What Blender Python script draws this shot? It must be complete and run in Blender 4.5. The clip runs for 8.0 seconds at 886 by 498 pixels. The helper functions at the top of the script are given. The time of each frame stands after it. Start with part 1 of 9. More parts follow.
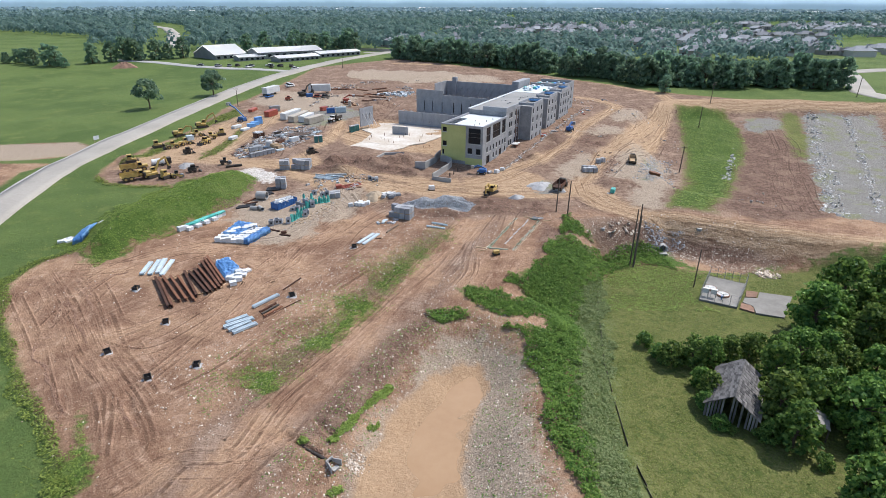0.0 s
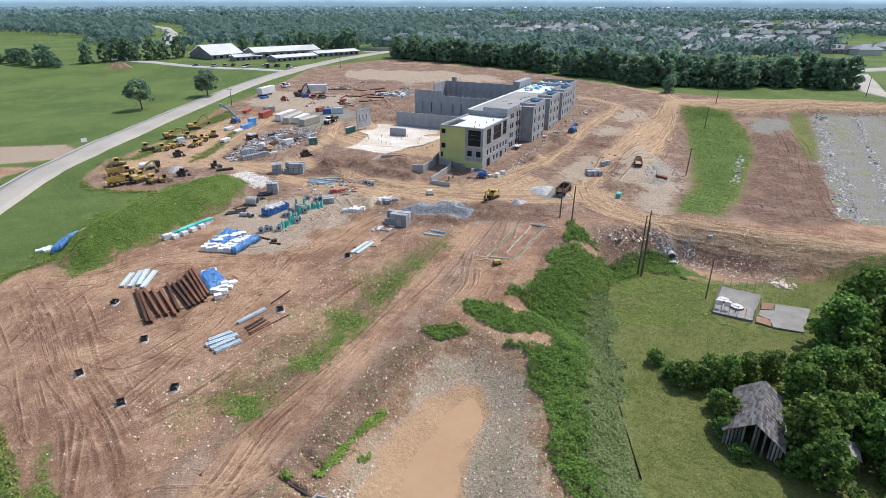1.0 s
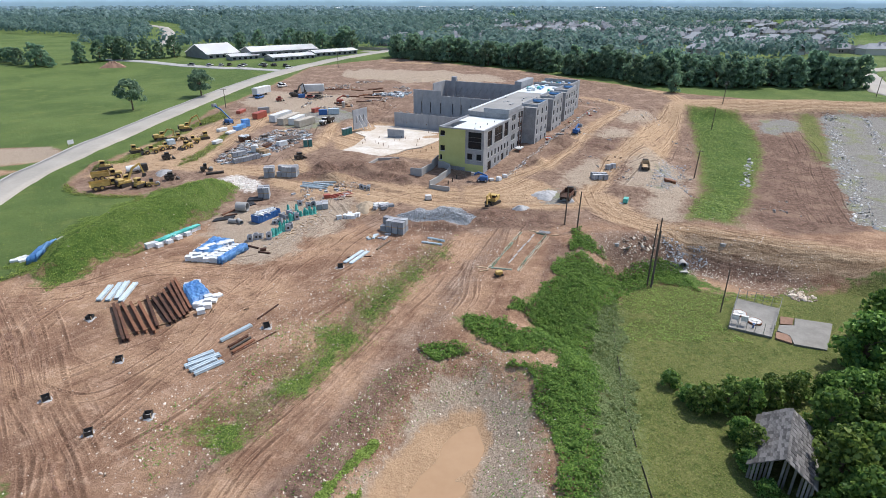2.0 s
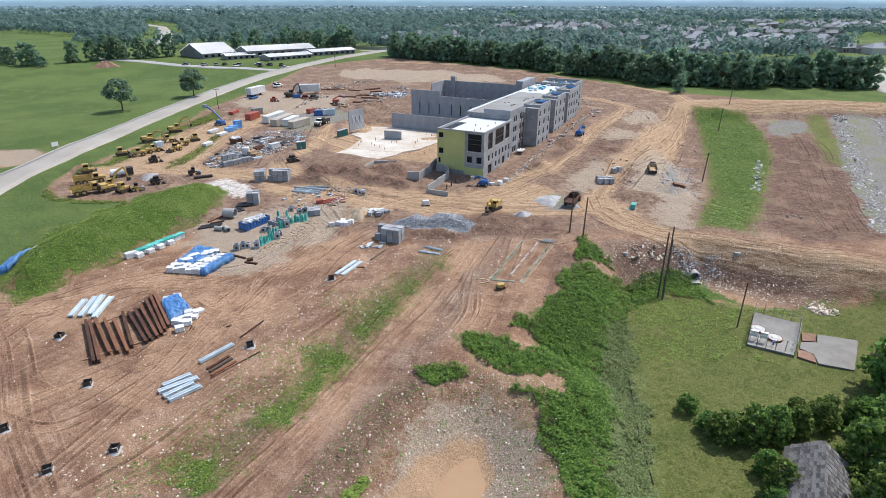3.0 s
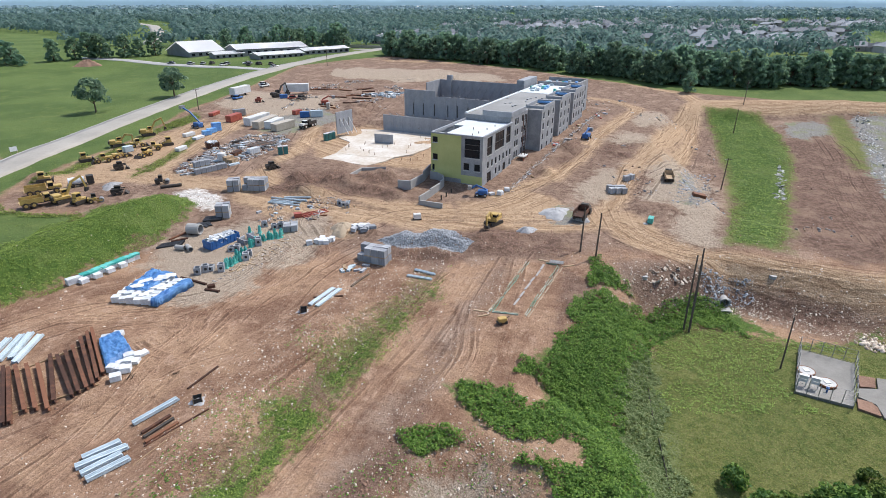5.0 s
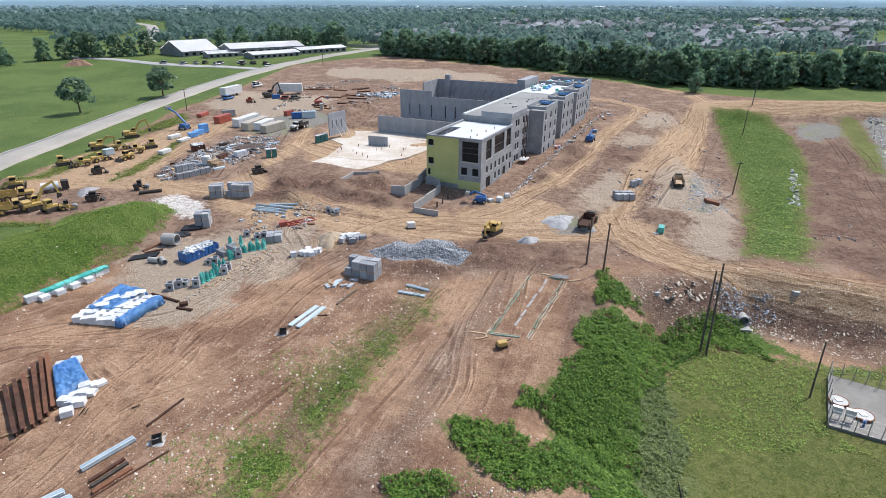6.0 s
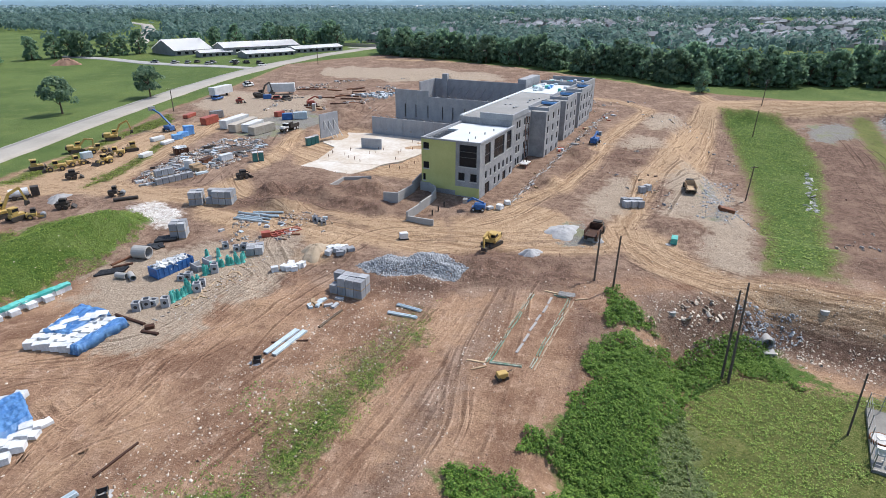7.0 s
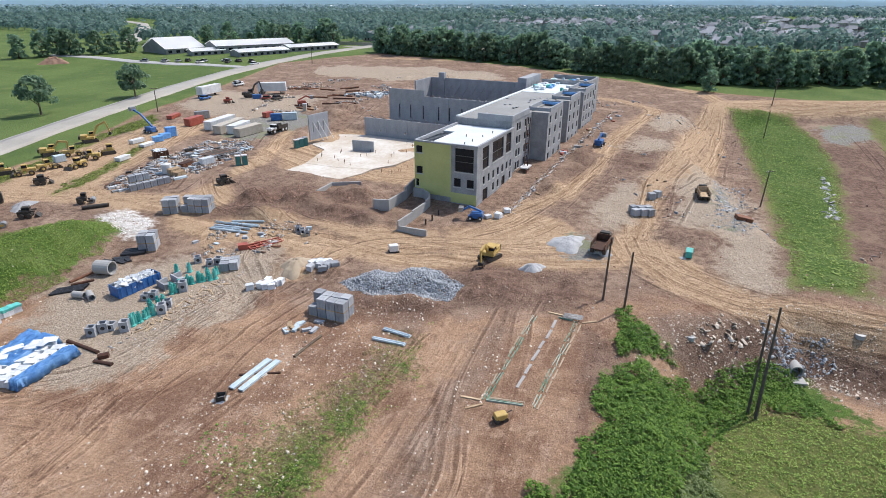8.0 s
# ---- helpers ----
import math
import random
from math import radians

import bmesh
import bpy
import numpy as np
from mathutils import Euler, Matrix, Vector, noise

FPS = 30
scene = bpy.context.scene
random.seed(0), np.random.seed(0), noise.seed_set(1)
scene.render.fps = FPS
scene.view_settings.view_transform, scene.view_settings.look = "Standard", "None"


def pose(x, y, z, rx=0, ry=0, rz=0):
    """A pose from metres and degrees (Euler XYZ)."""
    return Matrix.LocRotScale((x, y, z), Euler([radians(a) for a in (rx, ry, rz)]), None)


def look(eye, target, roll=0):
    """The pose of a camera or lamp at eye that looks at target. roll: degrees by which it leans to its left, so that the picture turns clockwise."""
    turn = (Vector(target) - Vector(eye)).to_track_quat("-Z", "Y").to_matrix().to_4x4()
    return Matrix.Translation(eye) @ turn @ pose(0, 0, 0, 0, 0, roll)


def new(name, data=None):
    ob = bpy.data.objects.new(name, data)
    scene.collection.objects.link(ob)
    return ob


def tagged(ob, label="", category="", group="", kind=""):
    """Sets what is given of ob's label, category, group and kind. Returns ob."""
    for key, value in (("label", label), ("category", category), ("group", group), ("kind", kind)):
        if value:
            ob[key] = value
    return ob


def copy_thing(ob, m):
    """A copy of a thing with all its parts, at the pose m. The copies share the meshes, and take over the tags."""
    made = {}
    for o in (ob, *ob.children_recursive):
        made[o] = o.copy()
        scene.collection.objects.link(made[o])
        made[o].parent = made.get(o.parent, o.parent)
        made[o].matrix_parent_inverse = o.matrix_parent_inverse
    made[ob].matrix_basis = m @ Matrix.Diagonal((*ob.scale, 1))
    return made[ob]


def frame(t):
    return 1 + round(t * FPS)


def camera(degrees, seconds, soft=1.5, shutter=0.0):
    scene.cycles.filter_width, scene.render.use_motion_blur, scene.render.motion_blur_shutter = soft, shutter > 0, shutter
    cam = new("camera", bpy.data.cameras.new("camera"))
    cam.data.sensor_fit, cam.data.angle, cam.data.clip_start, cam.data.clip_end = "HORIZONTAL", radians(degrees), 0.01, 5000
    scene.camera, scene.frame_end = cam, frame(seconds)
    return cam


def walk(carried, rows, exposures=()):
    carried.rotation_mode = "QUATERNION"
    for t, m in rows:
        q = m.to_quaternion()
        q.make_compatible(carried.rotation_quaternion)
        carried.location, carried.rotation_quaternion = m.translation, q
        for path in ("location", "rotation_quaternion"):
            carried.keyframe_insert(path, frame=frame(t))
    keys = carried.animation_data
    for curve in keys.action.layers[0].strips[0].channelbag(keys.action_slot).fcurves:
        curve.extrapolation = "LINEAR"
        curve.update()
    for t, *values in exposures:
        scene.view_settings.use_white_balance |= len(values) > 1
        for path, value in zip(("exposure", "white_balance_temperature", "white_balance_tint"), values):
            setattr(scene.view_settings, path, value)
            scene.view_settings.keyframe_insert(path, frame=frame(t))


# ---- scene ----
cam = camera(76.0, 8.0, soft=0.5)
PATH = [
    (0, (-0.173, 0.402, 44.813), (-0.172, 2.235, 44.013), 0.2),
    (0.5, (0.143, 3.328, 44.526), (0.142, 5.162, 43.726), 0.2),
    (1, (0.297, 6.376, 44.19), (0.296, 8.208, 43.389), 0.1),
    (1.5, (0.46, 9.489, 43.832), (0.458, 11.321, 43.03), 0.1),
    (3, (0.887, 19.056, 42.577), (0.886, 20.888, 41.775), 0.1),
    (3.5, (1.146, 22.399, 42.061), (1.146, 24.231, 41.259), 0.0),
    (4, (1.322, 25.879, 41.567), (1.324, 27.712, 40.765), 0.1),
    (4.5, (1.533, 29.499, 41.067), (1.536, 31.331, 40.265), 0.1),
    (6, (2.775, 40.752, 39.347), (2.777, 42.585, 38.546), 0.1),
    (6.5, (3.065, 44.693, 38.806), (3.069, 46.526, 38.005), 0.1),
    (7, (3.527, 48.66, 38.21), (3.53, 50.493, 37.409), 0.1),
    (7.5, (3.922, 52.757, 37.622), (3.926, 54.589, 36.821), 0.1),
    (8, (4.499, 56.911, 36.988), (4.503, 58.743, 36.186), 0.1),
]
walk(cam, [(t, look(eye, target, roll)) for t, eye, target, roll in PATH])

# ---- daylight ----
SUN_FROM = Vector((0.72, 0.52, 1.35)).normalized()
world = bpy.data.worlds.new("world")
scene.world = world
world.use_nodes = True
sky = world.node_tree.nodes.new("ShaderNodeTexSky")
sky.sky_type, sky.sun_disc = "NISHITA", False
sky.sun_elevation = math.asin(SUN_FROM.z)
sky.sun_rotation = math.atan2(SUN_FROM.x, SUN_FROM.y)
sky.air_density, sky.dust_density = 1.0, 1.5
world.node_tree.links.new(sky.outputs[0], world.node_tree.nodes["Background"].inputs[0])
world.node_tree.nodes["Background"].inputs[1].default_value = 0.15
sun = new("sun", bpy.data.lights.new("sun", "SUN"))
sun.data.energy, sun.data.angle, sun.data.color = 3.35, radians(0.6), (1.0, 0.97, 0.93)
sun.matrix_world = look((0, 0, 300), Vector((0, 0, 300)) - SUN_FROM)
scene.view_settings.exposure = 0.39


# ---- materials ----
def material(name, rough=0.8, metal=0.0):
    m = bpy.data.materials.new(name)
    m.use_nodes = True
    b = m.node_tree.nodes["Principled BSDF"]
    b.inputs["Roughness"].default_value, b.inputs["Metallic"].default_value = rough, metal
    return m, m.node_tree.nodes, m.node_tree.links, b


def node(nodes, kind, **values):
    n = nodes.new(kind)
    for key, value in values.items():
        n.inputs[key.replace("_", " ")].default_value = value
    return n


def noise_node(nt, links, vector, scale, detail=4.0, rough=0.6):
    n = node(nt, "ShaderNodeTexNoise", Scale=scale, Detail=detail, Roughness=rough)
    links.new(vector, n.inputs["Vector"])
    return n.outputs["Fac"]


def math_node(nt, links, op, a, b=0.0, clamp=False):
    n = nt.new("ShaderNodeMath")
    n.operation, n.use_clamp = op, clamp
    for i, v in enumerate((a, b)):
        if isinstance(v, (int, float)):
            n.inputs[i].default_value = v
        else:
            links.new(v, n.inputs[i])
    return n.outputs[0]


def mix_node(nt, links, fac, a, b):
    n = nt.new("ShaderNodeMix")
    n.data_type = "RGBA"
    for slot, v in ((0, fac), (6, a), (7, b)):
        if isinstance(v, (int, float)):
            n.inputs[slot].default_value = v
        elif isinstance(v, tuple):
            n.inputs[slot].default_value = (*v, 1)
        else:
            links.new(v, n.inputs[slot])
    return n.outputs[2]


def step_node(nt, links, value, low, high):
    n = nt.new("ShaderNodeMapRange")
    n.interpolation_type = "SMOOTHSTEP"
    n.inputs[1].default_value, n.inputs[2].default_value = low, high
    links.new(value, n.inputs[0])
    return n.outputs[0]


def bump_node(nt, links, height, distance, bsdf, strength=1.0):
    n = node(nt, "ShaderNodeBump", Strength=strength, Distance=distance)
    links.new(height, n.inputs["Height"])
    links.new(n.outputs[0], bsdf.inputs["Normal"])


def plain(name, dark, light, rough=0.8, metal=0.0, scale=3.0, fine=40.0, bump=0.01, island=False, each=0.0):
    """A surface between two tones: broad stains, fine grain, slight relief; each: how much whole pieces differ."""
    m, nt, links, b = material(name, rough, metal)
    co = nt.new("ShaderNodeTexCoord").outputs["Object"]
    broad, grain = noise_node(nt, links, co, scale, 3), noise_node(nt, links, co, fine, 5)
    fac = math_node(nt, links, "ADD", math_node(nt, links, "MULTIPLY", broad, 0.65), math_node(nt, links, "MULTIPLY", grain, 0.35))
    if each:
        rnd = nt.new("ShaderNodeNewGeometry").outputs["Random Per Island"] if island else nt.new("ShaderNodeObjectInfo").outputs["Random"]
        fac = math_node(nt, links, "ADD", fac, math_node(nt, links, "MULTIPLY", math_node(nt, links, "SUBTRACT", rnd, 0.5), each))
    fac = step_node(nt, links, fac, 0.25, 0.75)
    links.new(mix_node(nt, links, fac, dark, light), b.inputs["Base Color"])
    if bump:
        bump_node(nt, links, grain, bump, b, 0.6)
    return m


def ground_material():
    m, nt, links, b = material("ground_soil", 0.95)
    co = nt.new("ShaderNodeTexCoord").outputs["Object"]

    def zone(name):
        a = nt.new("ShaderNodeAttribute")
        a.attribute_name = name
        return a.outputs["Fac"]

    n_big, n_mid, n_small, n_fine = (noise_node(nt, links, co, s, d) for s, d in ((0.03, 3), (0.16, 5), (0.9, 5), (5.0, 5)))
    ragged = math_node(nt, links, "SUBTRACT", math_node(nt, links, "ADD", n_mid, math_node(nt, links, "MULTIPLY", n_small, 0.7)), 0.85)
    # wheel marks follow the ways that machines take: distance along and across the nearest one
    way = nt.new("ShaderNodeCombineXYZ")
    links.new(math_node(nt, links, "MULTIPLY", zone("across"), 1.0), way.inputs[0])
    links.new(math_node(nt, links, "MULTIPLY", zone("along"), 0.06), way.inputs[1])
    warp = nt.new("ShaderNodeVectorMath")
    warp.operation = "MULTIPLY_ADD"
    shift = node(nt, "ShaderNodeTexNoise", Scale=0.12, Detail=2.0)
    links.new(co, shift.inputs["Vector"])
    links.new(shift.outputs["Color"], warp.inputs[0])
    warp.inputs[1].default_value = (3.0, 0.4, 0.0)
    links.new(way.outputs[0], warp.inputs[2])
    clear = zone("clear")

    def faded(value):
        return math_node(nt, links, "ADD", math_node(nt, links, "MULTIPLY", math_node(nt, links, "SUBTRACT", value, 0.5), clear), 0.5)

    streak = faded(noise_node(nt, links, warp.outputs[0], 0.9, 6, 0.7))
    fine_streak = faded(noise_node(nt, links, warp.outputs[0], 3.2, 4, 0.7))
    dirt = mix_node(nt, links, step_node(nt, links, n_mid, 0.35, 0.68), (0.188, 0.106, 0.067), (0.328, 0.205, 0.134))
    blotch = noise_node(nt, links, co, 0.07, 4)
    dirt = mix_node(nt, links, step_node(nt, links, blotch, 0.46, 0.62), dirt, (0.363, 0.234, 0.149))
    dirt = mix_node(nt, links, step_node(nt, links, blotch, 0.48, 0.36), dirt, (0.194, 0.112, 0.073))
    dirt = mix_node(nt, links, math_node(nt, links, "MULTIPLY", step_node(nt, links, streak, 0.46, 0.70), 0.5), dirt, (0.432, 0.294, 0.204))
    patch = noise_node(nt, links, co, 0.42, 5, 0.7)
    dirt = mix_node(nt, links, math_node(nt, links, "MULTIPLY", step_node(nt, links, patch, 0.52, 0.66), 0.6), dirt, (0.415, 0.283, 0.201))
    dirt = mix_node(nt, links, math_node(nt, links, "MULTIPLY", step_node(nt, links, patch, 0.47, 0.33), 0.6), dirt, (0.167, 0.095, 0.063))
    dirt = mix_node(nt, links, math_node(nt, links, "MULTIPLY", step_node(nt, links, fine_streak, 0.46, 0.34), 0.4), dirt, (0.174, 0.100, 0.066))
    dirt = mix_node(nt, links, math_node(nt, links, "MULTIPLY", step_node(nt, links, n_small, 0.52, 0.72), 0.6), dirt, (0.243, 0.143, 0.094))
    dirt = mix_node(nt, links, math_node(nt, links, "MULTIPLY", step_node(nt, links, n_fine, 0.56, 0.72), 0.7), dirt, (0.497, 0.352, 0.245))
    speck = node(nt, "ShaderNodeTexVoronoi", Scale=1.6)
    links.new(co, speck.inputs["Vector"])
    dirt = mix_node(nt, links, math_node(nt, links, "MULTIPLY", step_node(nt, links, speck.outputs["Distance"], 0.16, 0.07), step_node(nt, links, n_mid, 0.48, 0.62)), dirt, (0.540, 0.449, 0.329))
    pale = mix_node(nt, links, step_node(nt, links, streak, 0.38, 0.64), (0.310, 0.205, 0.125), (0.500, 0.360, 0.235))
    pale = mix_node(nt, links, math_node(nt, links, "MULTIPLY", step_node(nt, links, fine_streak, 0.48, 0.36), 0.7), pale, (0.185, 0.112, 0.066))
    pale = mix_node(nt, links, math_node(nt, links, "MULTIPLY", step_node(nt, links, n_small, 0.5, 0.3), 0.6), pale, (0.205, 0.128, 0.078))
    red = mix_node(nt, links, step_node(nt, links, n_small, 0.32, 0.66), (0.135, 0.086, 0.061), (0.257, 0.172, 0.127))
    red = mix_node(nt, links, step_node(nt, links, n_mid, 0.48, 0.66), red, (0.310, 0.219, 0.162))
    red = mix_node(nt, links, math_node(nt, links, "MULTIPLY", step_node(nt, links, n_fine, 0.55, 0.7), 0.6), red, (0.369, 0.274, 0.206))
    red = mix_node(nt, links, math_node(nt, links, "MULTIPLY", step_node(nt, links, n_fine, 0.45, 0.32), 0.6), red, (0.113, 0.069, 0.049))
    umber = mix_node(nt, links, step_node(nt, links, n_small, 0.32, 0.66), (0.099, 0.060, 0.043), (0.194, 0.123, 0.092))
    umber = mix_node(nt, links, step_node(nt, links, n_mid, 0.48, 0.66), umber, (0.225, 0.149, 0.108))
    umber = mix_node(nt, links, math_node(nt, links, "MULTIPLY", step_node(nt, links, n_fine, 0.55, 0.7), 0.6), umber, (0.288, 0.209, 0.157))
    umber = mix_node(nt, links, math_node(nt, links, "MULTIPLY", step_node(nt, links, n_fine, 0.45, 0.32), 0.6), umber, (0.077, 0.044, 0.031))
    stone = mix_node(nt, links, step_node(nt, links, n_fine, 0.35, 0.7), (0.265, 0.205, 0.152), (0.440, 0.362, 0.282))
    chips = mix_node(nt, links, step_node(nt, links, n_fine, 0.3, 0.7), (0.15, 0.14, 0.125), (0.285, 0.275, 0.255))
    chips = mix_node(nt, links, math_node(nt, links, "MULTIPLY", step_node(nt, links, n_mid, 0.5, 0.64), 0.8), chips, (0.20, 0.21, 0.12))
    lush = mix_node(nt, links, step_node(nt, links, n_small, 0.3, 0.7), (0.045, 0.092, 0.018), (0.095, 0.150, 0.034))
    lush = mix_node(nt, links, step_node(nt, links, n_mid, 0.45, 0.7), lush, (0.120, 0.165, 0.048))
    dry = mix_node(nt, links, step_node(nt, links, n_mid, 0.35, 0.65), (0.078, 0.105, 0.024), (0.140, 0.150, 0.046))
    dry = mix_node(nt, links, step_node(nt, links, n_fine, 0.4, 0.7), dry, (0.185, 0.185, 0.072))
    dry = mix_node(nt, links, math_node(nt, links, "MULTIPLY", step_node(nt, links, n_small, 0.5, 0.35), 0.7), dry, (0.062, 0.095, 0.022))
    field = mix_node(nt, links, step_node(nt, links, n_big, 0.38, 0.62), (0.076, 0.118, 0.034), (0.108, 0.152, 0.046))
    field = mix_node(nt, links, step_node(nt, links, n_mid, 0.5, 0.75), field, (0.132, 0.165, 0.050))
    sage = mix_node(nt, links, step_node(nt, links, n_small, 0.35, 0.65), (0.085, 0.120, 0.035), (0.165, 0.190, 0.080))
    lime = mix_node(nt, links, step_node(nt, links, n_small, 0.35, 0.65), (0.42, 0.37, 0.32), (0.66, 0.63, 0.60))
    mud = mix_node(nt, links, n_mid, (0.33, 0.215, 0.13), (0.43, 0.30, 0.19))
    colour = dirt
    for name, tone, low, high, edge in (("red", red, -2.0, 2.0, 8.0), ("track", pale, -1.5, 1.5, 4.0), ("umber", umber, -1.5, 1.5, 6.0), ("stone", stone, -2.0, 2.0, 12.0), ("mud", mud, -0.5, 0.5, 3.0),
                                        ("chips", chips, -1.0, 1.0, 13.0), ("lime", lime, -1.0, 1.0, 7.0), ("field", field, -1.0, 1.0, 3.0), ("dry", dry, -1.5, 1.5, 8.0), ("sage", sage, -1.5, 1.5, 6.0), ("lush", lush, -0.9, 0.9, 9.0)):
        where = math_node(nt, links, "ADD", zone(name), math_node(nt, links, "MULTIPLY", ragged, edge))
        colour = mix_node(nt, links, step_node(nt, links, where, low, high), colour, tone)
    # crumbs and pits too small to be pieces
    grit = noise_node(nt, links, co, 2.1, 7, 0.82)
    bare = nt.new("ShaderNodeVectorMath")
    bare.operation = "MULTIPLY"
    links.new(colour, bare.inputs[0])
    bare.inputs[1].default_value = (0.72, 0.67, 0.64)
    colour = mix_node(nt, links, math_node(nt, links, "MULTIPLY", step_node(nt, links, grit, 0.50, 0.36), 0.75), colour, bare.outputs[0])
    loose = nt.new("ShaderNodeVectorMath")
    loose.operation = "MULTIPLY"
    links.new(colour, loose.inputs[0])
    loose.inputs[1].default_value = (1.38, 1.40, 1.42)
    colour = mix_node(nt, links, math_node(nt, links, "MULTIPLY", step_node(nt, links, grit, 0.53, 0.67), 0.8), colour, loose.outputs[0])
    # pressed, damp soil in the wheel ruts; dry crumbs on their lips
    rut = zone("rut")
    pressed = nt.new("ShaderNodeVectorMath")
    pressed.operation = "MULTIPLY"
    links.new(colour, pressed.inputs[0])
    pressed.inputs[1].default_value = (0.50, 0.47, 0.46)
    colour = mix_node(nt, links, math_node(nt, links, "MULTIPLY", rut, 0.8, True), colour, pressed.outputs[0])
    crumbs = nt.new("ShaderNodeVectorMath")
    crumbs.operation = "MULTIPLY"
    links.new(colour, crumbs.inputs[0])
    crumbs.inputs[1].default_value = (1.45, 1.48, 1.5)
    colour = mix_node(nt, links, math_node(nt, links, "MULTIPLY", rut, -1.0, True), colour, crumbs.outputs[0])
    links.new(colour, b.inputs["Base Color"])
    b.inputs["Specular IOR Level"].default_value = 0.15
    height = math_node(nt, links, "ADD", math_node(nt, links, "MULTIPLY", n_small, 0.5), math_node(nt, links, "ADD", math_node(nt, links, "MULTIPLY", n_fine, 0.25), math_node(nt, links, "MULTIPLY", fine_streak, 0.15)))
    height = math_node(nt, links, "ADD", height, math_node(nt, links, "MULTIPLY", grit, 0.35))
    bump_node(nt, links, height, 0.6, b, 0.9)
    return m


def foliage_material(name, dark, light, each=0.6, thin=0.42):
    m, nt, links, b = material(name, 0.6)
    rnd = nt.new("ShaderNodeNewGeometry").outputs["Random Per Island"]
    co = nt.new("ShaderNodeTexCoord").outputs["Object"]
    tone = math_node(nt, links, "ADD", math_node(nt, links, "MULTIPLY", rnd, each), math_node(nt, links, "MULTIPLY", noise_node(nt, links, co, 0.35, 2), 1.1 - each))
    col = mix_node(nt, links, step_node(nt, links, tone, 0.25, 0.85), dark, light)
    whole = nt.new("ShaderNodeObjectInfo").outputs["Random"]
    hue = nt.new("ShaderNodeHueSaturation")
    links.new(math_node(nt, links, "ADD", math_node(nt, links, "MULTIPLY", whole, 0.03), 0.485), hue.inputs["Hue"])
    links.new(math_node(nt, links, "ADD", math_node(nt, links, "MULTIPLY", whole, 0.4), 0.8), hue.inputs["Value"])
    links.new(col, hue.inputs["Color"])
    links.new(hue.outputs[0], b.inputs["Base Color"])
    b.inputs["Specular IOR Level"].default_value = 0.25
    through_leaf = nt.new("ShaderNodeBsdfTranslucent")
    links.new(hue.outputs[0], through_leaf.inputs[0])
    both = nt.new("ShaderNodeMixShader")
    both.inputs[0].default_value = thin
    links.new(b.outputs[0], both.inputs[1])
    links.new(through_leaf.outputs[0], both.inputs[2])
    links.new(both.outputs[0], nt["Material Output"].inputs[0])
    return m


MAT = {
    "ground": ground_material(),
    "asphalt": plain("worn_road", (0.27, 0.25, 0.22), (0.38, 0.35, 0.31), 0.9, scale=0.08, fine=1.5, bump=0.01),
    "concrete": plain("concrete", (0.27, 0.265, 0.26), (0.40, 0.39, 0.375), 0.85, scale=0.25, fine=6, bump=0.01),
    "slab": plain("pale_slab", (0.40, 0.31, 0.22), (0.64, 0.62, 0.58), 0.85, scale=0.13, fine=1.2, bump=0.0),
    "block": plain("block_wall", (0.195, 0.197, 0.205), (0.37, 0.372, 0.38), 0.9, scale=0.45, fine=3.2, bump=0.02),
    "panel": plain("precast_panel", (0.235, 0.243, 0.262), (0.37, 0.38, 0.40), 0.85, scale=0.3, fine=3, bump=0.01),
    "yellow": plain("yellow_sheathing", (0.40, 0.41, 0.15), (0.52, 0.53, 0.22), 0.8, scale=0.25, fine=3, bump=0.0),
    "roof_white": plain("white_membrane", (0.50, 0.54, 0.555), (0.62, 0.65, 0.655), 0.7, scale=0.2, fine=2, bump=0.0),
    "roof_grey": plain("grey_roof_deck", (0.19, 0.187, 0.18), (0.29, 0.285, 0.275), 0.85, scale=0.12, fine=2, bump=0.01),
    # near-black colour that stands in for the shade inside holes
    "dark": plain("painted_hole_shade", (0.012, 0.012, 0.014), (0.03, 0.03, 0.034), 0.5, bump=0.0),
    "leaf": foliage_material("broad_leaves", (0.050, 0.115, 0.028), (0.225, 0.330, 0.075)),
    # next three: air haze put into the leaf colour, bluer and paler with distance
    "leaf_far_hazed": foliage_material("hazed_far_leaves", (0.120, 0.198, 0.205), (0.210, 0.315, 0.300), 0.35),
    "leaf_garden_hazed": foliage_material("hazed_garden_leaves", (0.092, 0.162, 0.155), (0.185, 0.285, 0.252), 0.3, 0.55),
    "leaf_distant_hazed": foliage_material("hazed_distant_leaves", (0.180, 0.270, 0.310), (0.265, 0.375, 0.410), 0.3),
    # paler and bluer than leaf: the haze before the row is in this colour
    "leaf_row_hazed": foliage_material("hazed_row_leaves", (0.120, 0.205, 0.148), (0.275, 0.410, 0.250), 0.4, 0.55),
    "weed": foliage_material("weed_leaves", (0.058, 0.145, 0.020), (0.200, 0.335, 0.060)),
    "meadow": foliage_material("meadow_blades", (0.100, 0.135, 0.024), (0.195, 0.225, 0.052)),
    "grass": foliage_material("bank_grass", (0.118, 0.182, 0.032), (0.310, 0.385, 0.092)),
    "straw": foliage_material("dry_straw", (0.20, 0.17, 0.075), (0.42, 0.36, 0.19)),
    "sage": foliage_material("sage_weed", (0.100, 0.140, 0.042), (0.235, 0.275, 0.120)),
    "white_rubble": plain("white_crushed_lime", (0.52, 0.48, 0.44), (0.8, 0.78, 0.75), 0.9, bump=0.0, island=True, each=0.6),
    "bark": plain("bark", (0.07, 0.05, 0.035), (0.16, 0.12, 0.085), 0.95, scale=2, fine=20, bump=0.03),
}


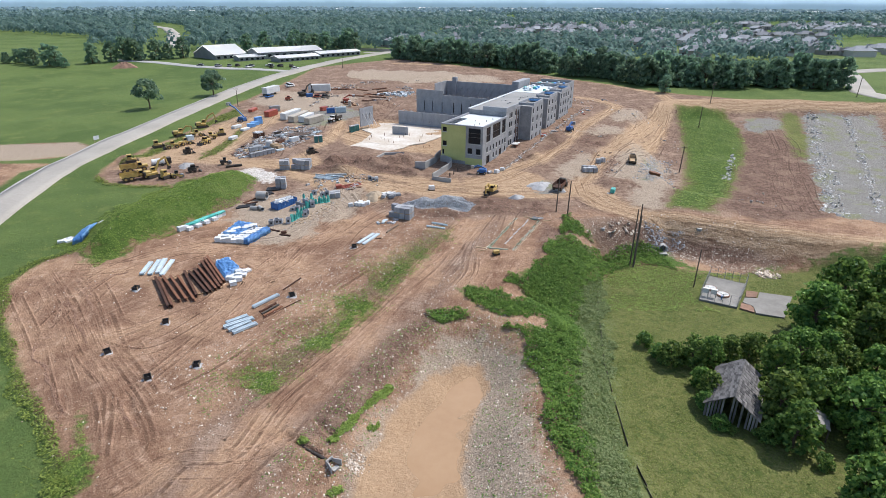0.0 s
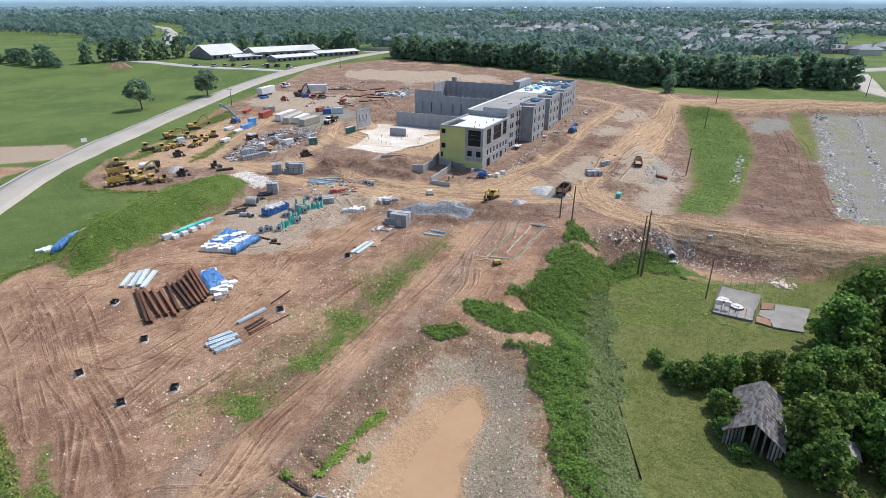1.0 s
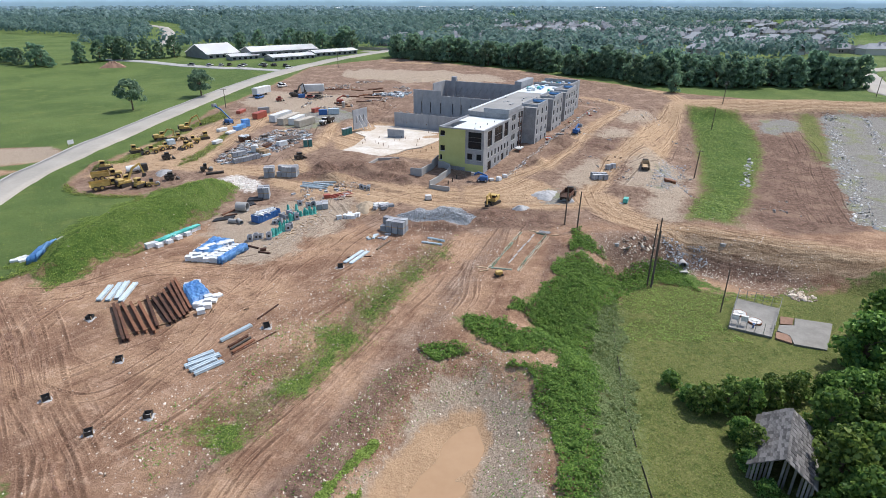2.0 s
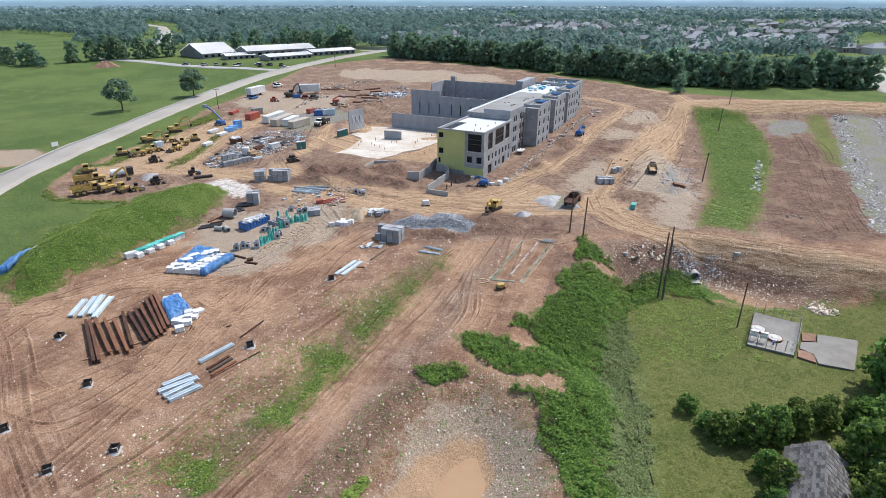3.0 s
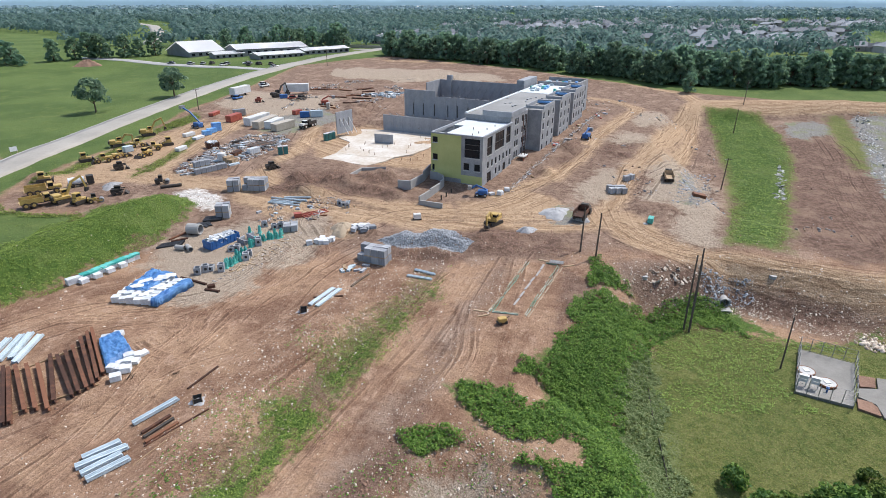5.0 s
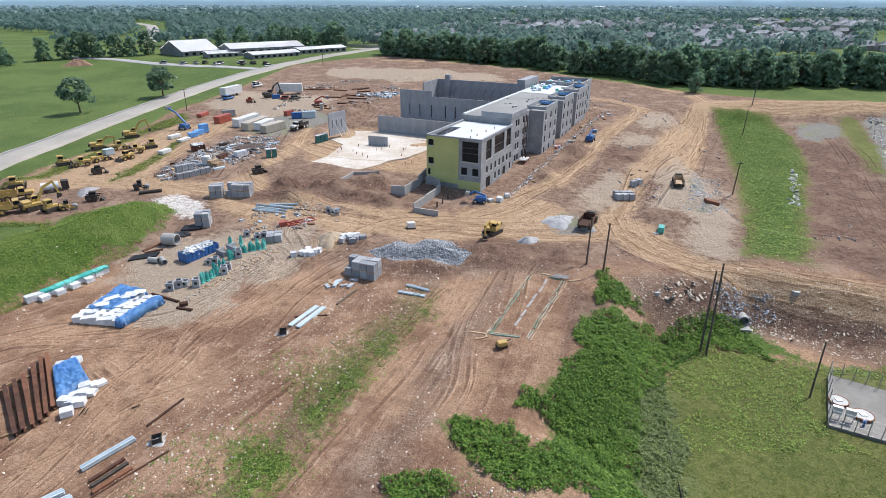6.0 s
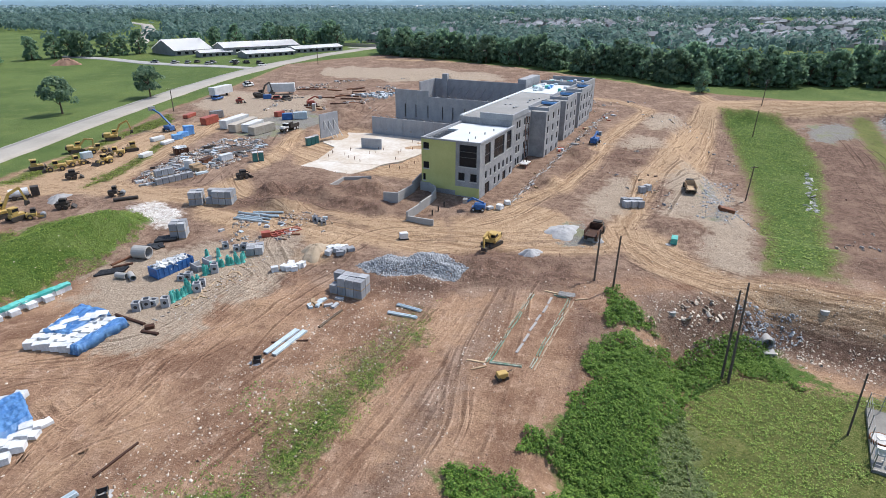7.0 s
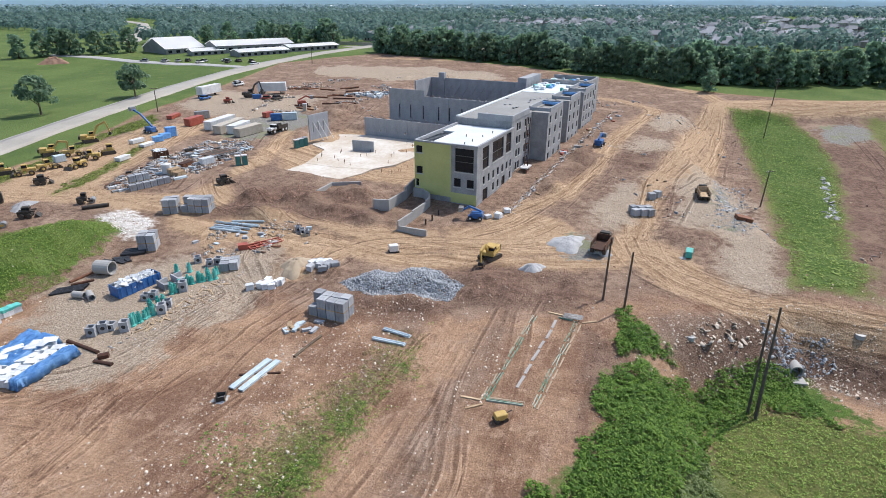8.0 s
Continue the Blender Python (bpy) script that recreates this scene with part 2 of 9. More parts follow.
# ---- mesh helpers ----
def finish(name, bm, mat, parent=None, smooth=False):
    data = bpy.data.meshes.new(name)
    bm.to_mesh(data)
    bm.free()
    for m in mat if isinstance(mat, list) else [mat]:
        data.materials.append(m)
    if smooth:
        data.polygons.foreach_set("use_smooth", [True] * len(data.polygons))
    ob = new(name, data)
    ob.parent = parent
    return ob


def part(name, bm, mat, parent, label="", smooth=False):
    ob = finish(name, bm, mat, parent, smooth)
    return tagged(ob, label)


def thing(name, label, category, m=None, group="", kind=""):
    ob = tagged(new(name), label, category, group, kind)
    ob.empty_display_size = 0.3
    if m is not None:
        ob.matrix_basis = m
    return ob


def box(x0, x1, y0, y1, z0, z1, bm=None, m=None, bevel=0.0):
    bm = bm or bmesh.new()
    vs = [bm.verts.new((x, y, z)) for x in (x0, x1) for y in (y0, y1) for z in (z0, z1)]
    fs = [bm.faces.new([vs[i] for i in q]) for q in ((0, 1, 3, 2), (4, 6, 7, 5), (0, 4, 5, 1), (2, 3, 7, 6), (0, 2, 6, 4), (1, 5, 7, 3))]
    if bevel:
        es = list({e for f in fs for e in f.edges})
        r = bmesh.ops.bevel(bm, geom=es, offset=bevel, segments=1, affect="EDGES")
        vs = list({v for f in r["faces"] for v in f.verts} | {v for v in vs if v.is_valid})
    if m is not None:
        for v in vs:
            if v.is_valid:
                v.co = m @ v.co
    return bm


def rod(p, q, r0, r1=None, sides=8, bm=None, caps=True):
    """A round or tapered bar from p to q."""
    bm = bm or bmesh.new()
    p, q = Vector(p), Vector(q)
    r1 = r0 if r1 is None else r1
    turn = (q - p).to_track_quat("Z", "Y").to_matrix()
    ring = [[bm.verts.new(c + turn @ Vector((r * math.cos(2 * math.pi * i / sides), r * math.sin(2 * math.pi * i / sides), 0))) for i in range(sides)] for c, r in ((p, r0), (q, r1))]
    for i in range(sides):
        j = (i + 1) % sides
        bm.faces.new((ring[0][i], ring[0][j], ring[1][j], ring[1][i]))
    if caps:
        bm.faces.new(ring[0][::-1])
        bm.faces.new(ring[1])
    return bm


def prism(outline, z0, z1, bm=None, m=None):
    """An upright solid over a plan outline (counter-clockwise)."""
    bm = bm or bmesh.new()
    lo, hi = [bm.verts.new((x, y, z0)) for x, y in outline], [bm.verts.new((x, y, z1)) for x, y in outline]
    n = len(lo)
    for i in range(n):
        j = (i + 1) % n
        bm.faces.new((lo[i], lo[j], hi[j], hi[i]))
    bm.faces.new(lo[::-1])
    bm.faces.new(hi)
    if m is not None:
        for v in lo + hi:
            v.co = m @ v.co
    return bm


def value_noise(x, y, size, seed=0):
    """Smooth random heights from -1 to 1 on a lattice of that size."""
    x, y = np.asarray(x, float) / size, np.asarray(y, float) / size
    i, j = np.floor(x).astype(int), np.floor(y).astype(int)
    u, v = smooth01(x - i), smooth01(y - j)

    def corner(a, b):
        h = np.sin(a * 127.1 + b * 311.7 + seed * 74.7) * 43758.5453
        return (h - np.floor(h)) * 2 - 1

    return (corner(i, j) * (1 - u) + corner(i + 1, j) * u) * (1 - v) + (corner(i, j + 1) * (1 - u) + corner(i + 1, j + 1) * u) * v


# ---- the lie of the land ----
def smooth01(v):
    v = np.clip(v, 0.0, 1.0)
    return v * v * (3 - 2 * v)


def inside_distance(poly, x, y):
    """Signed distance in metres to a closed outline; positive inside."""
    x, y = np.asarray(x, float), np.asarray(y, float)
    best, inside = np.full(x.shape, 1e9), np.zeros(x.shape, bool)
    for (ax, ay), (bx, by) in zip(poly, poly[1:] + poly[:1]):
        dx, dy = bx - ax, by - ay
        u = np.clip(((x - ax) * dx + (y - ay) * dy) / (dx * dx + dy * dy), 0, 1)
        best = np.minimum(best, np.hypot(x - ax - u * dx, y - ay - u * dy))
        if dy:
            inside ^= ((ay > y) != (by > y)) & (x < (y - ay) * dx / dy + ax)
    return np.where(inside, best, -best)


def line_distance(line, x, y):
    """Distance in metres to an open line."""
    x, y = np.asarray(x, float), np.asarray(y, float)
    best = np.full(x.shape, 1e9)
    for (ax, ay), (bx, by) in zip(line, line[1:]):
        dx, dy = bx - ax, by - ay
        u = np.clip(((x - ax) * dx + (y - ay) * dy) / (dx * dx + dy * dy), 0, 1)
        best = np.minimum(best, np.hypot(x - ax - u * dx, y - ay - u * dy))
    return best


LEVEL_Y = [-400, 30, 65, 92, 130, 155, 180, 215, 262, 330, 400, 700, 1500, 3000, 4600]
LEVEL_Z = [-3, -2.6, -2, -0.2, 1.0, 2.2, 3.4, 4.6, 6.0, 8.0, 9.5, 8, 8, 12, 16]
LOW_Y = [-400, 90, 120, 150, 200, 240, 270]
LOW_Z = [-6, -5.2, -6.2, -6.0, -4.0, 0.0, 3.5]
LOWLAND = [(22, -60), (19, 40), (22, 66), (22, 78), (15, 88), (25, 97), (32, 112), (50, 117.5), (66, 111), (90, 100), (140, 96), (400, 60), (400, -60)]
DITCH = [(62, 142), (60, 165), (68, 200), (82, 236), (110, 250), (140, 250), (180, 250), (400, 240), (400, 110), (110, 125), (82, 128)]
BASIN = [(-16, 10), (-12, 44), (-8, 47), (-6, 53), (-3, 62), (1, 68), (5, 71), (6, 66), (3, 58), (2, 47), (2, 10)]
WATER = [(-11, 20), (-9.2, 47), (-9, 50.8), (-8, 52.6), (-6.8, 55.4), (-6.8, 57.8), (-5, 62.3), (-2.5, 66), (0.4, 69.7), (2.9, 71.3), (5.5, 71.5), (5.9, 67.8), (4.2, 63.6), (2.9, 58.4), (2.2, 54.6), (1.7, 47.3), (1.5, 20)]
GULLIES = [([(-18.6, 53), (-16.1, 51.4), (-14.2, 50.4)], 0.7), ([(-15.6, 55.6), (-14.4, 54.8), (-13.2, 53.6)], 0.6), ([(-48, 67), (-44, 63.6), (-41, 61), (-40, 58.4), (-37, 54.5)], 0.25)]
SLAB_PAD = [(1.4, 166.1), (-10, 170), (-31, 179), (-36, 196), (-30, 212), (-22.6, 218), (17, 198)]
BERM = [(-69, 96), (-74, 108), (-71, 122), (-62, 139), (-52, 148), (-47.5, 141), (-50, 127), (-56, 112), (-63, 99)]


def ground(x, y):
    """Height of the bare ground."""
    x, y = np.asarray(x, float), np.asarray(y, float)
    z = sum(np.interp(y + d, LEVEL_Y, LEVEL_Z) for d in (-12, -4, 4, 12)) / 4
    low = sum(np.interp(y + d, LOW_Y, LOW_Z) for d in (-12, -4, 4, 12)) / 4
    left = smooth01((-95 - x) / 90) * smooth01((420 - y) / 100)
    z = z - left * 2.5 * smooth01((y - 120) / 80)
    w = np.maximum(smooth01((inside_distance(LOWLAND, x, y) + 5) / 9), smooth01((inside_distance(DITCH, x, y) + 5) / 13))
    z = z + (np.minimum(low, z) - z) * w
    floor = -6.25 - 0.055 * x - 0.25 * smooth01((inside_distance(WATER, x, y) - 0.5) / 3) + 0.13 * value_noise(x, y, 4.5, 51) + 0.05 * value_noise(x, y, 1.7, 52)
    z = z + (np.minimum(z, floor) - z) * smooth01((inside_distance(BASIN, x, y) + 9) / 10.5)
    for line, deep in GULLIES:
        z = z - deep * np.exp(-(line_distance(line, x + 0.35 * value_noise(x, y, 1.5, 53), y + 0.35 * value_noise(x, y, 1.5, 54)) / 0.45) ** 2)
    z = z + 4.5 * smooth01((inside_distance(BERM, x, y) + 1) / 8)
    z = z + (2.82 - z) * smooth01((inside_distance(SLAB_PAD, x, y) + 3) / 4)
    return z


SITE = [(-36, -200), (-38, 20), (-39, 44), (-47, 54), (-56, 62), (-65, 73), (-70, 78), (-76, 89), (-75, 97), (-71, 101), (-70, 116), (-68, 130), (-70, 139), (-78, 139), (-86, 140), (-92, 146), (-94, 153), (-92, 174), (-87, 192), (-88, 235), (-85, 253), (-80, 291), (-76, 353),
        (-32, 399), (38, 344), (104, 271), (129, 257), (260, 246), (260, 120), (89, 106), (78, 107), (71, 108), (55, 104), (52.6, 109), (50.4, 114.5), (47.8, 115.4), (42.5, 115.2), (39, 113.8), (35, 111.8), (30.3, 110.6), (26, 109.5), (23, 107.8), (20.1, 104.7), (18.9, 102), (19.4, 100.2), (17.8, 97.4), (15.2, 94.3), (13.8, 92.4), (11.4, 93), (10.6, 89.7), (13.1, 90), (14.2, 88.9), (13.9, 85.2), (11.9, 84), (10.4, 87.7), (8.5, 87.5), (4.7, 88.3), (3.1, 87.7), (4.2, 84.2), (5.5, 81.8), (7.1, 79.6), (9.1, 78.8), (13.2, 78.9), (15.8, 78.4), (15.5, 76), (13, 76.7), (10, 77.2), (8.6, 76.6), (10.8, 75.2), (11.9, 73.2), (12.2, 71), (11.6, 69), (12.4, 66), (12.4, 60.2), (12.1, 55.9), (12.9, 51.2), (14.2, 46.3), (14.5, 42), (15.5, -200)]
SAGE = [(15.8, -50), (16, 48), (16.5, 56), (18, 66), (21, 74), (22, 84), (26, 96), (31, 103), (32, 102), (28.5, 86), (27, 79), (24, 64), (22, 53), (22, -50)]
SILT_LINE = [(29, 95), (27.3, 88), (26, 81), (24, 71), (23, 62), (22.4, 54), (22.8, 48), (23.5, 40)]
BERM_GRASS = [(-64, 95), (-61, 99), (-60, 103), (-58, 108), (-55, 113), (-51, 122), (-49, 130), (-48, 145), (-47, 144), (-56, 149), (-68, 144), (-76, 122), (-76, 103)]
BANK = [(-30, 64), (-22.4, 70), (-22, 73), (-19, 84.6), (-15.6, 86.5), (-13.6, 92.6), (-13.3, 96.1), (-10.1, 102), (-7.4, 105.6), (-3.4, 111.5), (-1, 115), (2.3, 114.9), (3, 111), (-0.8, 104.1), (-3.9, 97.2), (-5.9, 91.7), (-8.5, 86.5), (-10.6, 81.9), (-13.1, 77), (-15.4, 72.2), (-16.8, 69.5), (-20.5, 62.5), (-22.7, 58.6), (-26, 60)]
BANK_TOP = [(-13.3, 89), (-12.6, 93), (-9, 97), (-4, 104), (0.4, 110), (2.3, 113), (1.8, 110.6), (-0.8, 104.1), (-3.9, 97.2), (-7.8, 88.4), (-9.5, 85.2), (-11.6, 86)]
BANK_MIDDLE = [(-18.7, 82.2), (-18.1, 84.6), (-15.6, 85.5), (-10.6, 84.1), (-10.6, 81.9), (-13.1, 77), (-15.4, 72.2), (-16.8, 69.5), (-20.5, 69.4), (-20.4, 72.2), (-18.3, 74.5), (-17.1, 78.6)]
BANK_FOOT = [(-28.3, 64.7), (-26.9, 65.4), (-22.4, 65.9), (-21.2, 62.5), (-21, 60.2), (-22.7, 58.6), (-25.3, 60), (-26.7, 62.3)]
ROAD_WEEDS = [(-2.2, 77.6), (-2.6, 79.2), (-0.9, 81.4), (2.3, 80.7), (4.3, 79.2), (3.6, 78.1), (1.6, 77.1), (-1.1, 76.7)]
CUTTING = [(0, 83), (-6, 74.5), (-10.5, 66), (-15, 58), (-16, 55), (-13, 52), (-11.5, 56), (-9, 61.5), (-6, 68), (-2, 74.5)]
TURNED_SOIL = [
    [(6, 122), (8, 126), (4, 131), (12, 134), (22, 130), (26, 122), (18, 120), (12, 121)], [(-9, 120), (-4, 118), (3, 118.5), (7, 121.5), (-2, 122.5), (-8, 125)], [(-38, 150), (-22, 151), (-10, 147), (-4, 152), (-9, 158), (-22, 166), (-34, 165)],
    [(42.4, 177), (48.3, 191), (57.4, 193.6), (51.1, 177.2)],
    [(22, 116), (26, 110), (21, 104), (17, 98), (19, 106), (21, 112)], [(-27, 120), (-22, 117), (-19, 121), (-20, 127), (-23, 126)], [(30, 168), (38, 180), (42, 188), (39, 190), (32, 178)], [(48, 176), (56, 190), (52, 196), (44, 184)],
]
CORNER_GRASS = [(-46.8, 58), (-45.6, 58.5), (-41.9, 53.9), (-37.6, 47.9), (-37.2, 44.5), (-41, 44), (-42.7, 46.5), (-41.8, 48), (-43.6, 52.1)]
DITCH_GRASS = [(99.3, 247), (107, 247.1), (120.4, 246.8), (117.5, 225), (108.4, 202), (87.8, 165.3), (79, 150), (62, 123.5), (53, 125), (53, 128), (73.4, 165.4), (82, 189), (93.9, 225)]
EAST_GRASS = [(143.5, 245), (151, 245), (140, 219), (125, 191), (122, 193), (133.3, 219)]
PATCH = [(26.4, 118.8), (28.2, 120), (29.6, 115.5), (31.8, 113.1), (29.1, 111.4), (24.9, 111.1), (24.3, 113.9)]
BROWN = [(115, 219), (131, 219), (122, 188), (106, 157), (86, 121), (70, 120), (68, 127), (88, 160), (108, 198)]
MEADOW = [(16, -200), (16, 48), (16.5, 56), (18, 66), (21, 74), (22, 84), (26, 96), (33, 104), (40, 110), (56, 103), (75, 106), (400, 90), (400, -200)]
STONES = [
    [(-48.3, 125.4), (-41.7, 133.1), (-25, 130.7), (-24.2, 123.4), (-26.4, 115.8), (-29.1, 108.8), (-31.9, 105), (-37.2, 104.1), (-45.1, 114.2)],
    [(52, 166), (60, 180), (72, 192), (74, 178), (62, 150), (53, 128), (49, 124.5), (45, 128), (50, 142), (48, 154)],
    [(-37, 116), (-45, 123), (-36, 135), (-21, 138), (-18, 130), (-23, 116)],
    [(54, 165), (59, 173), (55, 154), (48, 144), (44, 149)],
    [(64, 219), (70, 230), (80, 236), (81, 233), (71, 214), (64, 211)],
    [(50, 196), (58, 205), (62, 202), (61, 193), (55, 190), (50, 191)],
    [(-83, 247), (-81, 274), (-37, 261), (-41, 225), (-56, 224)],
    [(-129, 161), (-119, 162), (-107, 168), (-109, 174), (-117, 181), (-142, 180), (-170, 178), (-160, 164)],
    [(-11, 40), (-9, 56), (-4, 70), (-0.5, 75.5), (7, 76.5), (10.5, 72.5), (11, 66), (11, 58), (11, 40)],
    [(31, 154), (40, 167), (46, 172), (39, 151), (33, 144)],
]
REAR_STONE = [(-62, 330), (-36, 366), (10, 340), (40, 318), (20, 285), (-41, 286)]
CHIPS = [[(153, 246), (183, 244), (171, 219), (104, 112), (91, 121), (109, 157), (120, 181), (132, 206)], [(122, 236), (138, 243), (140, 236), (133, 225), (118, 221)], [(27, 143), (31, 139), (29, 134), (24, 135), (23, 140)], [(-46, 200), (-30, 222), (-42, 240), (-58, 214)], [(69, 185), (70, 181), (55, 144), (53, 147)]]
TAN = [
    [(-68, 223), (-63, 230), (-62, 193), (-64, 177), (-64, 167), (-59, 162), (-45, 162), (-41, 173), (-39, 201), (-39, 213), (-35, 209), (-35, 181), (-40, 170), (-36, 162), (-28, 156), (-20, 152), (-9, 147), (4, 146), (5, 138), (-3, 136), (-12, 143), (-17, 147), (-33, 150), (-42, 155), (-53, 153), (-63, 159), (-80, 160), (-87, 170), (-74, 168), (-69, 175), (-66, 193)],
    [(5, 147), (12, 147), (17, 155), (25, 150), (29, 139), (35, 143), (40, 141), (43, 131), (47, 124), (43, 123), (38, 129), (34, 133), (30, 135), (20, 136), (5, 133)],
    [(-91, 152), (-91, 176), (-86, 192), (-80, 206), (-70, 220), (-64, 216), (-66, 196), (-67, 178), (-66, 164), (-76, 158), (-82, 152)],
    [(-46, 158), (-38, 150), (-24, 148), (-14, 143), (-12, 136), (-18, 134), (-22, 140), (-34, 141), (-42, 146)],
    [(-36, 147), (-29, 138), (-26, 133), (-17, 131), (-15, 139), (-12, 140), (-8, 139), (-12, 133), (-15, 128), (-22, 128), (-29, 133), (-36, 143)],
]
PARK_GRASS = [
    [(-72, 167), (-70, 177), (-71, 198), (-68, 193), (-68, 178), (-68, 167), (-71, 163)],
    [(-91, 156), (-90, 169), (-88, 180), (-86, 192), (-86, 209), (-85, 224), (-83, 232), (-77, 219), (-83, 204), (-84, 192), (-85, 177), (-86, 165), (-88, 157)],
]
TRACKS = [
    ([(-88, 169), (-63, 162), (-50, 157), (-28, 147), (-6, 137), (8, 133), (30, 134), (39, 148), (46, 165), (55, 179), (71, 207), (89, 238), (98, 252), (100, 271), (66, 322), (22, 361), (-30, 376)], 2.8),
    ([(34, 138), (37, 128), (43, 122), (52, 120), (66, 114), (80, 108), (100, 104)], 3.0),
    ([(13, 150), (18, 154), (28, 162), (38, 179), (50, 204), (63, 225), (72, 239), (67, 252), (60, 259)], 2.4),
    ([(51, 172), (55, 170), (67, 189), (82, 215), (90, 234), (97, 248)], 2.5),
    ([(-83, 163), (-76, 163), (-65, 160), (-53, 159)], 2.5),
    ([(-81, 165), (-78, 174), (-79, 194), (-77, 219)], 2.0),
    ([(-72, 162), (-68, 185), (-62, 219), (-54, 247), (-39, 241)], 3.5),
    ([(100, 250), (150, 252), (260, 250)], 5.0),
]
HAUL = ([(-30, 20), (-23, 51), (-21, 55), (-15, 69), (-6, 88), (2, 107), (8, 121)], 3.5)


YARD_WAYS = [
    [(-62, 60), (-56, 78), (-40, 98), (-22, 113), (-8, 130)], [(-48, 40), (-40, 66), (-24, 88), (-14, 110)], [(-30, 36), (-44, 52), (-60, 74), (-66, 92)], [(-38, 138), (-30, 132), (-26, 140), (-34, 144), (-38, 138)], [(-30, 112), (-22, 120), (-20, 128), (-10, 136)],
    [(8, 92), (14, 108), (22, 126)], [(-36, 168), (-20, 152), (-4, 148)], [(95, 120), (110, 170), (130, 230)], [(-30, 300), (0, 320), (50, 300), (60, 260)], [(50, 150), (62, 185), (84, 232)],
]
ROCK_SLOPE = [(30, 118.5), (34, 112), (45, 113.5), (52, 112), (62, 104), (70, 106), (66, 112), (52, 118), (43, 120)]
LIME = [(-57, 151), (-52, 153), (-46, 149), (-43, 142.5), (-46, 140), (-49, 145)]


def axis(parts):
    out = [parts[0][0]]
    for a, b, step in parts:
        out += list(np.linspace(a, b, max(2, int(abs(b - a) / step) + 1))[1:])
    return np.array(out)


SOIL_BANKS = [(-28, 152.6, 7.5, 4.2, 2.0), (-20, 158, 8, 4.6, 2.0), (-12.5, 160.5, 6.5, 5, 1.7), (-15, 153.5, 4, 2.6, 1.2), (-31, 160, 5, 3, 1.4), (10, 127.5, 5, 2.5, 1.2), (-13, 131, 4, 2.5, 0.9), (22, 121, 4, 2, 0.7), (-8.8, 150, 3.6, 2.8, 1.1), (-28, 229, 6, 8, 2.6), (-27, 240, 8, 6, 2.0), (4, 128.4, 6, 3.5, 1.3), (0.5, 122, 7, 2.6, 1.1),
              (37, 186, 3.5, 6, 1.5), (27, 167, 3, 5, 1.3), (-90, 160, 6, 5, 1.3), (10, 124, 6, 3, 0.9), (46, 142, 8, 5, 0.9), (-22, 116, 5, 2, 0.5), (-20, 132, 6, 3, 0.7), (40, 262, 9, 6, 1.6), (0, 300, 30, 5, 1.5), (110, 246, 8, 4, 1.6)]


def relief(x, y):
    """The ground with its small bumps and wheel marks."""
    z = ground(x, y)
    near = smooth01((500 - y) / 200) * smooth01((260 - np.abs(x)) / 60)
    bare = smooth01(inside_distance(SITE, x, y) / 6)
    z = z + near * (0.22 * value_noise(x, y, 14, 1) + 0.10 * value_noise(x, y, 5, 2)) + near * bare * 0.07 * value_noise(x, y, 1.8, 3)
    for bx, by, rx, ry, h in SOIL_BANKS:
        f = np.hypot((x - bx) / rx, (y - by) / ry) + 0.25 * value_noise(x, y, 3.5, 21)
        z = z + h * smooth01(1.1 - f) * (1 + 0.3 * value_noise(x, y, 2.0, 22) + 0.15 * value_noise(x, y, 0.9, 23))
    turned = np.maximum.reduce([inside_distance(p, x, y) for p in TURNED_SOIL])
    z = z + smooth01((turned + 1) / 2) * (0.30 * value_noise(x, y, 3.1, 81) + 0.22 * value_noise(x, y, 1.6, 82))
    z = z + smooth01((inside_distance(CUTTING, x, y) + 1) / 2) * 0.16 * value_noise(x * 0.85 + y * 0.52, (y * 0.85 - x * 0.52) * 0.25, 1.5, 83)
    for line, half in TRACKS[:2] + [HAUL]:
        d = line_distance(line, x, y)
        z = z - 0.10 * smooth01((half + 1 - d) / 2) + 0.06 * np.cos(d * 2.6) * smooth01((half + 1 - d) / 2)
    return z


SHEET = {}


def surface(x, y, layer="z"):
    """Height (or another layer) of the ground sheet as built, at many places at once."""
    x, y = np.asarray(x, float), np.asarray(y, float)
    xs, ys, z = SHEET["xs"], SHEET["ys"], SHEET[layer]
    i, j = np.clip(np.searchsorted(xs, x) - 1, 0, len(xs) - 2), np.clip(np.searchsorted(ys, y) - 1, 0, len(ys) - 2)
    u, v = (x - xs[i]) / (xs[i + 1] - xs[i]), (y - ys[j]) / (ys[j + 1] - ys[j])
    return (z[j, i] * (1 - u) + z[j, i + 1] * u) * (1 - v) + (z[j + 1, i] * (1 - u) + z[j + 1, i + 1] * u) * v


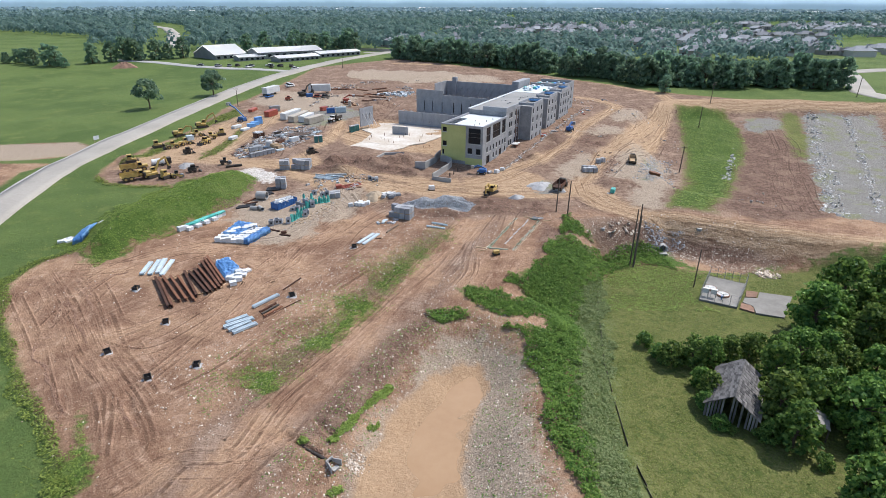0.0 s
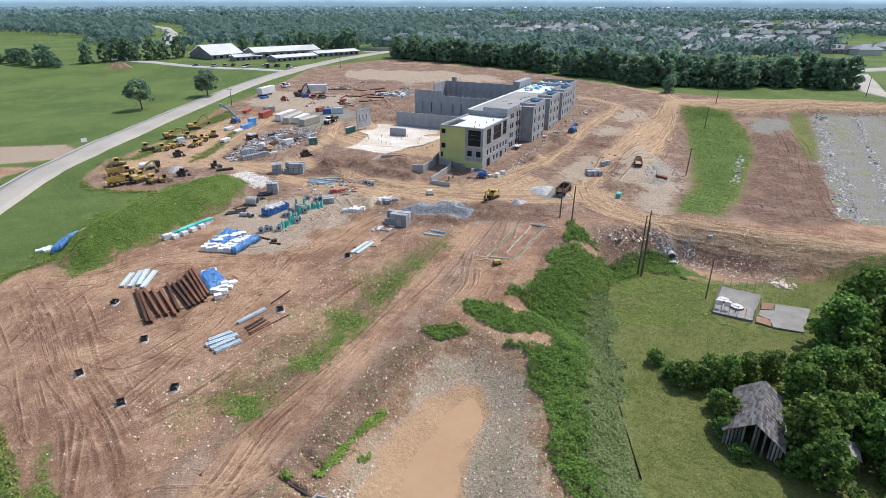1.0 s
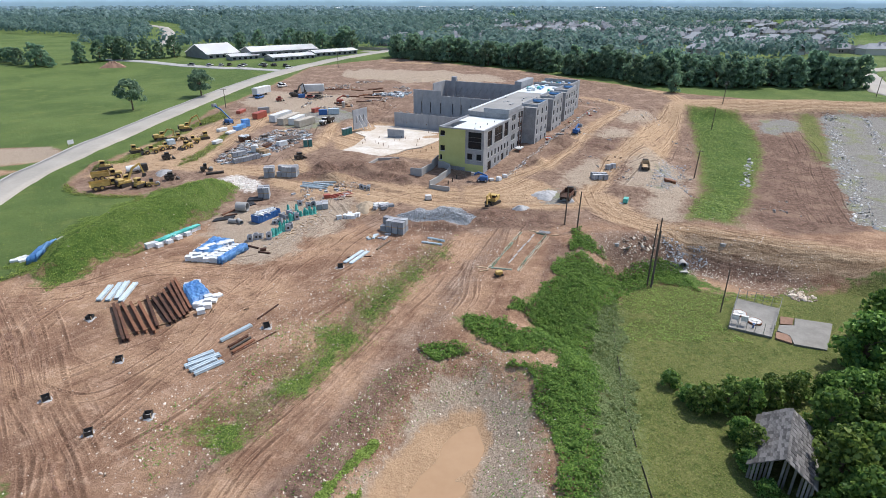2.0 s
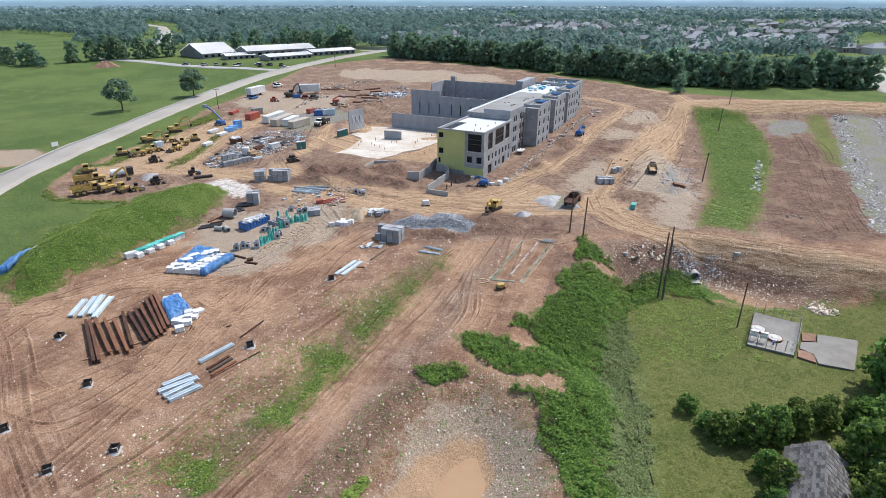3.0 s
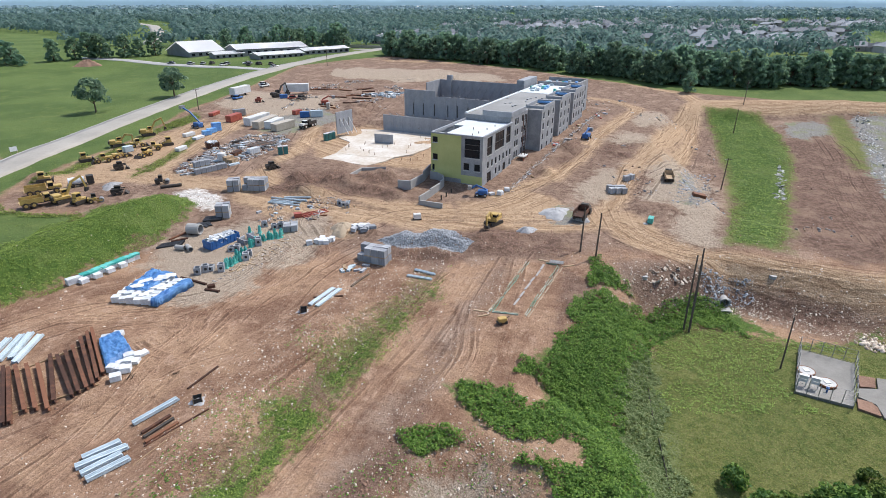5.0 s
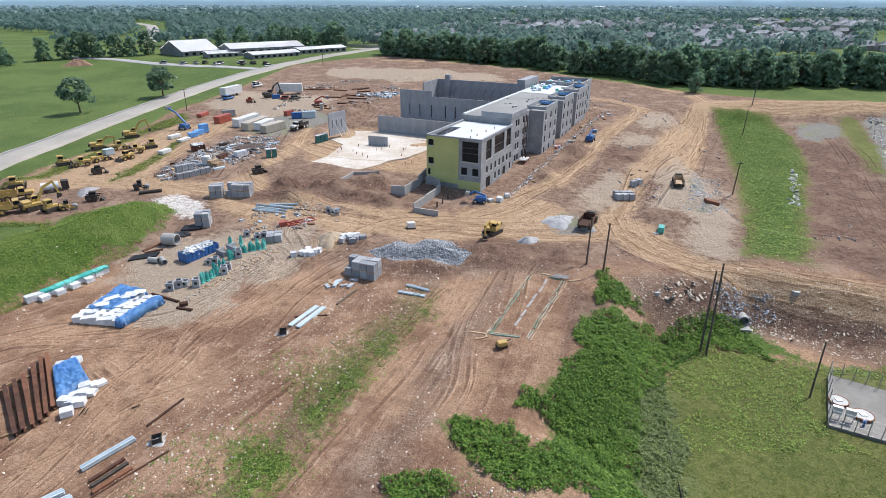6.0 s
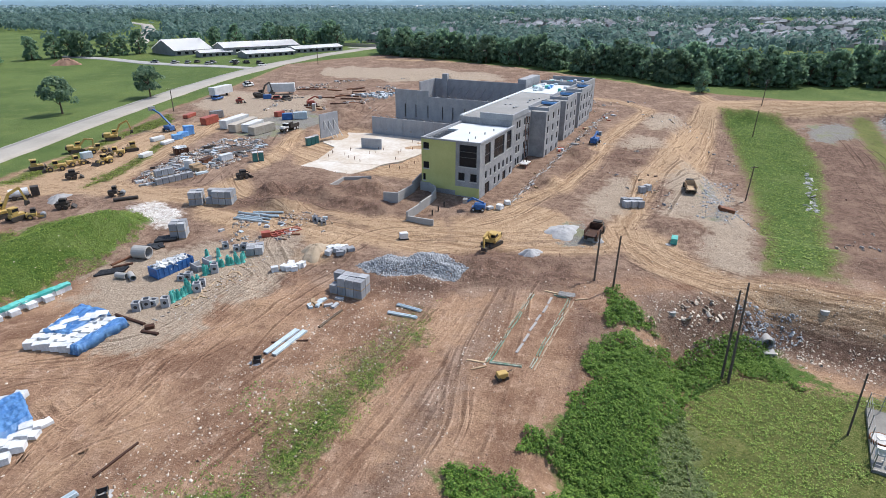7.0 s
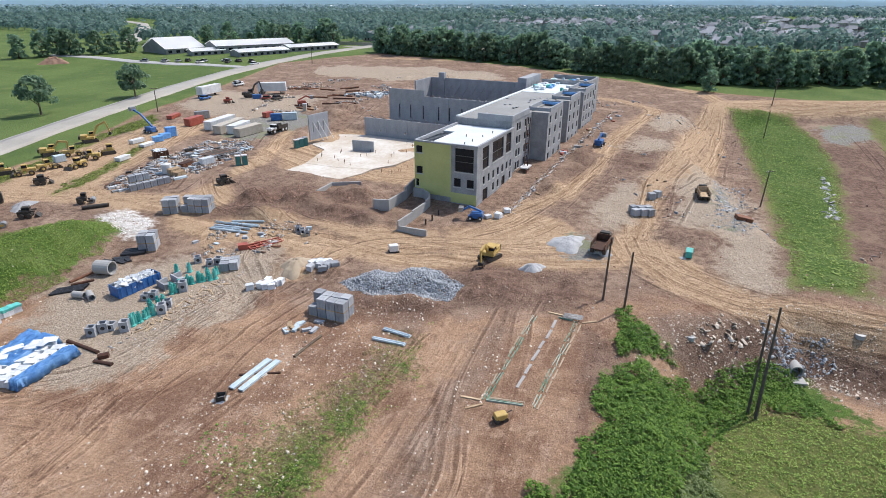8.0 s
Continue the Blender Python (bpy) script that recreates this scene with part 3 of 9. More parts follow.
def build_ground():
    xs = axis([(-4500, -1200, 150), (-1200, -300, 40), (-300, -120, 6), (-120, -22, 0.8), (-22, -6, 0.4), (-6, 110, 0.8), (110, 260, 4), (260, 1200, 40), (1200, 4500, 150)])
    ys = axis([(-600, -50, 50), (-50, 30, 6), (30, 48, 0.8), (48, 60, 0.4), (60, 190, 0.8), (190, 290, 1.8), (290, 480, 6), (480, 1500, 40), (1500, 4600, 150)])
    gx, gy = np.meshgrid(xs, ys)
    gz = relief(gx, gy)
    SHEET.update(xs=xs, ys=ys, z=gz)
    nx, ny = len(xs), len(ys)
    k = np.arange(nx * ny).reshape(ny, nx)
    faces = np.stack([k[:-1, :-1], k[:-1, 1:], k[1:, 1:], k[1:, :-1]], -1).reshape(-1, 4)
    data = bpy.data.meshes.new("ground")
    data.vertices.add(nx * ny)
    data.vertices.foreach_set("co", np.stack([gx, gy, gz], -1).ravel())
    data.loops.add(faces.size)
    data.loops.foreach_set("vertex_index", faces.ravel())
    data.polygons.add(len(faces))
    data.polygons.foreach_set("loop_start", np.arange(0, faces.size, 4))
    data.polygons.foreach_set("use_smooth", np.ones(len(faces), bool))
    data.update()
    inside = lambda poly: inside_distance(poly, gx, gy)
    site, meadow = inside(SITE), inside(MEADOW)
    lush = np.maximum.reduce([inside(p) for p in (BERM_GRASS, CORNER_GRASS, PATCH, ROAD_WEEDS, BANK_MIDDLE, BANK_FOOT)] + [inside(BANK_TOP) - 0.6] + [np.minimum(-site, 0.5 - meadow) - 400 * (gx < 0) - 400 * (gy > 124), inside(DITCH_GRASS) - 1])
    zones = {
        "field": np.minimum.reduce([-inside(STONES[7]), -site, -inside([(-113, 139), (-115, 150), (-111, 158), (-127, 159), (-160, 160), (-150, 140)])]) - 400 * ((gx > 0) & (gy < 240)),
        "lush": lush - 1.0,
        "sage": inside(SAGE),
        "dry": np.maximum.reduce([inside(p) for p in PARK_GRASS] + [inside(BANK) - 3.2, np.minimum(meadow, -site), inside(DITCH_GRASS), inside(EAST_GRASS)]),
        "red": np.maximum.reduce([np.minimum(site - 1, (gy - 122) * 0.5), inside(ROCK_SLOPE) + 1, inside([(14, 118), (30, 128), (34, 140), (20, 146), (40, 190), (60, 240), (84, 240), (70, 196), (56, 150), (60, 130), (40, 124)]) - 1, inside([(84, 236), (72, 196), (58, 150), (64, 142), (78, 186), (92, 232)]), 1.5 - np.abs(line_distance(HAUL[0], gx, gy) - 5), inside([(-38, 150), (-10, 146), (-4, 152), (-8, 160), (-22, 168), (-36, 166)]), inside([(-8, 122), (6, 118), (26, 124), (22, 130), (2, 132), (-6, 130)])]),
        "umber": np.maximum.reduce([inside(BROWN) + 2, inside(CUTTING) + 0.5, inside(ROCK_SLOPE) - 1.5] + [inside(p) for p in TURNED_SOIL]),
        "lime": inside(LIME),
        "stone": np.maximum.reduce([inside(p) for p in STONES] + [inside(REAR_STONE) - 11 + 11 * value_noise(gx, gy, 16, 61) + 6 * value_noise(gx, gy, 6, 62)]),
        "chips": np.maximum.reduce([inside(p) for p in CHIPS]),
        "mud": inside(WATER) + 0.6,
        "track": np.maximum.reduce([half - line_distance(line, gx, gy) for line, half in TRACKS] + [inside(p) for p in TAN] + [inside(SLAB_PAD)]),
    }
    first, second = np.full(gx.shape, 1e9), np.full(gx.shape, 1e9)
    best, along, across = np.full(gx.shape, 1e9), np.zeros(gx.shape), np.zeros(gx.shape)
    for line in [t[0] for t in TRACKS] + [HAUL[0]] + YARD_WAYS:
        run, own = 0.0, np.full(gx.shape, 1e9)
        for (ax, ay), (bx, by) in zip(line, line[1:]):
            dx, dy = bx - ax, by - ay
            n = math.hypot(dx, dy)
            u = np.clip(((gx - ax) * dx + (gy - ay) * dy) / (n * n), 0, 1)
            d = np.hypot(gx - ax - u * dx, gy - ay - u * dy)
            own = np.minimum(own, d)
            near = d < best
            best = np.where(near, d, best)
            along = np.where(near, run + u * n, along)
            across = np.where(near, ((gx - ax) * dy - (gy - ay) * dx) / n, across)
            run += n
        first, second = np.minimum(first, own), np.minimum(second, np.maximum(first, own))
    zones = {name: np.clip(value, -60, 60) for name, value in zones.items()}
    zones.update(along=along, across=across, clear=smooth01((second - first - 0.8) / 3))
    SHEET.update(zones)
    SHEET["names"] = list(zones)
    for name, value in zones.items():
        data.attributes.new(name, "FLOAT", "POINT").data.foreach_set("value", value.astype(np.float32).ravel())
    data.materials.append(MAT["ground"])
    return tagged(new("ground", data), "open ground of red-brown graded soil, grass and weeds", "ground", kind="structure")


build_ground()


def height(x, y):
    return float(surface(x, y))


# ---- wheel ruts pressed along the machines' routes ----
ROUTES = [
    ([(-30, 101), (-26.7, 105), (-24, 109.7), (-20.5, 117), (-17, 124), (-13.4, 130), (-10, 138.5)], 4), ([(-35, 101), (-30, 106), (-26.8, 112), (-24, 119), (-21.5, 124), (-20, 127.4), (-20.2, 131.3), (-26, 138.6)], 4), ([(-20, 100.6), (-18, 109.4), (-14, 118.5), (-10, 127.6)], 2),
    ([(-26.2, 119), (-23.3, 120.8), (-22.2, 124.4), (-24, 127.5), (-26.5, 129)], 3), ([(-23, 116.4), (-20.5, 118.7), (-20.3, 123), (-23, 129), (-25.8, 134.4), (-26.5, 140.7), (-24, 145)], 4), ([(-13.4, 130), (-11.3, 136.5), (-6.6, 140.8), (2.5, 142), (11.6, 140.6), (21, 142.6)], 3),
]
ROUTES += [
    ([(1, 86), (4.4, 92.6), (5.4, 99), (6.7, 105.6), (9.7, 113.7), (12.4, 121.3)], 2), ([(0.7, 91.5), (3.3, 99), (5.6, 107.6), (8.4, 115), (10.2, 121.4), (12, 126)], 3), ([(34, 143), (33.8, 131), (38, 124.7), (43, 119.4), (50.5, 118.8), (58.3, 114.3), (72, 110)], 3),
    ([(32.7, 138.5), (37.8, 133), (43.3, 126.3), (49.7, 120.6), (60, 117), (78, 110)], 3), ([(37, 147.4), (46.7, 163.8), (56.8, 175.6), (85, 225), (94.5, 245.4)], 4), ([(41.8, 152.6), (49, 170), (59, 185.7), (87.7, 235.8), (94.7, 248.6)], 4), ([(16, 150), (28.6, 163), (39.8, 181), (48.8, 200), (67.8, 231), (70, 243.6), (61.6, 253)], 3),
]
ROUTES += [
    ([(-82.4, 163.7), (-72, 161), (-62.4, 163.7), (-62.4, 177.5), (-66.6, 219)], 3), ([(-57.6, 159), (-44.8, 161.5), (-43, 177), (-37.6, 190), (-37.6, 206)], 4), ([(-43.6, 173.4), (-36.6, 160), (-25.3, 150), (-16.4, 144.6), (-8.6, 142.8)], 4), ([(11.6, 140.6), (21.7, 147), (33, 163), (46, 185)], 3),
    ([(-31.6, 288), (-15, 309), (21.6, 318), (56, 302), (91, 269.7)], 4), ([(-27, 225), (-19.8, 262), (-0.3, 287), (-5.6, 309), (-28.7, 300)], 3), ([(-70.5, 93.4), (-63, 85.6), (-57, 78.8), (-46.8, 67.6), (-41.3, 61.3)], 4), ([(-69.7, 85.8), (-58, 73), (-47.3, 60.2), (-44.6, 58)], 3),
]
ROUTES += [
    ([(-68.3, 91.5), (-58, 93.4), (-45, 103), (-35, 106), (-27, 112)], 4), ([(-31.4, 45), (-29, 49.6), (-23.6, 50.4), (-21, 60), (-15, 70), (-8, 82.6)], 3), ([(-34.5, 44), (-30.6, 48.8), (-22, 49.7), (-17.8, 53)], 4), ([(-37, 46.4), (-34, 50.4), (-39, 58), (-48.4, 67.5), (-57, 79), (-67, 89.5)], 4), ([(-21.3, 56), (-17, 63.5), (-12.3, 73), (-4.5, 90), (1.7, 103), (6.7, 114)], 4),
    ([(-53.7, 73), (-43, 70), (-36.6, 79), (-32.4, 90), (-23.7, 96), (-16.4, 105)], 3), ([(-35.6, 60), (-30.6, 67), (-25.6, 78.7), (-20, 87.8), (-15, 95.4)], 2), ([(-26.3, 44), (-23, 48.8), (-20.8, 54), (-18.3, 61.4)], 4), ([(-60, 75), (-59.7, 88.8), (-55.5, 97.5), (-47.3, 103.5), (-35, 107)], 3),
]
ROUTES += [
    ([(-40, 62), (-33, 86.4), (-32.4, 90.4), (-31, 101), (-27.7, 115), (-23, 122)], 3), ([(-33.4, 89), (-30, 93), (-26.8, 105), (-21.7, 116), (-15, 127.6)], 3), ([(-48, 72), (-44, 75.8), (-40, 80), (-35, 84), (-34, 89), (-31.8, 98)], 2), ([(-36.5, 97), (-32.3, 94.6), (-30, 98), (-30.5, 104.7), (-25.6, 115)], 3), ([(-55.4, 94.4), (-51, 100.6), (-42, 102), (-31, 101)], 2),
    ([(-38, 49), (-44, 60), (-52, 68), (-62, 80)], 3), ([(92, 128), (104, 160), (122, 200), (132, 228)], 4), ([(86, 126), (98, 160), (112, 190)], 3),
]


def smooth_line(pts, step):
    """Points at even steps along a rounded line through the given ones."""
    p = np.array([pts[0], *pts, pts[-1]], float)
    out = []
    for i in range(1, len(p) - 2):
        n = max(2, int(np.hypot(*(p[i + 1] - p[i])) / step))
        u = np.arange(n)[:, None] / n
        out.append(0.5 * (2 * p[i] + (p[i + 1] - p[i - 1]) * u + (2 * p[i - 1] - 5 * p[i] + 4 * p[i + 1] - p[i + 2]) * u ** 2 + (3 * p[i] - p[i - 1] - 3 * p[i + 1] + p[i + 2]) * u ** 3))
    return np.concatenate(out)


def build_ruts():
    """Shallow wheel marks: a pressed floor between crumbled lips, fading in and out along the way."""
    r = np.random.default_rng(17)
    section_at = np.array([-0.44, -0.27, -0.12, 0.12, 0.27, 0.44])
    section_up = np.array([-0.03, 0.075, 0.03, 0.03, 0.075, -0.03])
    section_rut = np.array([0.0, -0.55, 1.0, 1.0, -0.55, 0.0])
    vs, fs, ruts, total = [], [], [], 0
    for pts, passes in ROUTES:
        line = smooth_line(pts, 0.75)
        way = np.gradient(line, axis=0)
        way /= np.linalg.norm(way, axis=1, keepdims=True) + 1e-9
        side = np.stack([way[:, 1], -way[:, 0]], 1)
        run = np.arange(len(line)) * 0.75
        for _ in range(passes):
            seed, lean = r.uniform(0, 900), r.normal(0, 1.1 + 0.35 * passes)
            off = lean + 0.9 * value_noise(run, run * 0 + seed, 14, 3)
            gauge, wide = r.uniform(0.85, 1.2), r.uniform(0.8, 1.7)
            for wheel_side in (-1, 1):
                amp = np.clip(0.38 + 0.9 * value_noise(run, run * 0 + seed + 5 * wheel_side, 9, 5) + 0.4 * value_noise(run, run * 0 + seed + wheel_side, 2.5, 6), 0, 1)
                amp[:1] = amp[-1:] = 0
                at_x = line[:, :1] + side[:, :1] * (off[:, None] + wheel_side * gauge + section_at * wide)
                at_y = line[:, 1:] + side[:, 1:] * (off[:, None] + wheel_side * gauge + section_at * wide)
                up = section_up[None] * (0.4 + 0.6 * amp[:, None]) + r.uniform(0, 0.012)
                vs.append(np.stack([at_x, at_y, surface(at_x, at_y) + up], -1).reshape(-1, 3))
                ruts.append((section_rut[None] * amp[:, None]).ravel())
                n = len(line)
                k = total + np.arange(n * 6).reshape(n, 6)
                f = np.stack([k[:-1, :-1], k[:-1, 1:], k[1:, 1:], k[1:, :-1]], -1)
                fs.append(f[(amp[:-1] + amp[1:]) > 0.1].reshape(-1, 4))
                total += n * 6
    v, f, rut = np.concatenate(vs), np.concatenate(fs), np.concatenate(ruts)
    data = bpy.data.meshes.new("wheel_ruts")
    data.vertices.add(len(v))
    data.vertices.foreach_set("co", v.ravel())
    data.loops.add(f.size)
    data.loops.foreach_set("vertex_index", f.ravel())
    data.polygons.add(len(f))
    data.polygons.foreach_set("loop_start", np.arange(0, f.size, 4))
    data.polygons.foreach_set("use_smooth", np.ones(len(f), bool))
    data.update()
    for name in SHEET["names"]:
        data.attributes.new(name, "FLOAT", "POINT").data.foreach_set("value", surface(v[:, 0], v[:, 1], name).astype(np.float32))
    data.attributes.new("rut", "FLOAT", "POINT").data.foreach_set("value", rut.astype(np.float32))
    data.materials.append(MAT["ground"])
    return tagged(new("wheel_ruts", data), "wheel ruts pressed into the red-brown soil", "ruts", kind="stuff")


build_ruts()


def ribbon(name, line, half, mat, label, lift=0.06, thick=0.15):
    """A paved strip along a line, laid on the ground."""
    bm = bmesh.new()
    pts = []
    for (ax, ay), (bx, by) in zip(line, line[1:]):
        n = max(1, int(math.hypot(bx - ax, by - ay) / 6))
        pts += [(ax + (bx - ax) * i / n, ay + (by - ay) * i / n) for i in range(n)]
    pts.append(line[-1])
    rows = []
    for i, (x, y) in enumerate(pts):
        (ax, ay), (bx, by) = pts[max(0, i - 2)], pts[min(len(pts) - 1, i + 2)]
        d = Vector((bx - ax, by - ay)).normalized()
        row = []
        for s in (-1, -0.5, 0, 0.5, 1):
            px, py = x + d.y * half * s, y - d.x * half * s
            row.append((px, py, height(px, py) + lift + 0.08 * (1 - abs(s))))
        rows.append([bm.verts.new((row[0][0], row[0][1], row[0][2] - thick - 0.4))] + [bm.verts.new(p) for p in row] + [bm.verts.new((row[-1][0], row[-1][1], row[-1][2] - thick - 0.4))])
    for r, s in zip(rows, rows[1:]):
        for i in range(len(r) - 1):
            bm.faces.new((r[i], r[i + 1], s[i + 1], s[i]))
    bmesh.ops.recalc_face_normals(bm, faces=bm.faces)
    return tagged(finish(name, bm, mat, smooth=True), label, "road", kind="structure")


ROAD_LINE = [(-80, 20), (-92, 80), (-102, 124), (-105, 140), (-106, 155), (-105, 178), (-102, 212), (-98, 263), (-92, 308), (-81, 353), (-68, 388), (-48, 440), (-20, 520)]
ribbon("road", ROAD_LINE, 4.6, MAT["asphalt"], "worn pale grey two-lane road along the field", 0.28)


# ---- the school building (its own axes: x along its length, y to its back, z as the world's) ----
MAT["glass"] = plain("dark_glass", (0.010, 0.012, 0.015), (0.022, 0.025, 0.03), 0.12, bump=0.0)
MAT["glass"].node_tree.nodes["Principled BSDF"].inputs["Specular IOR Level"].default_value = 0.12
MAT["frame_dark"] = plain("dark_window_frame", (0.05, 0.05, 0.05), (0.08, 0.08, 0.08), 0.5, bump=0.0)
MAT["sill"] = plain("pale_cast_stone", (0.40, 0.40, 0.39), (0.52, 0.52, 0.5), 0.8, scale=1, fine=8, bump=0.0)
MAT["steel"] = plain("grey_steel", (0.22, 0.225, 0.23), (0.38, 0.385, 0.39), 0.5, 0.6, bump=0.0)
MAT["galv"] = plain("galvanised_steel", (0.40, 0.48, 0.53), (0.56, 0.64, 0.68), 0.5, 0.15, scale=0.8, fine=6, bump=0.0, each=0.3)
MAT["rust"] = plain("rusty_steel", (0.055, 0.024, 0.015), (0.20, 0.085, 0.045), 0.85, 0.1, scale=1.2, fine=12, bump=0.01, each=0.6)
MAT["blue_tarp"] = plain("blue_tarpaulin", (0.06, 0.23, 0.58), (0.24, 0.49, 0.80), 0.45, scale=0.7, fine=3, bump=0.05)
MAT["white_wrap"] = plain("white_wrap", (0.48, 0.50, 0.52), (0.74, 0.75, 0.76), 0.5, scale=1.5, fine=6, bump=0.03, each=0.3)
MAT["teal_wrap"] = plain("teal_wrap", (0.03, 0.30, 0.26), (0.14, 0.52, 0.46), 0.5, scale=1.5, fine=6, bump=0.03, each=0.4)
MAT["timber"] = plain("sawn_timber", (0.26, 0.17, 0.095), (0.48, 0.36, 0.23), 0.85, scale=1.5, fine=12, bump=0.0, each=0.4)
MAT["plywood"] = plain("orange_plywood", (0.48, 0.26, 0.13), (0.66, 0.42, 0.25), 0.8, bump=0.0)
MAT["machine_yellow"] = plain("machine_yellow", (0.34, 0.22, 0.065), (0.56, 0.385, 0.115), 0.5, scale=1.2, fine=8, bump=0.0)
MAT["machine_black"] = plain("machine_black", (0.02, 0.018, 0.016), (0.07, 0.055, 0.045), 0.7, scale=2, fine=10, bump=0.0)
MAT["rubber"] = plain("dusty_rubber", (0.03, 0.025, 0.022), (0.10, 0.075, 0.055), 0.9, scale=2, fine=10, bump=0.0)
MAT["red_paint"] = plain("faded_red_paint", (0.25, 0.045, 0.03), (0.42, 0.11, 0.07), 0.55, scale=1, fine=6, bump=0.0)
MAT["blue_paint"] = plain("blue_paint", (0.015, 0.07, 0.22), (0.04, 0.16, 0.42), 0.5, scale=1, fine=6, bump=0.0)
MAT["white_paint"] = plain("white_paint", (0.5, 0.5, 0.5), (0.7, 0.7, 0.69), 0.5, scale=0.6, fine=5, bump=0.0)
MAT["tan_paint"] = plain("dusty_tan_paint", (0.36, 0.31, 0.25), (0.5, 0.45, 0.38), 0.6, scale=1, fine=6, bump=0.0)
MAT["grey_block"] = plain("concrete_blocks", (0.25, 0.26, 0.28), (0.38, 0.39, 0.41), 0.9, scale=1.4, fine=8, bump=0.01, each=0.5)
MAT["black_plastic"] = plain("black_plastic_pipe", (0.012, 0.012, 0.013), (0.035, 0.035, 0.038), 0.5, bump=0.0)
MAT["limestone"] = plain("broken_limestone", (0.17, 0.185, 0.205), (0.35, 0.37, 0.395), 0.9, scale=1.0, fine=5, bump=0.0, island=True, each=0.7)
MAT["pale_stone"] = plain("pale_field_stone", (0.33, 0.26, 0.20), (0.62, 0.54, 0.455), 0.9, scale=1.0, fine=5, bump=0.0, island=True, each=0.9)
MAT["gravel"] = plain("grey_crushed_stone", (0.29, 0.29, 0.295), (0.43, 0.43, 0.435), 0.95, scale=0.6, fine=9, bump=0.05)
MAT["soil"] = plain("heaped_soil", (0.17, 0.095, 0.065), (0.30, 0.185, 0.13), 0.95, scale=0.5, fine=4, bump=0.15)
MAT["sand"] = plain("tan_sand", (0.29, 0.225, 0.155), (0.40, 0.325, 0.24), 0.95, scale=0.7, fine=8, bump=0.04)


def mixed_material():
    """Loose odds and ends: each piece its own tone of stone, steel, board or timber."""
    m, nt, links, b = material("mixed_material", 0.75)
    rnd = nt.new("ShaderNodeNewGeometry").outputs["Random Per Island"]
    ramp = nt.new("ShaderNodeValToRGB")
    ramp.color_ramp.interpolation = "CONSTANT"
    tones = ((0.0, (0.36, 0.35, 0.34)), (0.22, (0.16, 0.16, 0.17)), (0.36, (0.30, 0.22, 0.14)), (0.5, (0.55, 0.55, 0.54)), (0.66, (0.12, 0.06, 0.04)), (0.78, (0.42, 0.36, 0.30)), (0.9, (0.22, 0.24, 0.27)))
    ramp.color_ramp.elements[0].color = (*tones[0][1], 1)
    ramp.color_ramp.elements[1].position, ramp.color_ramp.elements[1].color = tones[1][0], (*tones[1][1], 1)
    for at_, tone in tones[2:]:
        ramp.color_ramp.elements.new(at_).color = (*tone, 1)
    links.new(rnd, ramp.inputs[0])
    co = nt.new("ShaderNodeTexCoord").outputs["Object"]
    grime = math_node(nt, links, "MULTIPLY", noise_node(nt, links, co, 1.5, 4), 0.5)
    links.new(mix_node(nt, links, grime, ramp.outputs[0], (0.24, 0.17, 0.12)), b.inputs["Base Color"])
    return m


MAT["mixed"] = mixed_material()


def facade(length, z0, z1, thick, holes):
    """A wall along x from 0 to length with its outer face at y = 0; holes are (x0, x1, z0, z1) and go through it."""
    xs = sorted({0.0, length, *(v for h in holes for v in h[:2])})
    zs = sorted({z0, z1, *(v for h in holes for v in h[2:])})
    solid = [[not any(h[0] < (xs[i] + xs[i + 1]) / 2 < h[1] and h[2] < (zs[j] + zs[j + 1]) / 2 < h[3] for h in holes) for j in range(len(zs) - 1)] for i in range(len(xs) - 1)]
    bm, made = bmesh.new(), {}

    def v(i, y, j):
        key = (i, y, j)
        if key not in made:
            made[key] = bm.verts.new((xs[i], thick * y, zs[j]))
        return made[key]

    full = lambda i, j: 0 <= i < len(solid) and 0 <= j < len(solid[0]) and solid[i][j]
    for i in range(len(solid)):
        for j in range(len(solid[0])):
            if not solid[i][j]:
                continue
            bm.faces.new((v(i, 0, j), v(i + 1, 0, j), v(i + 1, 0, j + 1), v(i, 0, j + 1)))
            bm.faces.new((v(i, 1, j), v(i, 1, j + 1), v(i + 1, 1, j + 1), v(i + 1, 1, j)))
            for ok, a, b in ((full(i - 1, j), (i, j), (i, j + 1)), (full(i + 1, j), (i + 1, j), (i + 1, j + 1)), (full(i, j - 1), (i, j), (i + 1, j)), (full(i, j + 1), (i, j + 1), (i + 1, j + 1))):
                if not ok:
                    bm.faces.new((v(a[0], 0, a[1]), v(b[0], 0, b[1]), v(b[0], 1, b[1]), v(a[0], 1, a[1])))
    bmesh.ops.recalc_face_normals(bm, faces=bm.faces)
    return bm


window_kinds = {}


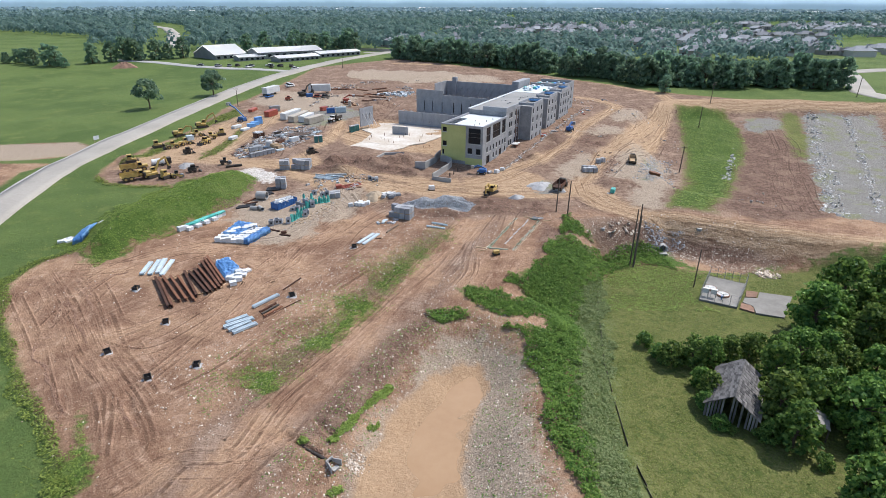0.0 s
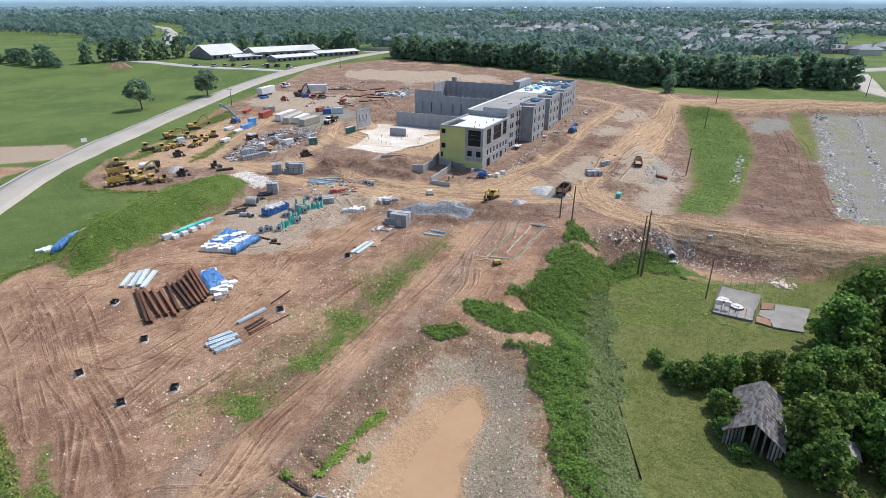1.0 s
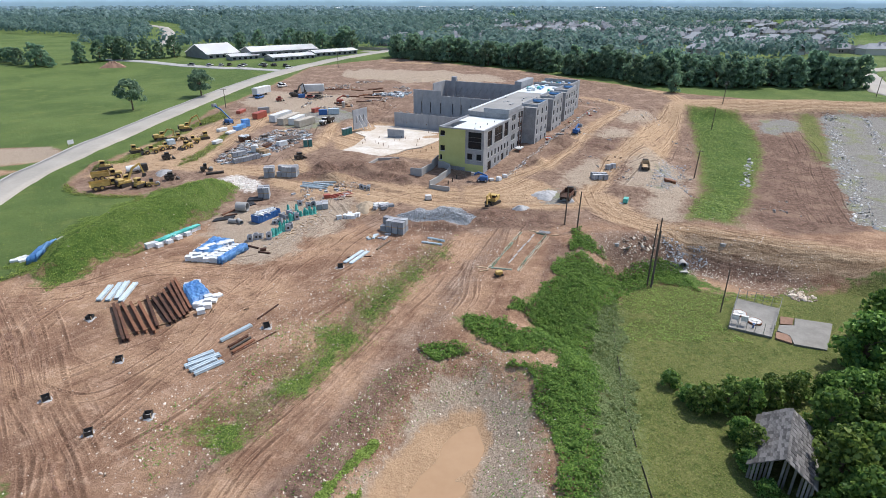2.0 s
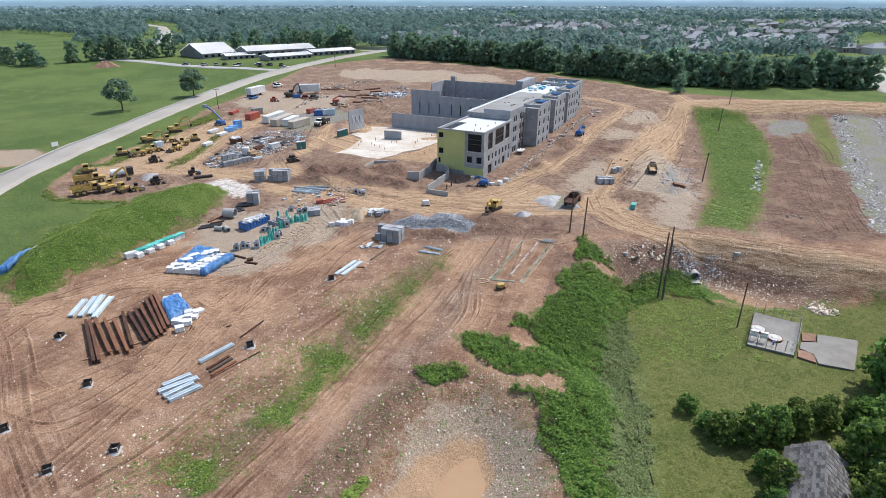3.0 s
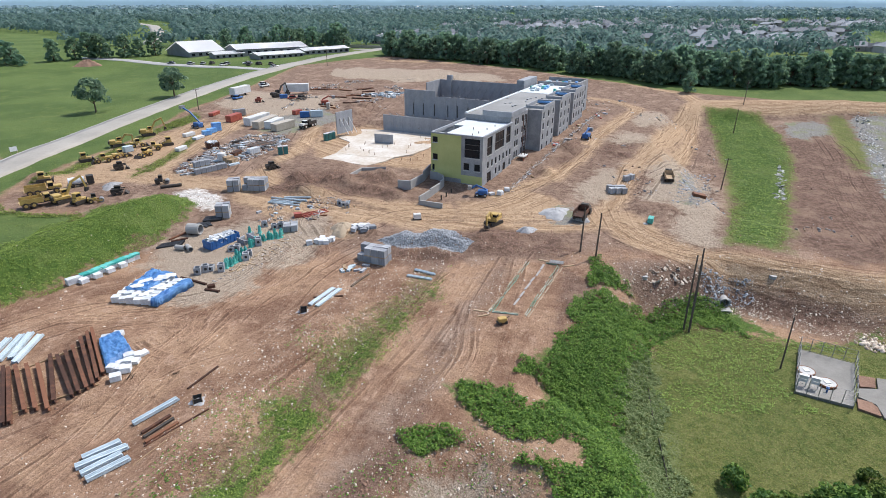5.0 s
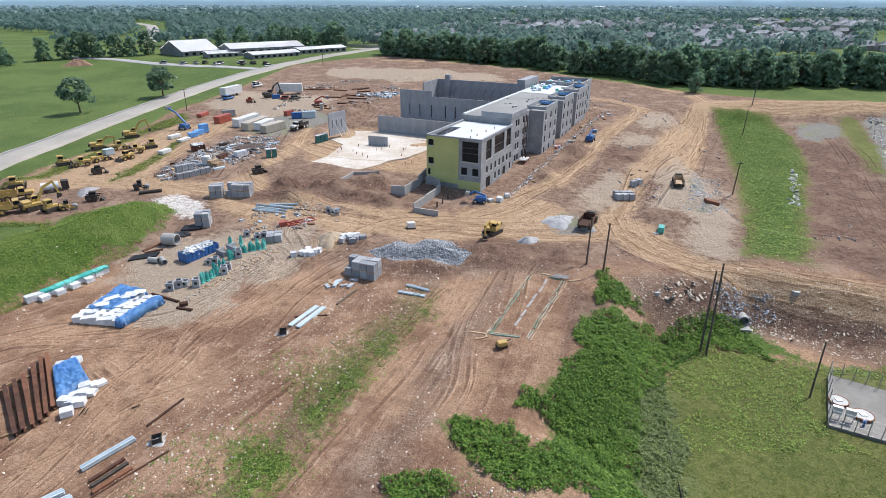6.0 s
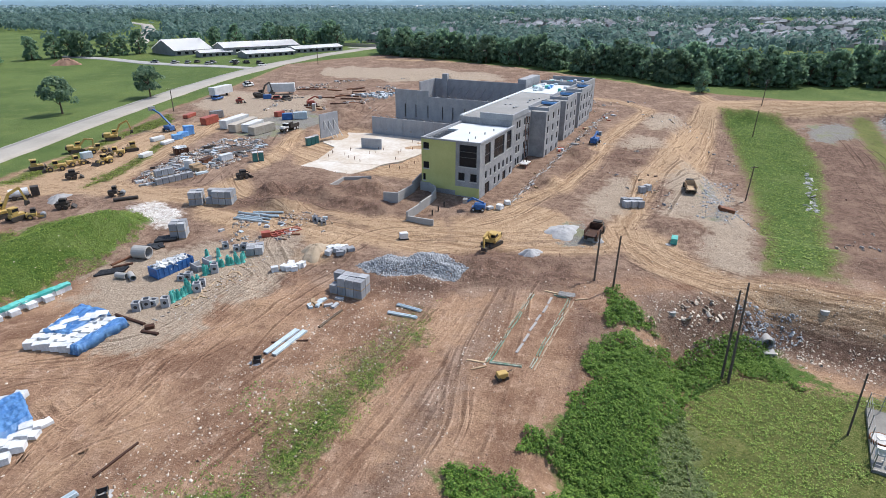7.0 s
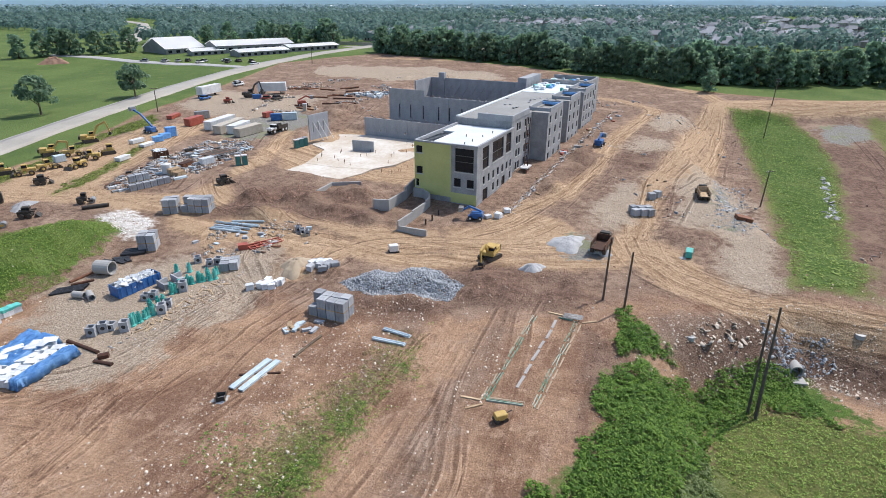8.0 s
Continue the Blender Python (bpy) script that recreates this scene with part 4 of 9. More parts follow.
def window(wall, x0, x1, z0, z1, bars=(0,), rails=(), sill=True):
    """A recessed window in a wall: frame with bars, pane and pale sill as parts of it."""
    key = (round(x1 - x0, 2), round(z1 - z0, 2), bars, rails, sill)
    w, h = x1 - x0, z1 - z0
    if key not in window_kinds:
        bm = box(0, w, 0.14, 0.22, 0, 0.07)
        box(0, w, 0.14, 0.22, h - 0.07, h, bm)
        box(0, 0.07, 0.14, 0.22, 0.07, h - 0.07, bm)
        box(w - 0.07, w, 0.14, 0.22, 0.07, h - 0.07, bm)
        for f in bars:
            if f:
                box(w * f - 0.04, w * f + 0.04, 0.14, 0.22, 0.07, h - 0.07, bm)
        for f in rails:
            box(0.07, w - 0.07, 0.13, 0.215, h * f - 0.06, h * f + 0.06, bm)
        data = bpy.data.meshes.new("window")
        bm.to_mesh(data)
        bm.free()
        data.materials.append(MAT["frame_dark"])
        pane = bpy.data.meshes.new("pane")
        bm = box(0.05, w - 0.05, 0.17, 0.19, 0.05, h - 0.05)
        bm.to_mesh(pane)
        bm.free()
        pane.materials.append(MAT["glass"])
        ledge = bpy.data.meshes.new("window_sill")
        bm = box(-0.12, w + 0.12, -0.06, 0.12, -0.2, 0.0)
        bm.to_mesh(ledge)
        bm.free()
        ledge.materials.append(MAT["sill"])
        window_kinds[key] = (data, pane, ledge)
    data, pane, ledge = window_kinds[key]
    ob = new("window", data)
    ob.parent, ob.location = wall, (x0, 0, z0)
    for name, d in (("pane", pane), ("window_sill", ledge)):
        c = new(name, d)
        c.parent = ob


BUILD = Matrix.Translation((10.8, 155.8, 0)) @ Matrix.Rotation(radians(63.5), 4, "Z")
TURN_FRONT = Matrix.Rotation(radians(-90), 4, "Z")
school = thing("school_building", "unfinished four-storey grey block building with a yellow sheathed end wall", "building", BUILD)


def wall_part(bm, mat, m=None, label=""):
    ob = part("wall", bm, mat, school, label)
    if m is not None:
        ob.matrix_basis = m
    return ob


# the low end block: its front wall faces the yard, its side wall the haul road
front_small = [(8.2, 9.6, 5.5, 7.1), (10.8, 12.2, 5.5, 7.1)]
front_big = [(8.4, 12.1, 8.4, 12.7)]
front_left = [(0.4, 1.7, 11.1, 12.4), (0.4, 1.7, 7.1, 8.5), (0.3, 0.9, 4.6, 6.0)]
front = wall_part(facade(12.8, 0.6, 13.1, 0.4, front_small + front_big + front_left), MAT["block"], Matrix.Translation((0, 12.8, 0)) @ TURN_FRONT)
for h in front_small:
    window(front, *h)
for h in front_left:
    window(front, *h, sill=False)
window(front, *front_big[0], bars=(0.0,), rails=(0.42, 0.68))
yellow_left = facade(7.6, 3.3, 13.1, 0.03, front_left)
sheet = part("sheathing", yellow_left, MAT["yellow"], school, "yellow exterior sheathing boards")
sheet.matrix_basis = Matrix.Translation((-0.033, 12.8, 0)) @ TURN_FRONT
sheet = part("sheathing", facade(5.197, 2.4, 4.3, 0.03, []), MAT["yellow"], school)
sheet.matrix_basis = Matrix.Translation((-0.033, 5.197, 0)) @ TURN_FRONT
side_big = [(2.2, 5.2, 8.5, 12.6), (7.0, 12.8, 8.7, 12.7), (14.2, 17.1, 8.9, 12.8)]
side_small = [(x, x + 0.95, 5.6, 7.1) for x in (2.5, 4.9, 7.3, 9.7, 12.1, 14.5, 16.7)]
side_low = [(x, x + 0.95, 3.1, 4.6) for x in (7.4, 9.8, 16.6)] + [(2.6, 5.0, 2.0, 4.6), (12.4, 14.2, 2.0, 4.6)]
side = wall_part(facade(18.6, 0.6, 13.1, 0.4, side_big + side_small + side_low), MAT["block"], Matrix.Translation((0.4, 0, 0)))
for i, h in enumerate(side_big):
    window(side, *h, bars=(0.0, 0.5) if i == 1 else (0.0,), rails=(0.45,))
for h in side_small + side_low:
    window(side, *h)
wall_part(box(0.4, 19, 12.4, 12.8, 0.6, 13.1), MAT["block"])
part("roof", box(0.3, 18.7, 0.4, 9.9, 12.6, 12.95), MAT["roof_white"], school, "white roof membrane")
part("roof", box(11.5, 18.7, 9.9, 12.4, 12.6, 12.95), MAT["roof_white"], school)
# the roof hole's shade is a dark sheet laid below the deck
part("roof", box(0.4, 11.5, 9.9, 12.4, 12.1, 12.3), MAT["dark"], school, "dark sheet for the shade in the roof opening")
for a in ((0, 18.9, -0.08, 0.32), (0, 18.9, 12.45, 12.85)):
    part("parapet", box(*a, 13.1, 13.42), MAT["panel"], school)
part("parapet", box(-0.1, 0.3, 0.32, 12.45, 13.1, 13.42), MAT["panel"], school)
for i in range(7):
    part("joist", box(3 + i * 1.1, 3.15 + i * 1.1, 9.9, 12.4, 12.62, 12.9), MAT["steel"], school)
for x, y in ((5, 3.2), (9.5, 3.0), (13.5, 2.6), (8.5, 6), (2.4, 3.6)):
    part("roof_vent", rod((x, y, 12.95), (x, y, 13.4), 0.12), MAT["steel"], school)

# the long main block, with three bays standing forward
ROWS_Z = (3.55, 6.35, 9.15, 11.95)


def grid_windows(xs, w=1.05, h=1.6, rows=ROWS_Z):
    return [(x, x + w, z, z + h) for x in xs for z in rows]


def front_wall(x0, x1, y, top, xs):
    holes = grid_windows([x - x0 for x in xs])
    ob = wall_part(facade(x1 - x0, 0.8, top, 0.4, holes), MAT["block"], Matrix.Translation((x0, y, 0)))
    for h in holes:
        window(ob, *h)


front_wall(19.0, 32.0, 0.6, 14.4, (22.2, 23.8, 27.4, 29.4))
for x0, x1, y in ((32.0, 44.0, -3.2), (50.0, 61.5, -3.0), (66.0, 79.5, -2.8)):
    n = 4 if x1 - x0 > 13 else 3
    front_wall(x0, x1, y, 14.4, [x0 + 1.4 + i * (x1 - x0 - 3.4) / (n - 1) for i in range(n)])
    wall_part(box(x0, x0 + 0.4, y + 0.4, 1.0, 0.8, 14.4), MAT["block"])
    wall_part(box(x1 - 0.4, x1, y + 0.4, 1.0, 0.8, 14.4), MAT["block"])
    part("roof", box(x0 + 0.4, x1 - 0.4, y + 0.4, 0.98, 13.7, 14.1), MAT["roof_grey"], school)
    # raised parapet box over the bay, with blue sheet on its far side
    a, b, c, d = x0 + 1.8, x1 - 0.2, y + 0.02, 1.6
    part("parapet", box(a, b, c, c + 0.3, 14.4, 15.3), MAT["panel"], school)
    part("parapet", box(a, b, d, d + 0.3, 14.4, 15.3), MAT["panel"], school)
    part("parapet", box(a, a + 0.3, c + 0.3, d, 14.4, 15.1), MAT["panel"], school)
    part("parapet", box(b - 0.3, b, c + 0.3, d, 14.4, 15.3), MAT["panel"], school)
    part("roof_sheet", box(b - 0.75, b - 0.35, c + 0.35, d - 0.05, 14.45, 15.0), MAT["blue_tarp"], school, "blue roofing sheet")
front_wall(44.0, 50.0, 0.6, 14.4, (46.2, 48.2))
front_wall(61.5, 66.0, 0.6, 14.4, (63.2,))
front_wall(79.5, 93.0, -0.8, 15.6, (81, 83, 86, 89))
wall_part(box(92.6, 93, -0.4, 13.2, 1.5, 15.6), MAT["block"])
wall_part(box(79.5, 79.9, -0.4, 13.2, 14.45, 15.6), MAT["block"])
wall_part(box(19, 92.6, 12.8, 13.2, 0.8, 14.4), MAT["block"])
wall_part(box(19, 19.4, 1.0, 12.8, 0.8, 14.4), MAT["block"])
part("parapet", box(19.05, 19.45, 0.5, 8.2, 14.4, 15.6), MAT["panel"], school, "dark raised parapet")
part("parapet", box(19.45, 30, 0.5, 0.9, 14.4, 15.5), MAT["panel"], school)
part("roof", box(19.4, 79.5, 1.0, 12.8, 14.0, 14.42), MAT["roof_grey"], school, "bare grey roof deck")
part("roof", box(79.9, 92.6, -0.4, 12.8, 14.0, 14.42), MAT["roof_grey"], school)
part("roof", box(60, 79.4, 2.0, 12.7, 14.425, 14.5), MAT["roof_white"], school, "white insulation boards on the roof")
part("roof_edge", box(19.4, 92, 12.5, 13.3, 14.43, 14.65), MAT["roof_white"], school, "white roof edge")
rng = random.Random(3)
for i in range(30):
    x = 21 + i * 2.4
    part("guard_post", rod((x, 13.0, 14.65), (x, 13.0, 15.6), 0.05, sides=5), MAT["steel"], school)
for i in range(26):
    x, y, s = rng.uniform(62, 90), rng.uniform(1.5, 11.5), rng.uniform(0.5, 1.3)
    part("roof_bundle", box(x, x + s * 1.7, y, y + s, 14.51, 14.51 + rng.uniform(0.2, 0.9), bevel=0.05), MAT[rng.choice(["white_wrap", "white_wrap", "white_wrap", "teal_wrap", "galv", "blue_tarp"])], school, "wrapped roofing bundle")
for i in range(12):
    x, y = rng.uniform(22, 58), rng.uniform(2, 12)
    part("roof_box", box(x, x + 0.8, y, y + 0.5, 14.42, 14.42 + rng.uniform(0.15, 0.35)), MAT["steel"], school)
# lift mast and landing at the corner of the low block
for y in (-1.6, -0.9):
    part("mast", rod((24.2, y, 1.8), (24.2, y, 14.6), 0.09, sides=6), MAT["rust"], school)
for z in range(3, 15, 2):
    part("mast_rung", box(24.12, 24.28, -1.55, -0.95, z, z + 0.1), MAT["rust"], school)
part("landing", box(22.2, 25.4, -2.2, -0.4, 4.0, 4.25), MAT["white_paint"], school, "white hoist landing")
for x in (22.3, 25.3):
    part("landing_post", rod((x, -2.1, 1.6), (x, -2.1, 4.0), 0.08, sides=6), MAT["red_paint"], school)


# ---- precast hall walls behind the slab ----
def panel_wall(label, x, y0, y1, z0, z1, slots=(), n=10, tops=None):
    hall = thing("precast_wall", label, "wall", BUILD)
    step = (y1 - y0) / n
    for i in range(n):
        a, b = y0 + i * step, y0 + (i + 1) * step - 0.04
        top = tops(i) if tops else z1
        holes = [(b - s[1], b - s[0], s[2], s[3]) for s in slots if a < s[0] and s[1] < b]
        ob = part("panel", facade(b - a, z0, top, 0.3, holes), MAT["panel"], hall)
        ob.matrix_basis = Matrix.Translation((x, b, 0)) @ TURN_FRONT
    return hall


def brace(hall, x, y, z, lean=3.0, drop=5.0):
    part("brace", rod((x, y, z), (x + lean, y, z - drop), 0.11, sides=6), MAT["steel"], hall)


HALL = "grey precast concrete wall panels of the unfinished hall"
low_hall = panel_wall("low " + HALL, 39.4, 13.2, 50.5, 1.0, 7.8, [(40.3, 41.6, 5.0, 6.9), (37.5, 37.9, 4.2, 4.8), (45.4, 45.8, 4.2, 4.8)], 11)
part("infill", box(39.5, 39.6, 40.2, 41.7, 5.0, 6.1), MAT["white_paint"], low_hall)
for i in range(13):
    brace(low_hall, 39.75, 15 + i * 2.8, 8.35, 5.5, 2.4)
mid_slots = [(y, y + 0.35, 7.4, 11.0) for y in (42.9, 39.4, 35.5, 30.8, 27.6, 24.0)] + [(31.6, 33.1, 9.5, 11.1)]
mid_hall = panel_wall("tall slotted " + HALL, 46.0, 13.4, 46.4, 1.5, 13.4, mid_slots, 9, lambda i: 15.0 if i >= 6 else 13.4)
part("infill", box(46.31, 46.4, 31.5, 33.2, 9.4, 11.2), MAT["plywood"], mid_hall, "plywood sheet behind the opening")
# black sheet added behind the slots so that they look shaded inside
part("slot_backing", box(46.5, 46.6, 14, 46, 6.5, 12), MAT["machine_black"], mid_hall)
part("return_wall", box(46.3, 62, 46.1, 46.4, 1.5, 9.3), MAT["panel"], mid_hall)
for i in range(14):
    brace(mid_hall, 46.4, 16 + i * 1.9, 13.95, 2.5, 1.8)
back_hall = panel_wall("tall rear " + HALL, 70.0, 15.0, 46.0, 2.5, 15.4, [], 9)
part("pier", box(69.4, 70.7, 41.0, 42.8, 2.5, 17.0), MAT["panel"], back_hall)
part("return_wall", box(60, 69.9, 45.6, 46.0, 2.5, 15.4), MAT["panel"], back_hall)
part("return_wall", box(70.4, 84, 15.0, 17.6, 2.5, 16.6), MAT["panel"], back_hall)
for i in range(9):
    y = 17 + i * 2.7
    part("brace", rod((68.0, y + 1.6, 9.6), (69.9, y, 13.2), 0.14, sides=6), MAT["steel"], back_hall)
    part("prop", box(67.9, 68.1, y + 1.4, y + 1.6, 3.5, 10.5), MAT["steel"], back_hall)

# floor slab with upstands, and the wall panels standing on it
pours = ([(10.7, 29.4), (16.1, 26.8), (24.4, 26.2), (34.4, 27), (39.2, 22), (39.2, 50), (30.5, 49), (20.3, 49.7), (7.9, 45.8), (8.2, 38)], [(1.0, 31.4), (6.6, 29.6), (10.66, 29.44), (8.16, 38), (7.86, 45.76), (0.5, 45.9), (0.9, 37.2)], [(30.5, 49.04), (39.2, 50.04), (37, 57), (33.7, 60.4), (23.6, 56.4), (20.34, 49.74)])
slab = thing("floor_slab", "pale poured concrete floor slab, dusty with soil", "floor slab", BUILD)
for k, plan in enumerate(pours):
    ragged = []
    for (ax, ay), (bx, by) in zip(plan, plan[1:] + plan[:1]):
        n = max(1, int(math.hypot(bx - ax, by - ay) / 1.4))
        for i in range(n):
            px, py = ax + (bx - ax) * i / n, ay + (by - ay) * i / n
            ragged.append((px + 0.22 * noise.noise((px, py, 5.0)), py + 0.22 * noise.noise((px, py, 9.0))))
    part("slab_pour", prism(ragged, 1.6, 3.0 - 0.02 * k), MAT["slab"], slab)
rng = random.Random(8)
for i in range(34):
    x, y = rng.uniform(9, 37), rng.uniform(15, 48)
    ob = tagged(finish("rebar_stub", rod((0, 0, 0), (0, 0, 0.7), 0.06, sides=5), MAT["rust"]), "short rusty bar standing out of the slab", "rebar", "slab bars")
    ob.matrix_basis = BUILD @ Matrix.Translation((x, y, 2.99))
tilt = thing("wall_panel", "grey precast panel propped upright, waiting", "wall panel", Matrix.Translation((-29.3, 201.7, 4.0)) @ Matrix.Rotation(radians(57), 4, "Z"))
ob = part("panel", facade(7.0, 0, 6.4, 0.3, [(1.2, 1.5, 2.0, 4.4), (2.9, 3.3, 1.6, 4.2), (4.9, 5.3, 1.6, 4.2)]), MAT["panel"], tilt)
for x in (1.4, 3.1, 5.1):
    part("brace", rod((x, -0.05, 4.6), (x + 0.6, -2.6, 0.0), 0.09, sides=6), MAT["white_paint"], tilt)
low_panel = tagged(finish("wall_panel", box(0, 5.7, 0, 0.3, 0, 2.6), MAT["panel"]), "low grey precast panel standing on the slab", "wall panel")
low_panel.matrix_basis = Matrix.Translation((-17.6, 195.4, 2.99)) @ Matrix.Rotation(radians(-18), 4, "Z")


# ---- retaining walls by the yellow end ----
def wall_run(name, pts, tall, thick, label, mat="concrete", base=-0.6):
    t = thing(name, label, "retaining wall")
    for (ax, ay), (bx, by) in zip(pts, pts[1:]):
        d = Vector((bx - ax, by - ay, 0))
        z = min(height(ax, ay), height(bx, by))
        m = Matrix.Translation((ax, ay, z)) @ Matrix.Rotation(math.atan2(d.y, d.x), 4, "Z")
        part("wall_piece", box(-thick / 2, d.length + thick / 2, -thick / 2, thick / 2, base, tall, m=m), MAT[mat], t)
    return t


wall_run("retaining_wall", [(-7.8, 154.7), (-5.2, 154.2), (-2.4, 159.8)], 2.0, 0.35, "pale concrete retaining wall with a corner")
wall_run("retaining_wall", [(1.8, 143.4), (-2.8, 145.4)], 1.1, 0.3, "low pale concrete wing wall")
arc = [(-2.8, 145.4), (-0.6, 149.9), (1.6, 154.6), (2.2, 156.4), (2.1, 158.4), (0.8, 160.6), (-0.8, 161.2)]
wall_run("retaining_wall", arc, 1.8, 0.3, "pale concrete retaining wall that curves towards the building")
wall_run("retaining_wall", [(-19.6, 161.8), (-17.7, 166.8), (-12.0, 167.5)], 0.7, 0.3, "low concrete kerb wall round a soil bed")
wall_run("retaining_wall", [(-2.4, 159.8), (-1.0, 165.4)], 2.4, 0.3, "tall concrete wall against the slab's edge")


# ---- trees ----
def crown_mesh(seed, tall, wide, clumps, leaves, size, base=0.25, tight=1.0, ruffle=0.45):
    """Leaves in ragged clumps round a crown, each a small bent quad."""
    rng = np.random.default_rng(seed)
    verts = []
    for _ in range(clumps):
        a, h = rng.uniform(0, 2 * math.pi), rng.uniform(0, 1)
        r = wide * (0.25 + 0.75 * math.sin(math.pi * min(0.95, h * 0.75 + 0.22))) * rng.uniform(0.45, 1.0)
        c = np.array([r * math.cos(a), r * math.sin(a), tall * (base + (1 - base) * h * 0.92)])
        cr = wide * tight * rng.uniform(0.22, 0.42)
        n = rng.normal(size=(leaves, 3))
        n[:, 2] = np.abs(n[:, 2]) * 0.9 - 0.25
        n /= np.linalg.norm(n, axis=1)[:, None]
        p = c + n * cr * rng.uniform(0.7, 1.08, (leaves, 1)) * np.array([1, 1, 0.75])
        face = n + rng.normal(size=(leaves, 3)) * ruffle
        face /= np.linalg.norm(face, axis=1)[:, None]
        side = np.cross(face, rng.normal(size=(leaves, 3)))
        side /= np.linalg.norm(side, axis=1)[:, None]
        up = np.cross(face, side)
        s = size * rng.uniform(0.6, 1.4, (leaves, 1))
        verts.append(np.stack([p - side * s - up * s * 0.6, p + side * s - up * s * 0.6, p + side * s * 0.7 + up * s, p - side * s * 0.7 + up * s], 1))
    v = np.concatenate(verts).reshape(-1, 3)
    return v


def quads(name, v, mat):
    data = bpy.data.meshes.new(name)
    n = len(v) // 4
    data.vertices.add(len(v))
    data.vertices.foreach_set("co", v.ravel())
    data.loops.add(n * 4)
    data.loops.foreach_set("vertex_index", np.arange(n * 4))
    data.polygons.add(n)
    data.polygons.foreach_set("loop_start", np.arange(0, n * 4, 4))
    data.update()
    data.materials.append(mat)
    return data


def tree(seed, tall, wide, clumps, leaves, size, label, group="", base=0.22, leaf="leaf", tight=1.0, ruffle=0.45):
    rng = random.Random(seed)
    t = thing("tree", label, "tree", group=group)
    bm = rod((0, 0, -0.4), (0.1, 0, tall * 0.45), tall * 0.03, tall * 0.018, 7)
    for i in range(6):
        a = i * 1.05 + rng.random()
        h = tall * rng.uniform(0.25, 0.5)
        rod((0.05, 0, h), (math.cos(a) * wide * 0.65, math.sin(a) * wide * 0.65, h + tall * rng.uniform(0.15, 0.35)), tall * 0.014, tall * 0.004, 5, bm)
    part("trunk", bm, MAT["bark"], t)
    crown = new("crown", quads("crown", crown_mesh(seed, tall, wide, clumps, leaves, size, base, tight, ruffle), MAT[leaf]))
    crown.parent = t
    return t


NEAR_TREE = "leafy green broadleaf tree in the dense grove by the old barn"
HEDGE_TREE = "leafy green tree in the long row behind the site"
FIELD_TREE = "broad leafy tree standing alone in the green field"
near_kinds = [tree(i, 7.5 + i % 3, 3.2 + 0.35 * (i % 2), 104, 21, 0.235, NEAR_TREE, "grove trees", 0.06, "leaf", 0.62, 0.7) for i in range(5)]
hedge_kinds = [tree(20 + i, 13 + i, 5.2, 92, 13, 0.54, HEDGE_TREE, "row trees", 0.02, "leaf_row_hazed", 0.6, 0.5) for i in range(4)]
field_kinds = [tree(40 + i, 11, 5.2, 40, 44, 0.36, FIELD_TREE, "field trees", 0.26, "leaf_row_hazed") for i in range(2)]
bush_kinds = [tree(50 + i, 3.2, 2.2, 26, 46, 0.17, "dense green bush at the grove's edge", "grove bushes", 0.0) for i in range(2)]
placed = set()


def stand(kinds, x, y, size=1.0):
    """A tree of one of the kinds, rooted in the ground."""
    r = random.Random(int(x * 31 + y * 17))
    kind = kinds[r.randrange(len(kinds))]
    m = Matrix.Translation((x, y, height(x, y))) @ Matrix.Rotation(r.uniform(0, 6.28), 4, "Z") @ Matrix.Scale(size * r.uniform(0.88, 1.12), 4)
    if kind.name not in placed:
        placed.add(kind.name)
        kind.matrix_basis = m
        return kind
    return copy_thing(kind, m)


rng = random.Random(5)
for i in range(120):
    f = i / 119
    x = -32 + 226 * f + rng.uniform(-2, 2)
    y = np.interp(x, [-30, 40, 98, 130, 200], [398, 352, 292, 284, 284]) + rng.choice((1, 8)) + rng.uniform(-2, 2)
    stand(hedge_kinds, x, y, rng.uniform(0.72, 1.05))
stand(hedge_kinds, 103, 272, 0.55)
for x, y in ((90, 303), (94, 299), (98, 296), (101, 292), (106, 290)):
    stand(hedge_kinds, x, y, 0.9)
for k, (x, y) in enumerate(((-118.9, 233.7), (-103.0, 260.7))):
    m = Matrix.Translation((x, y, height(x, y)))
    field_kinds[k].matrix_basis = m
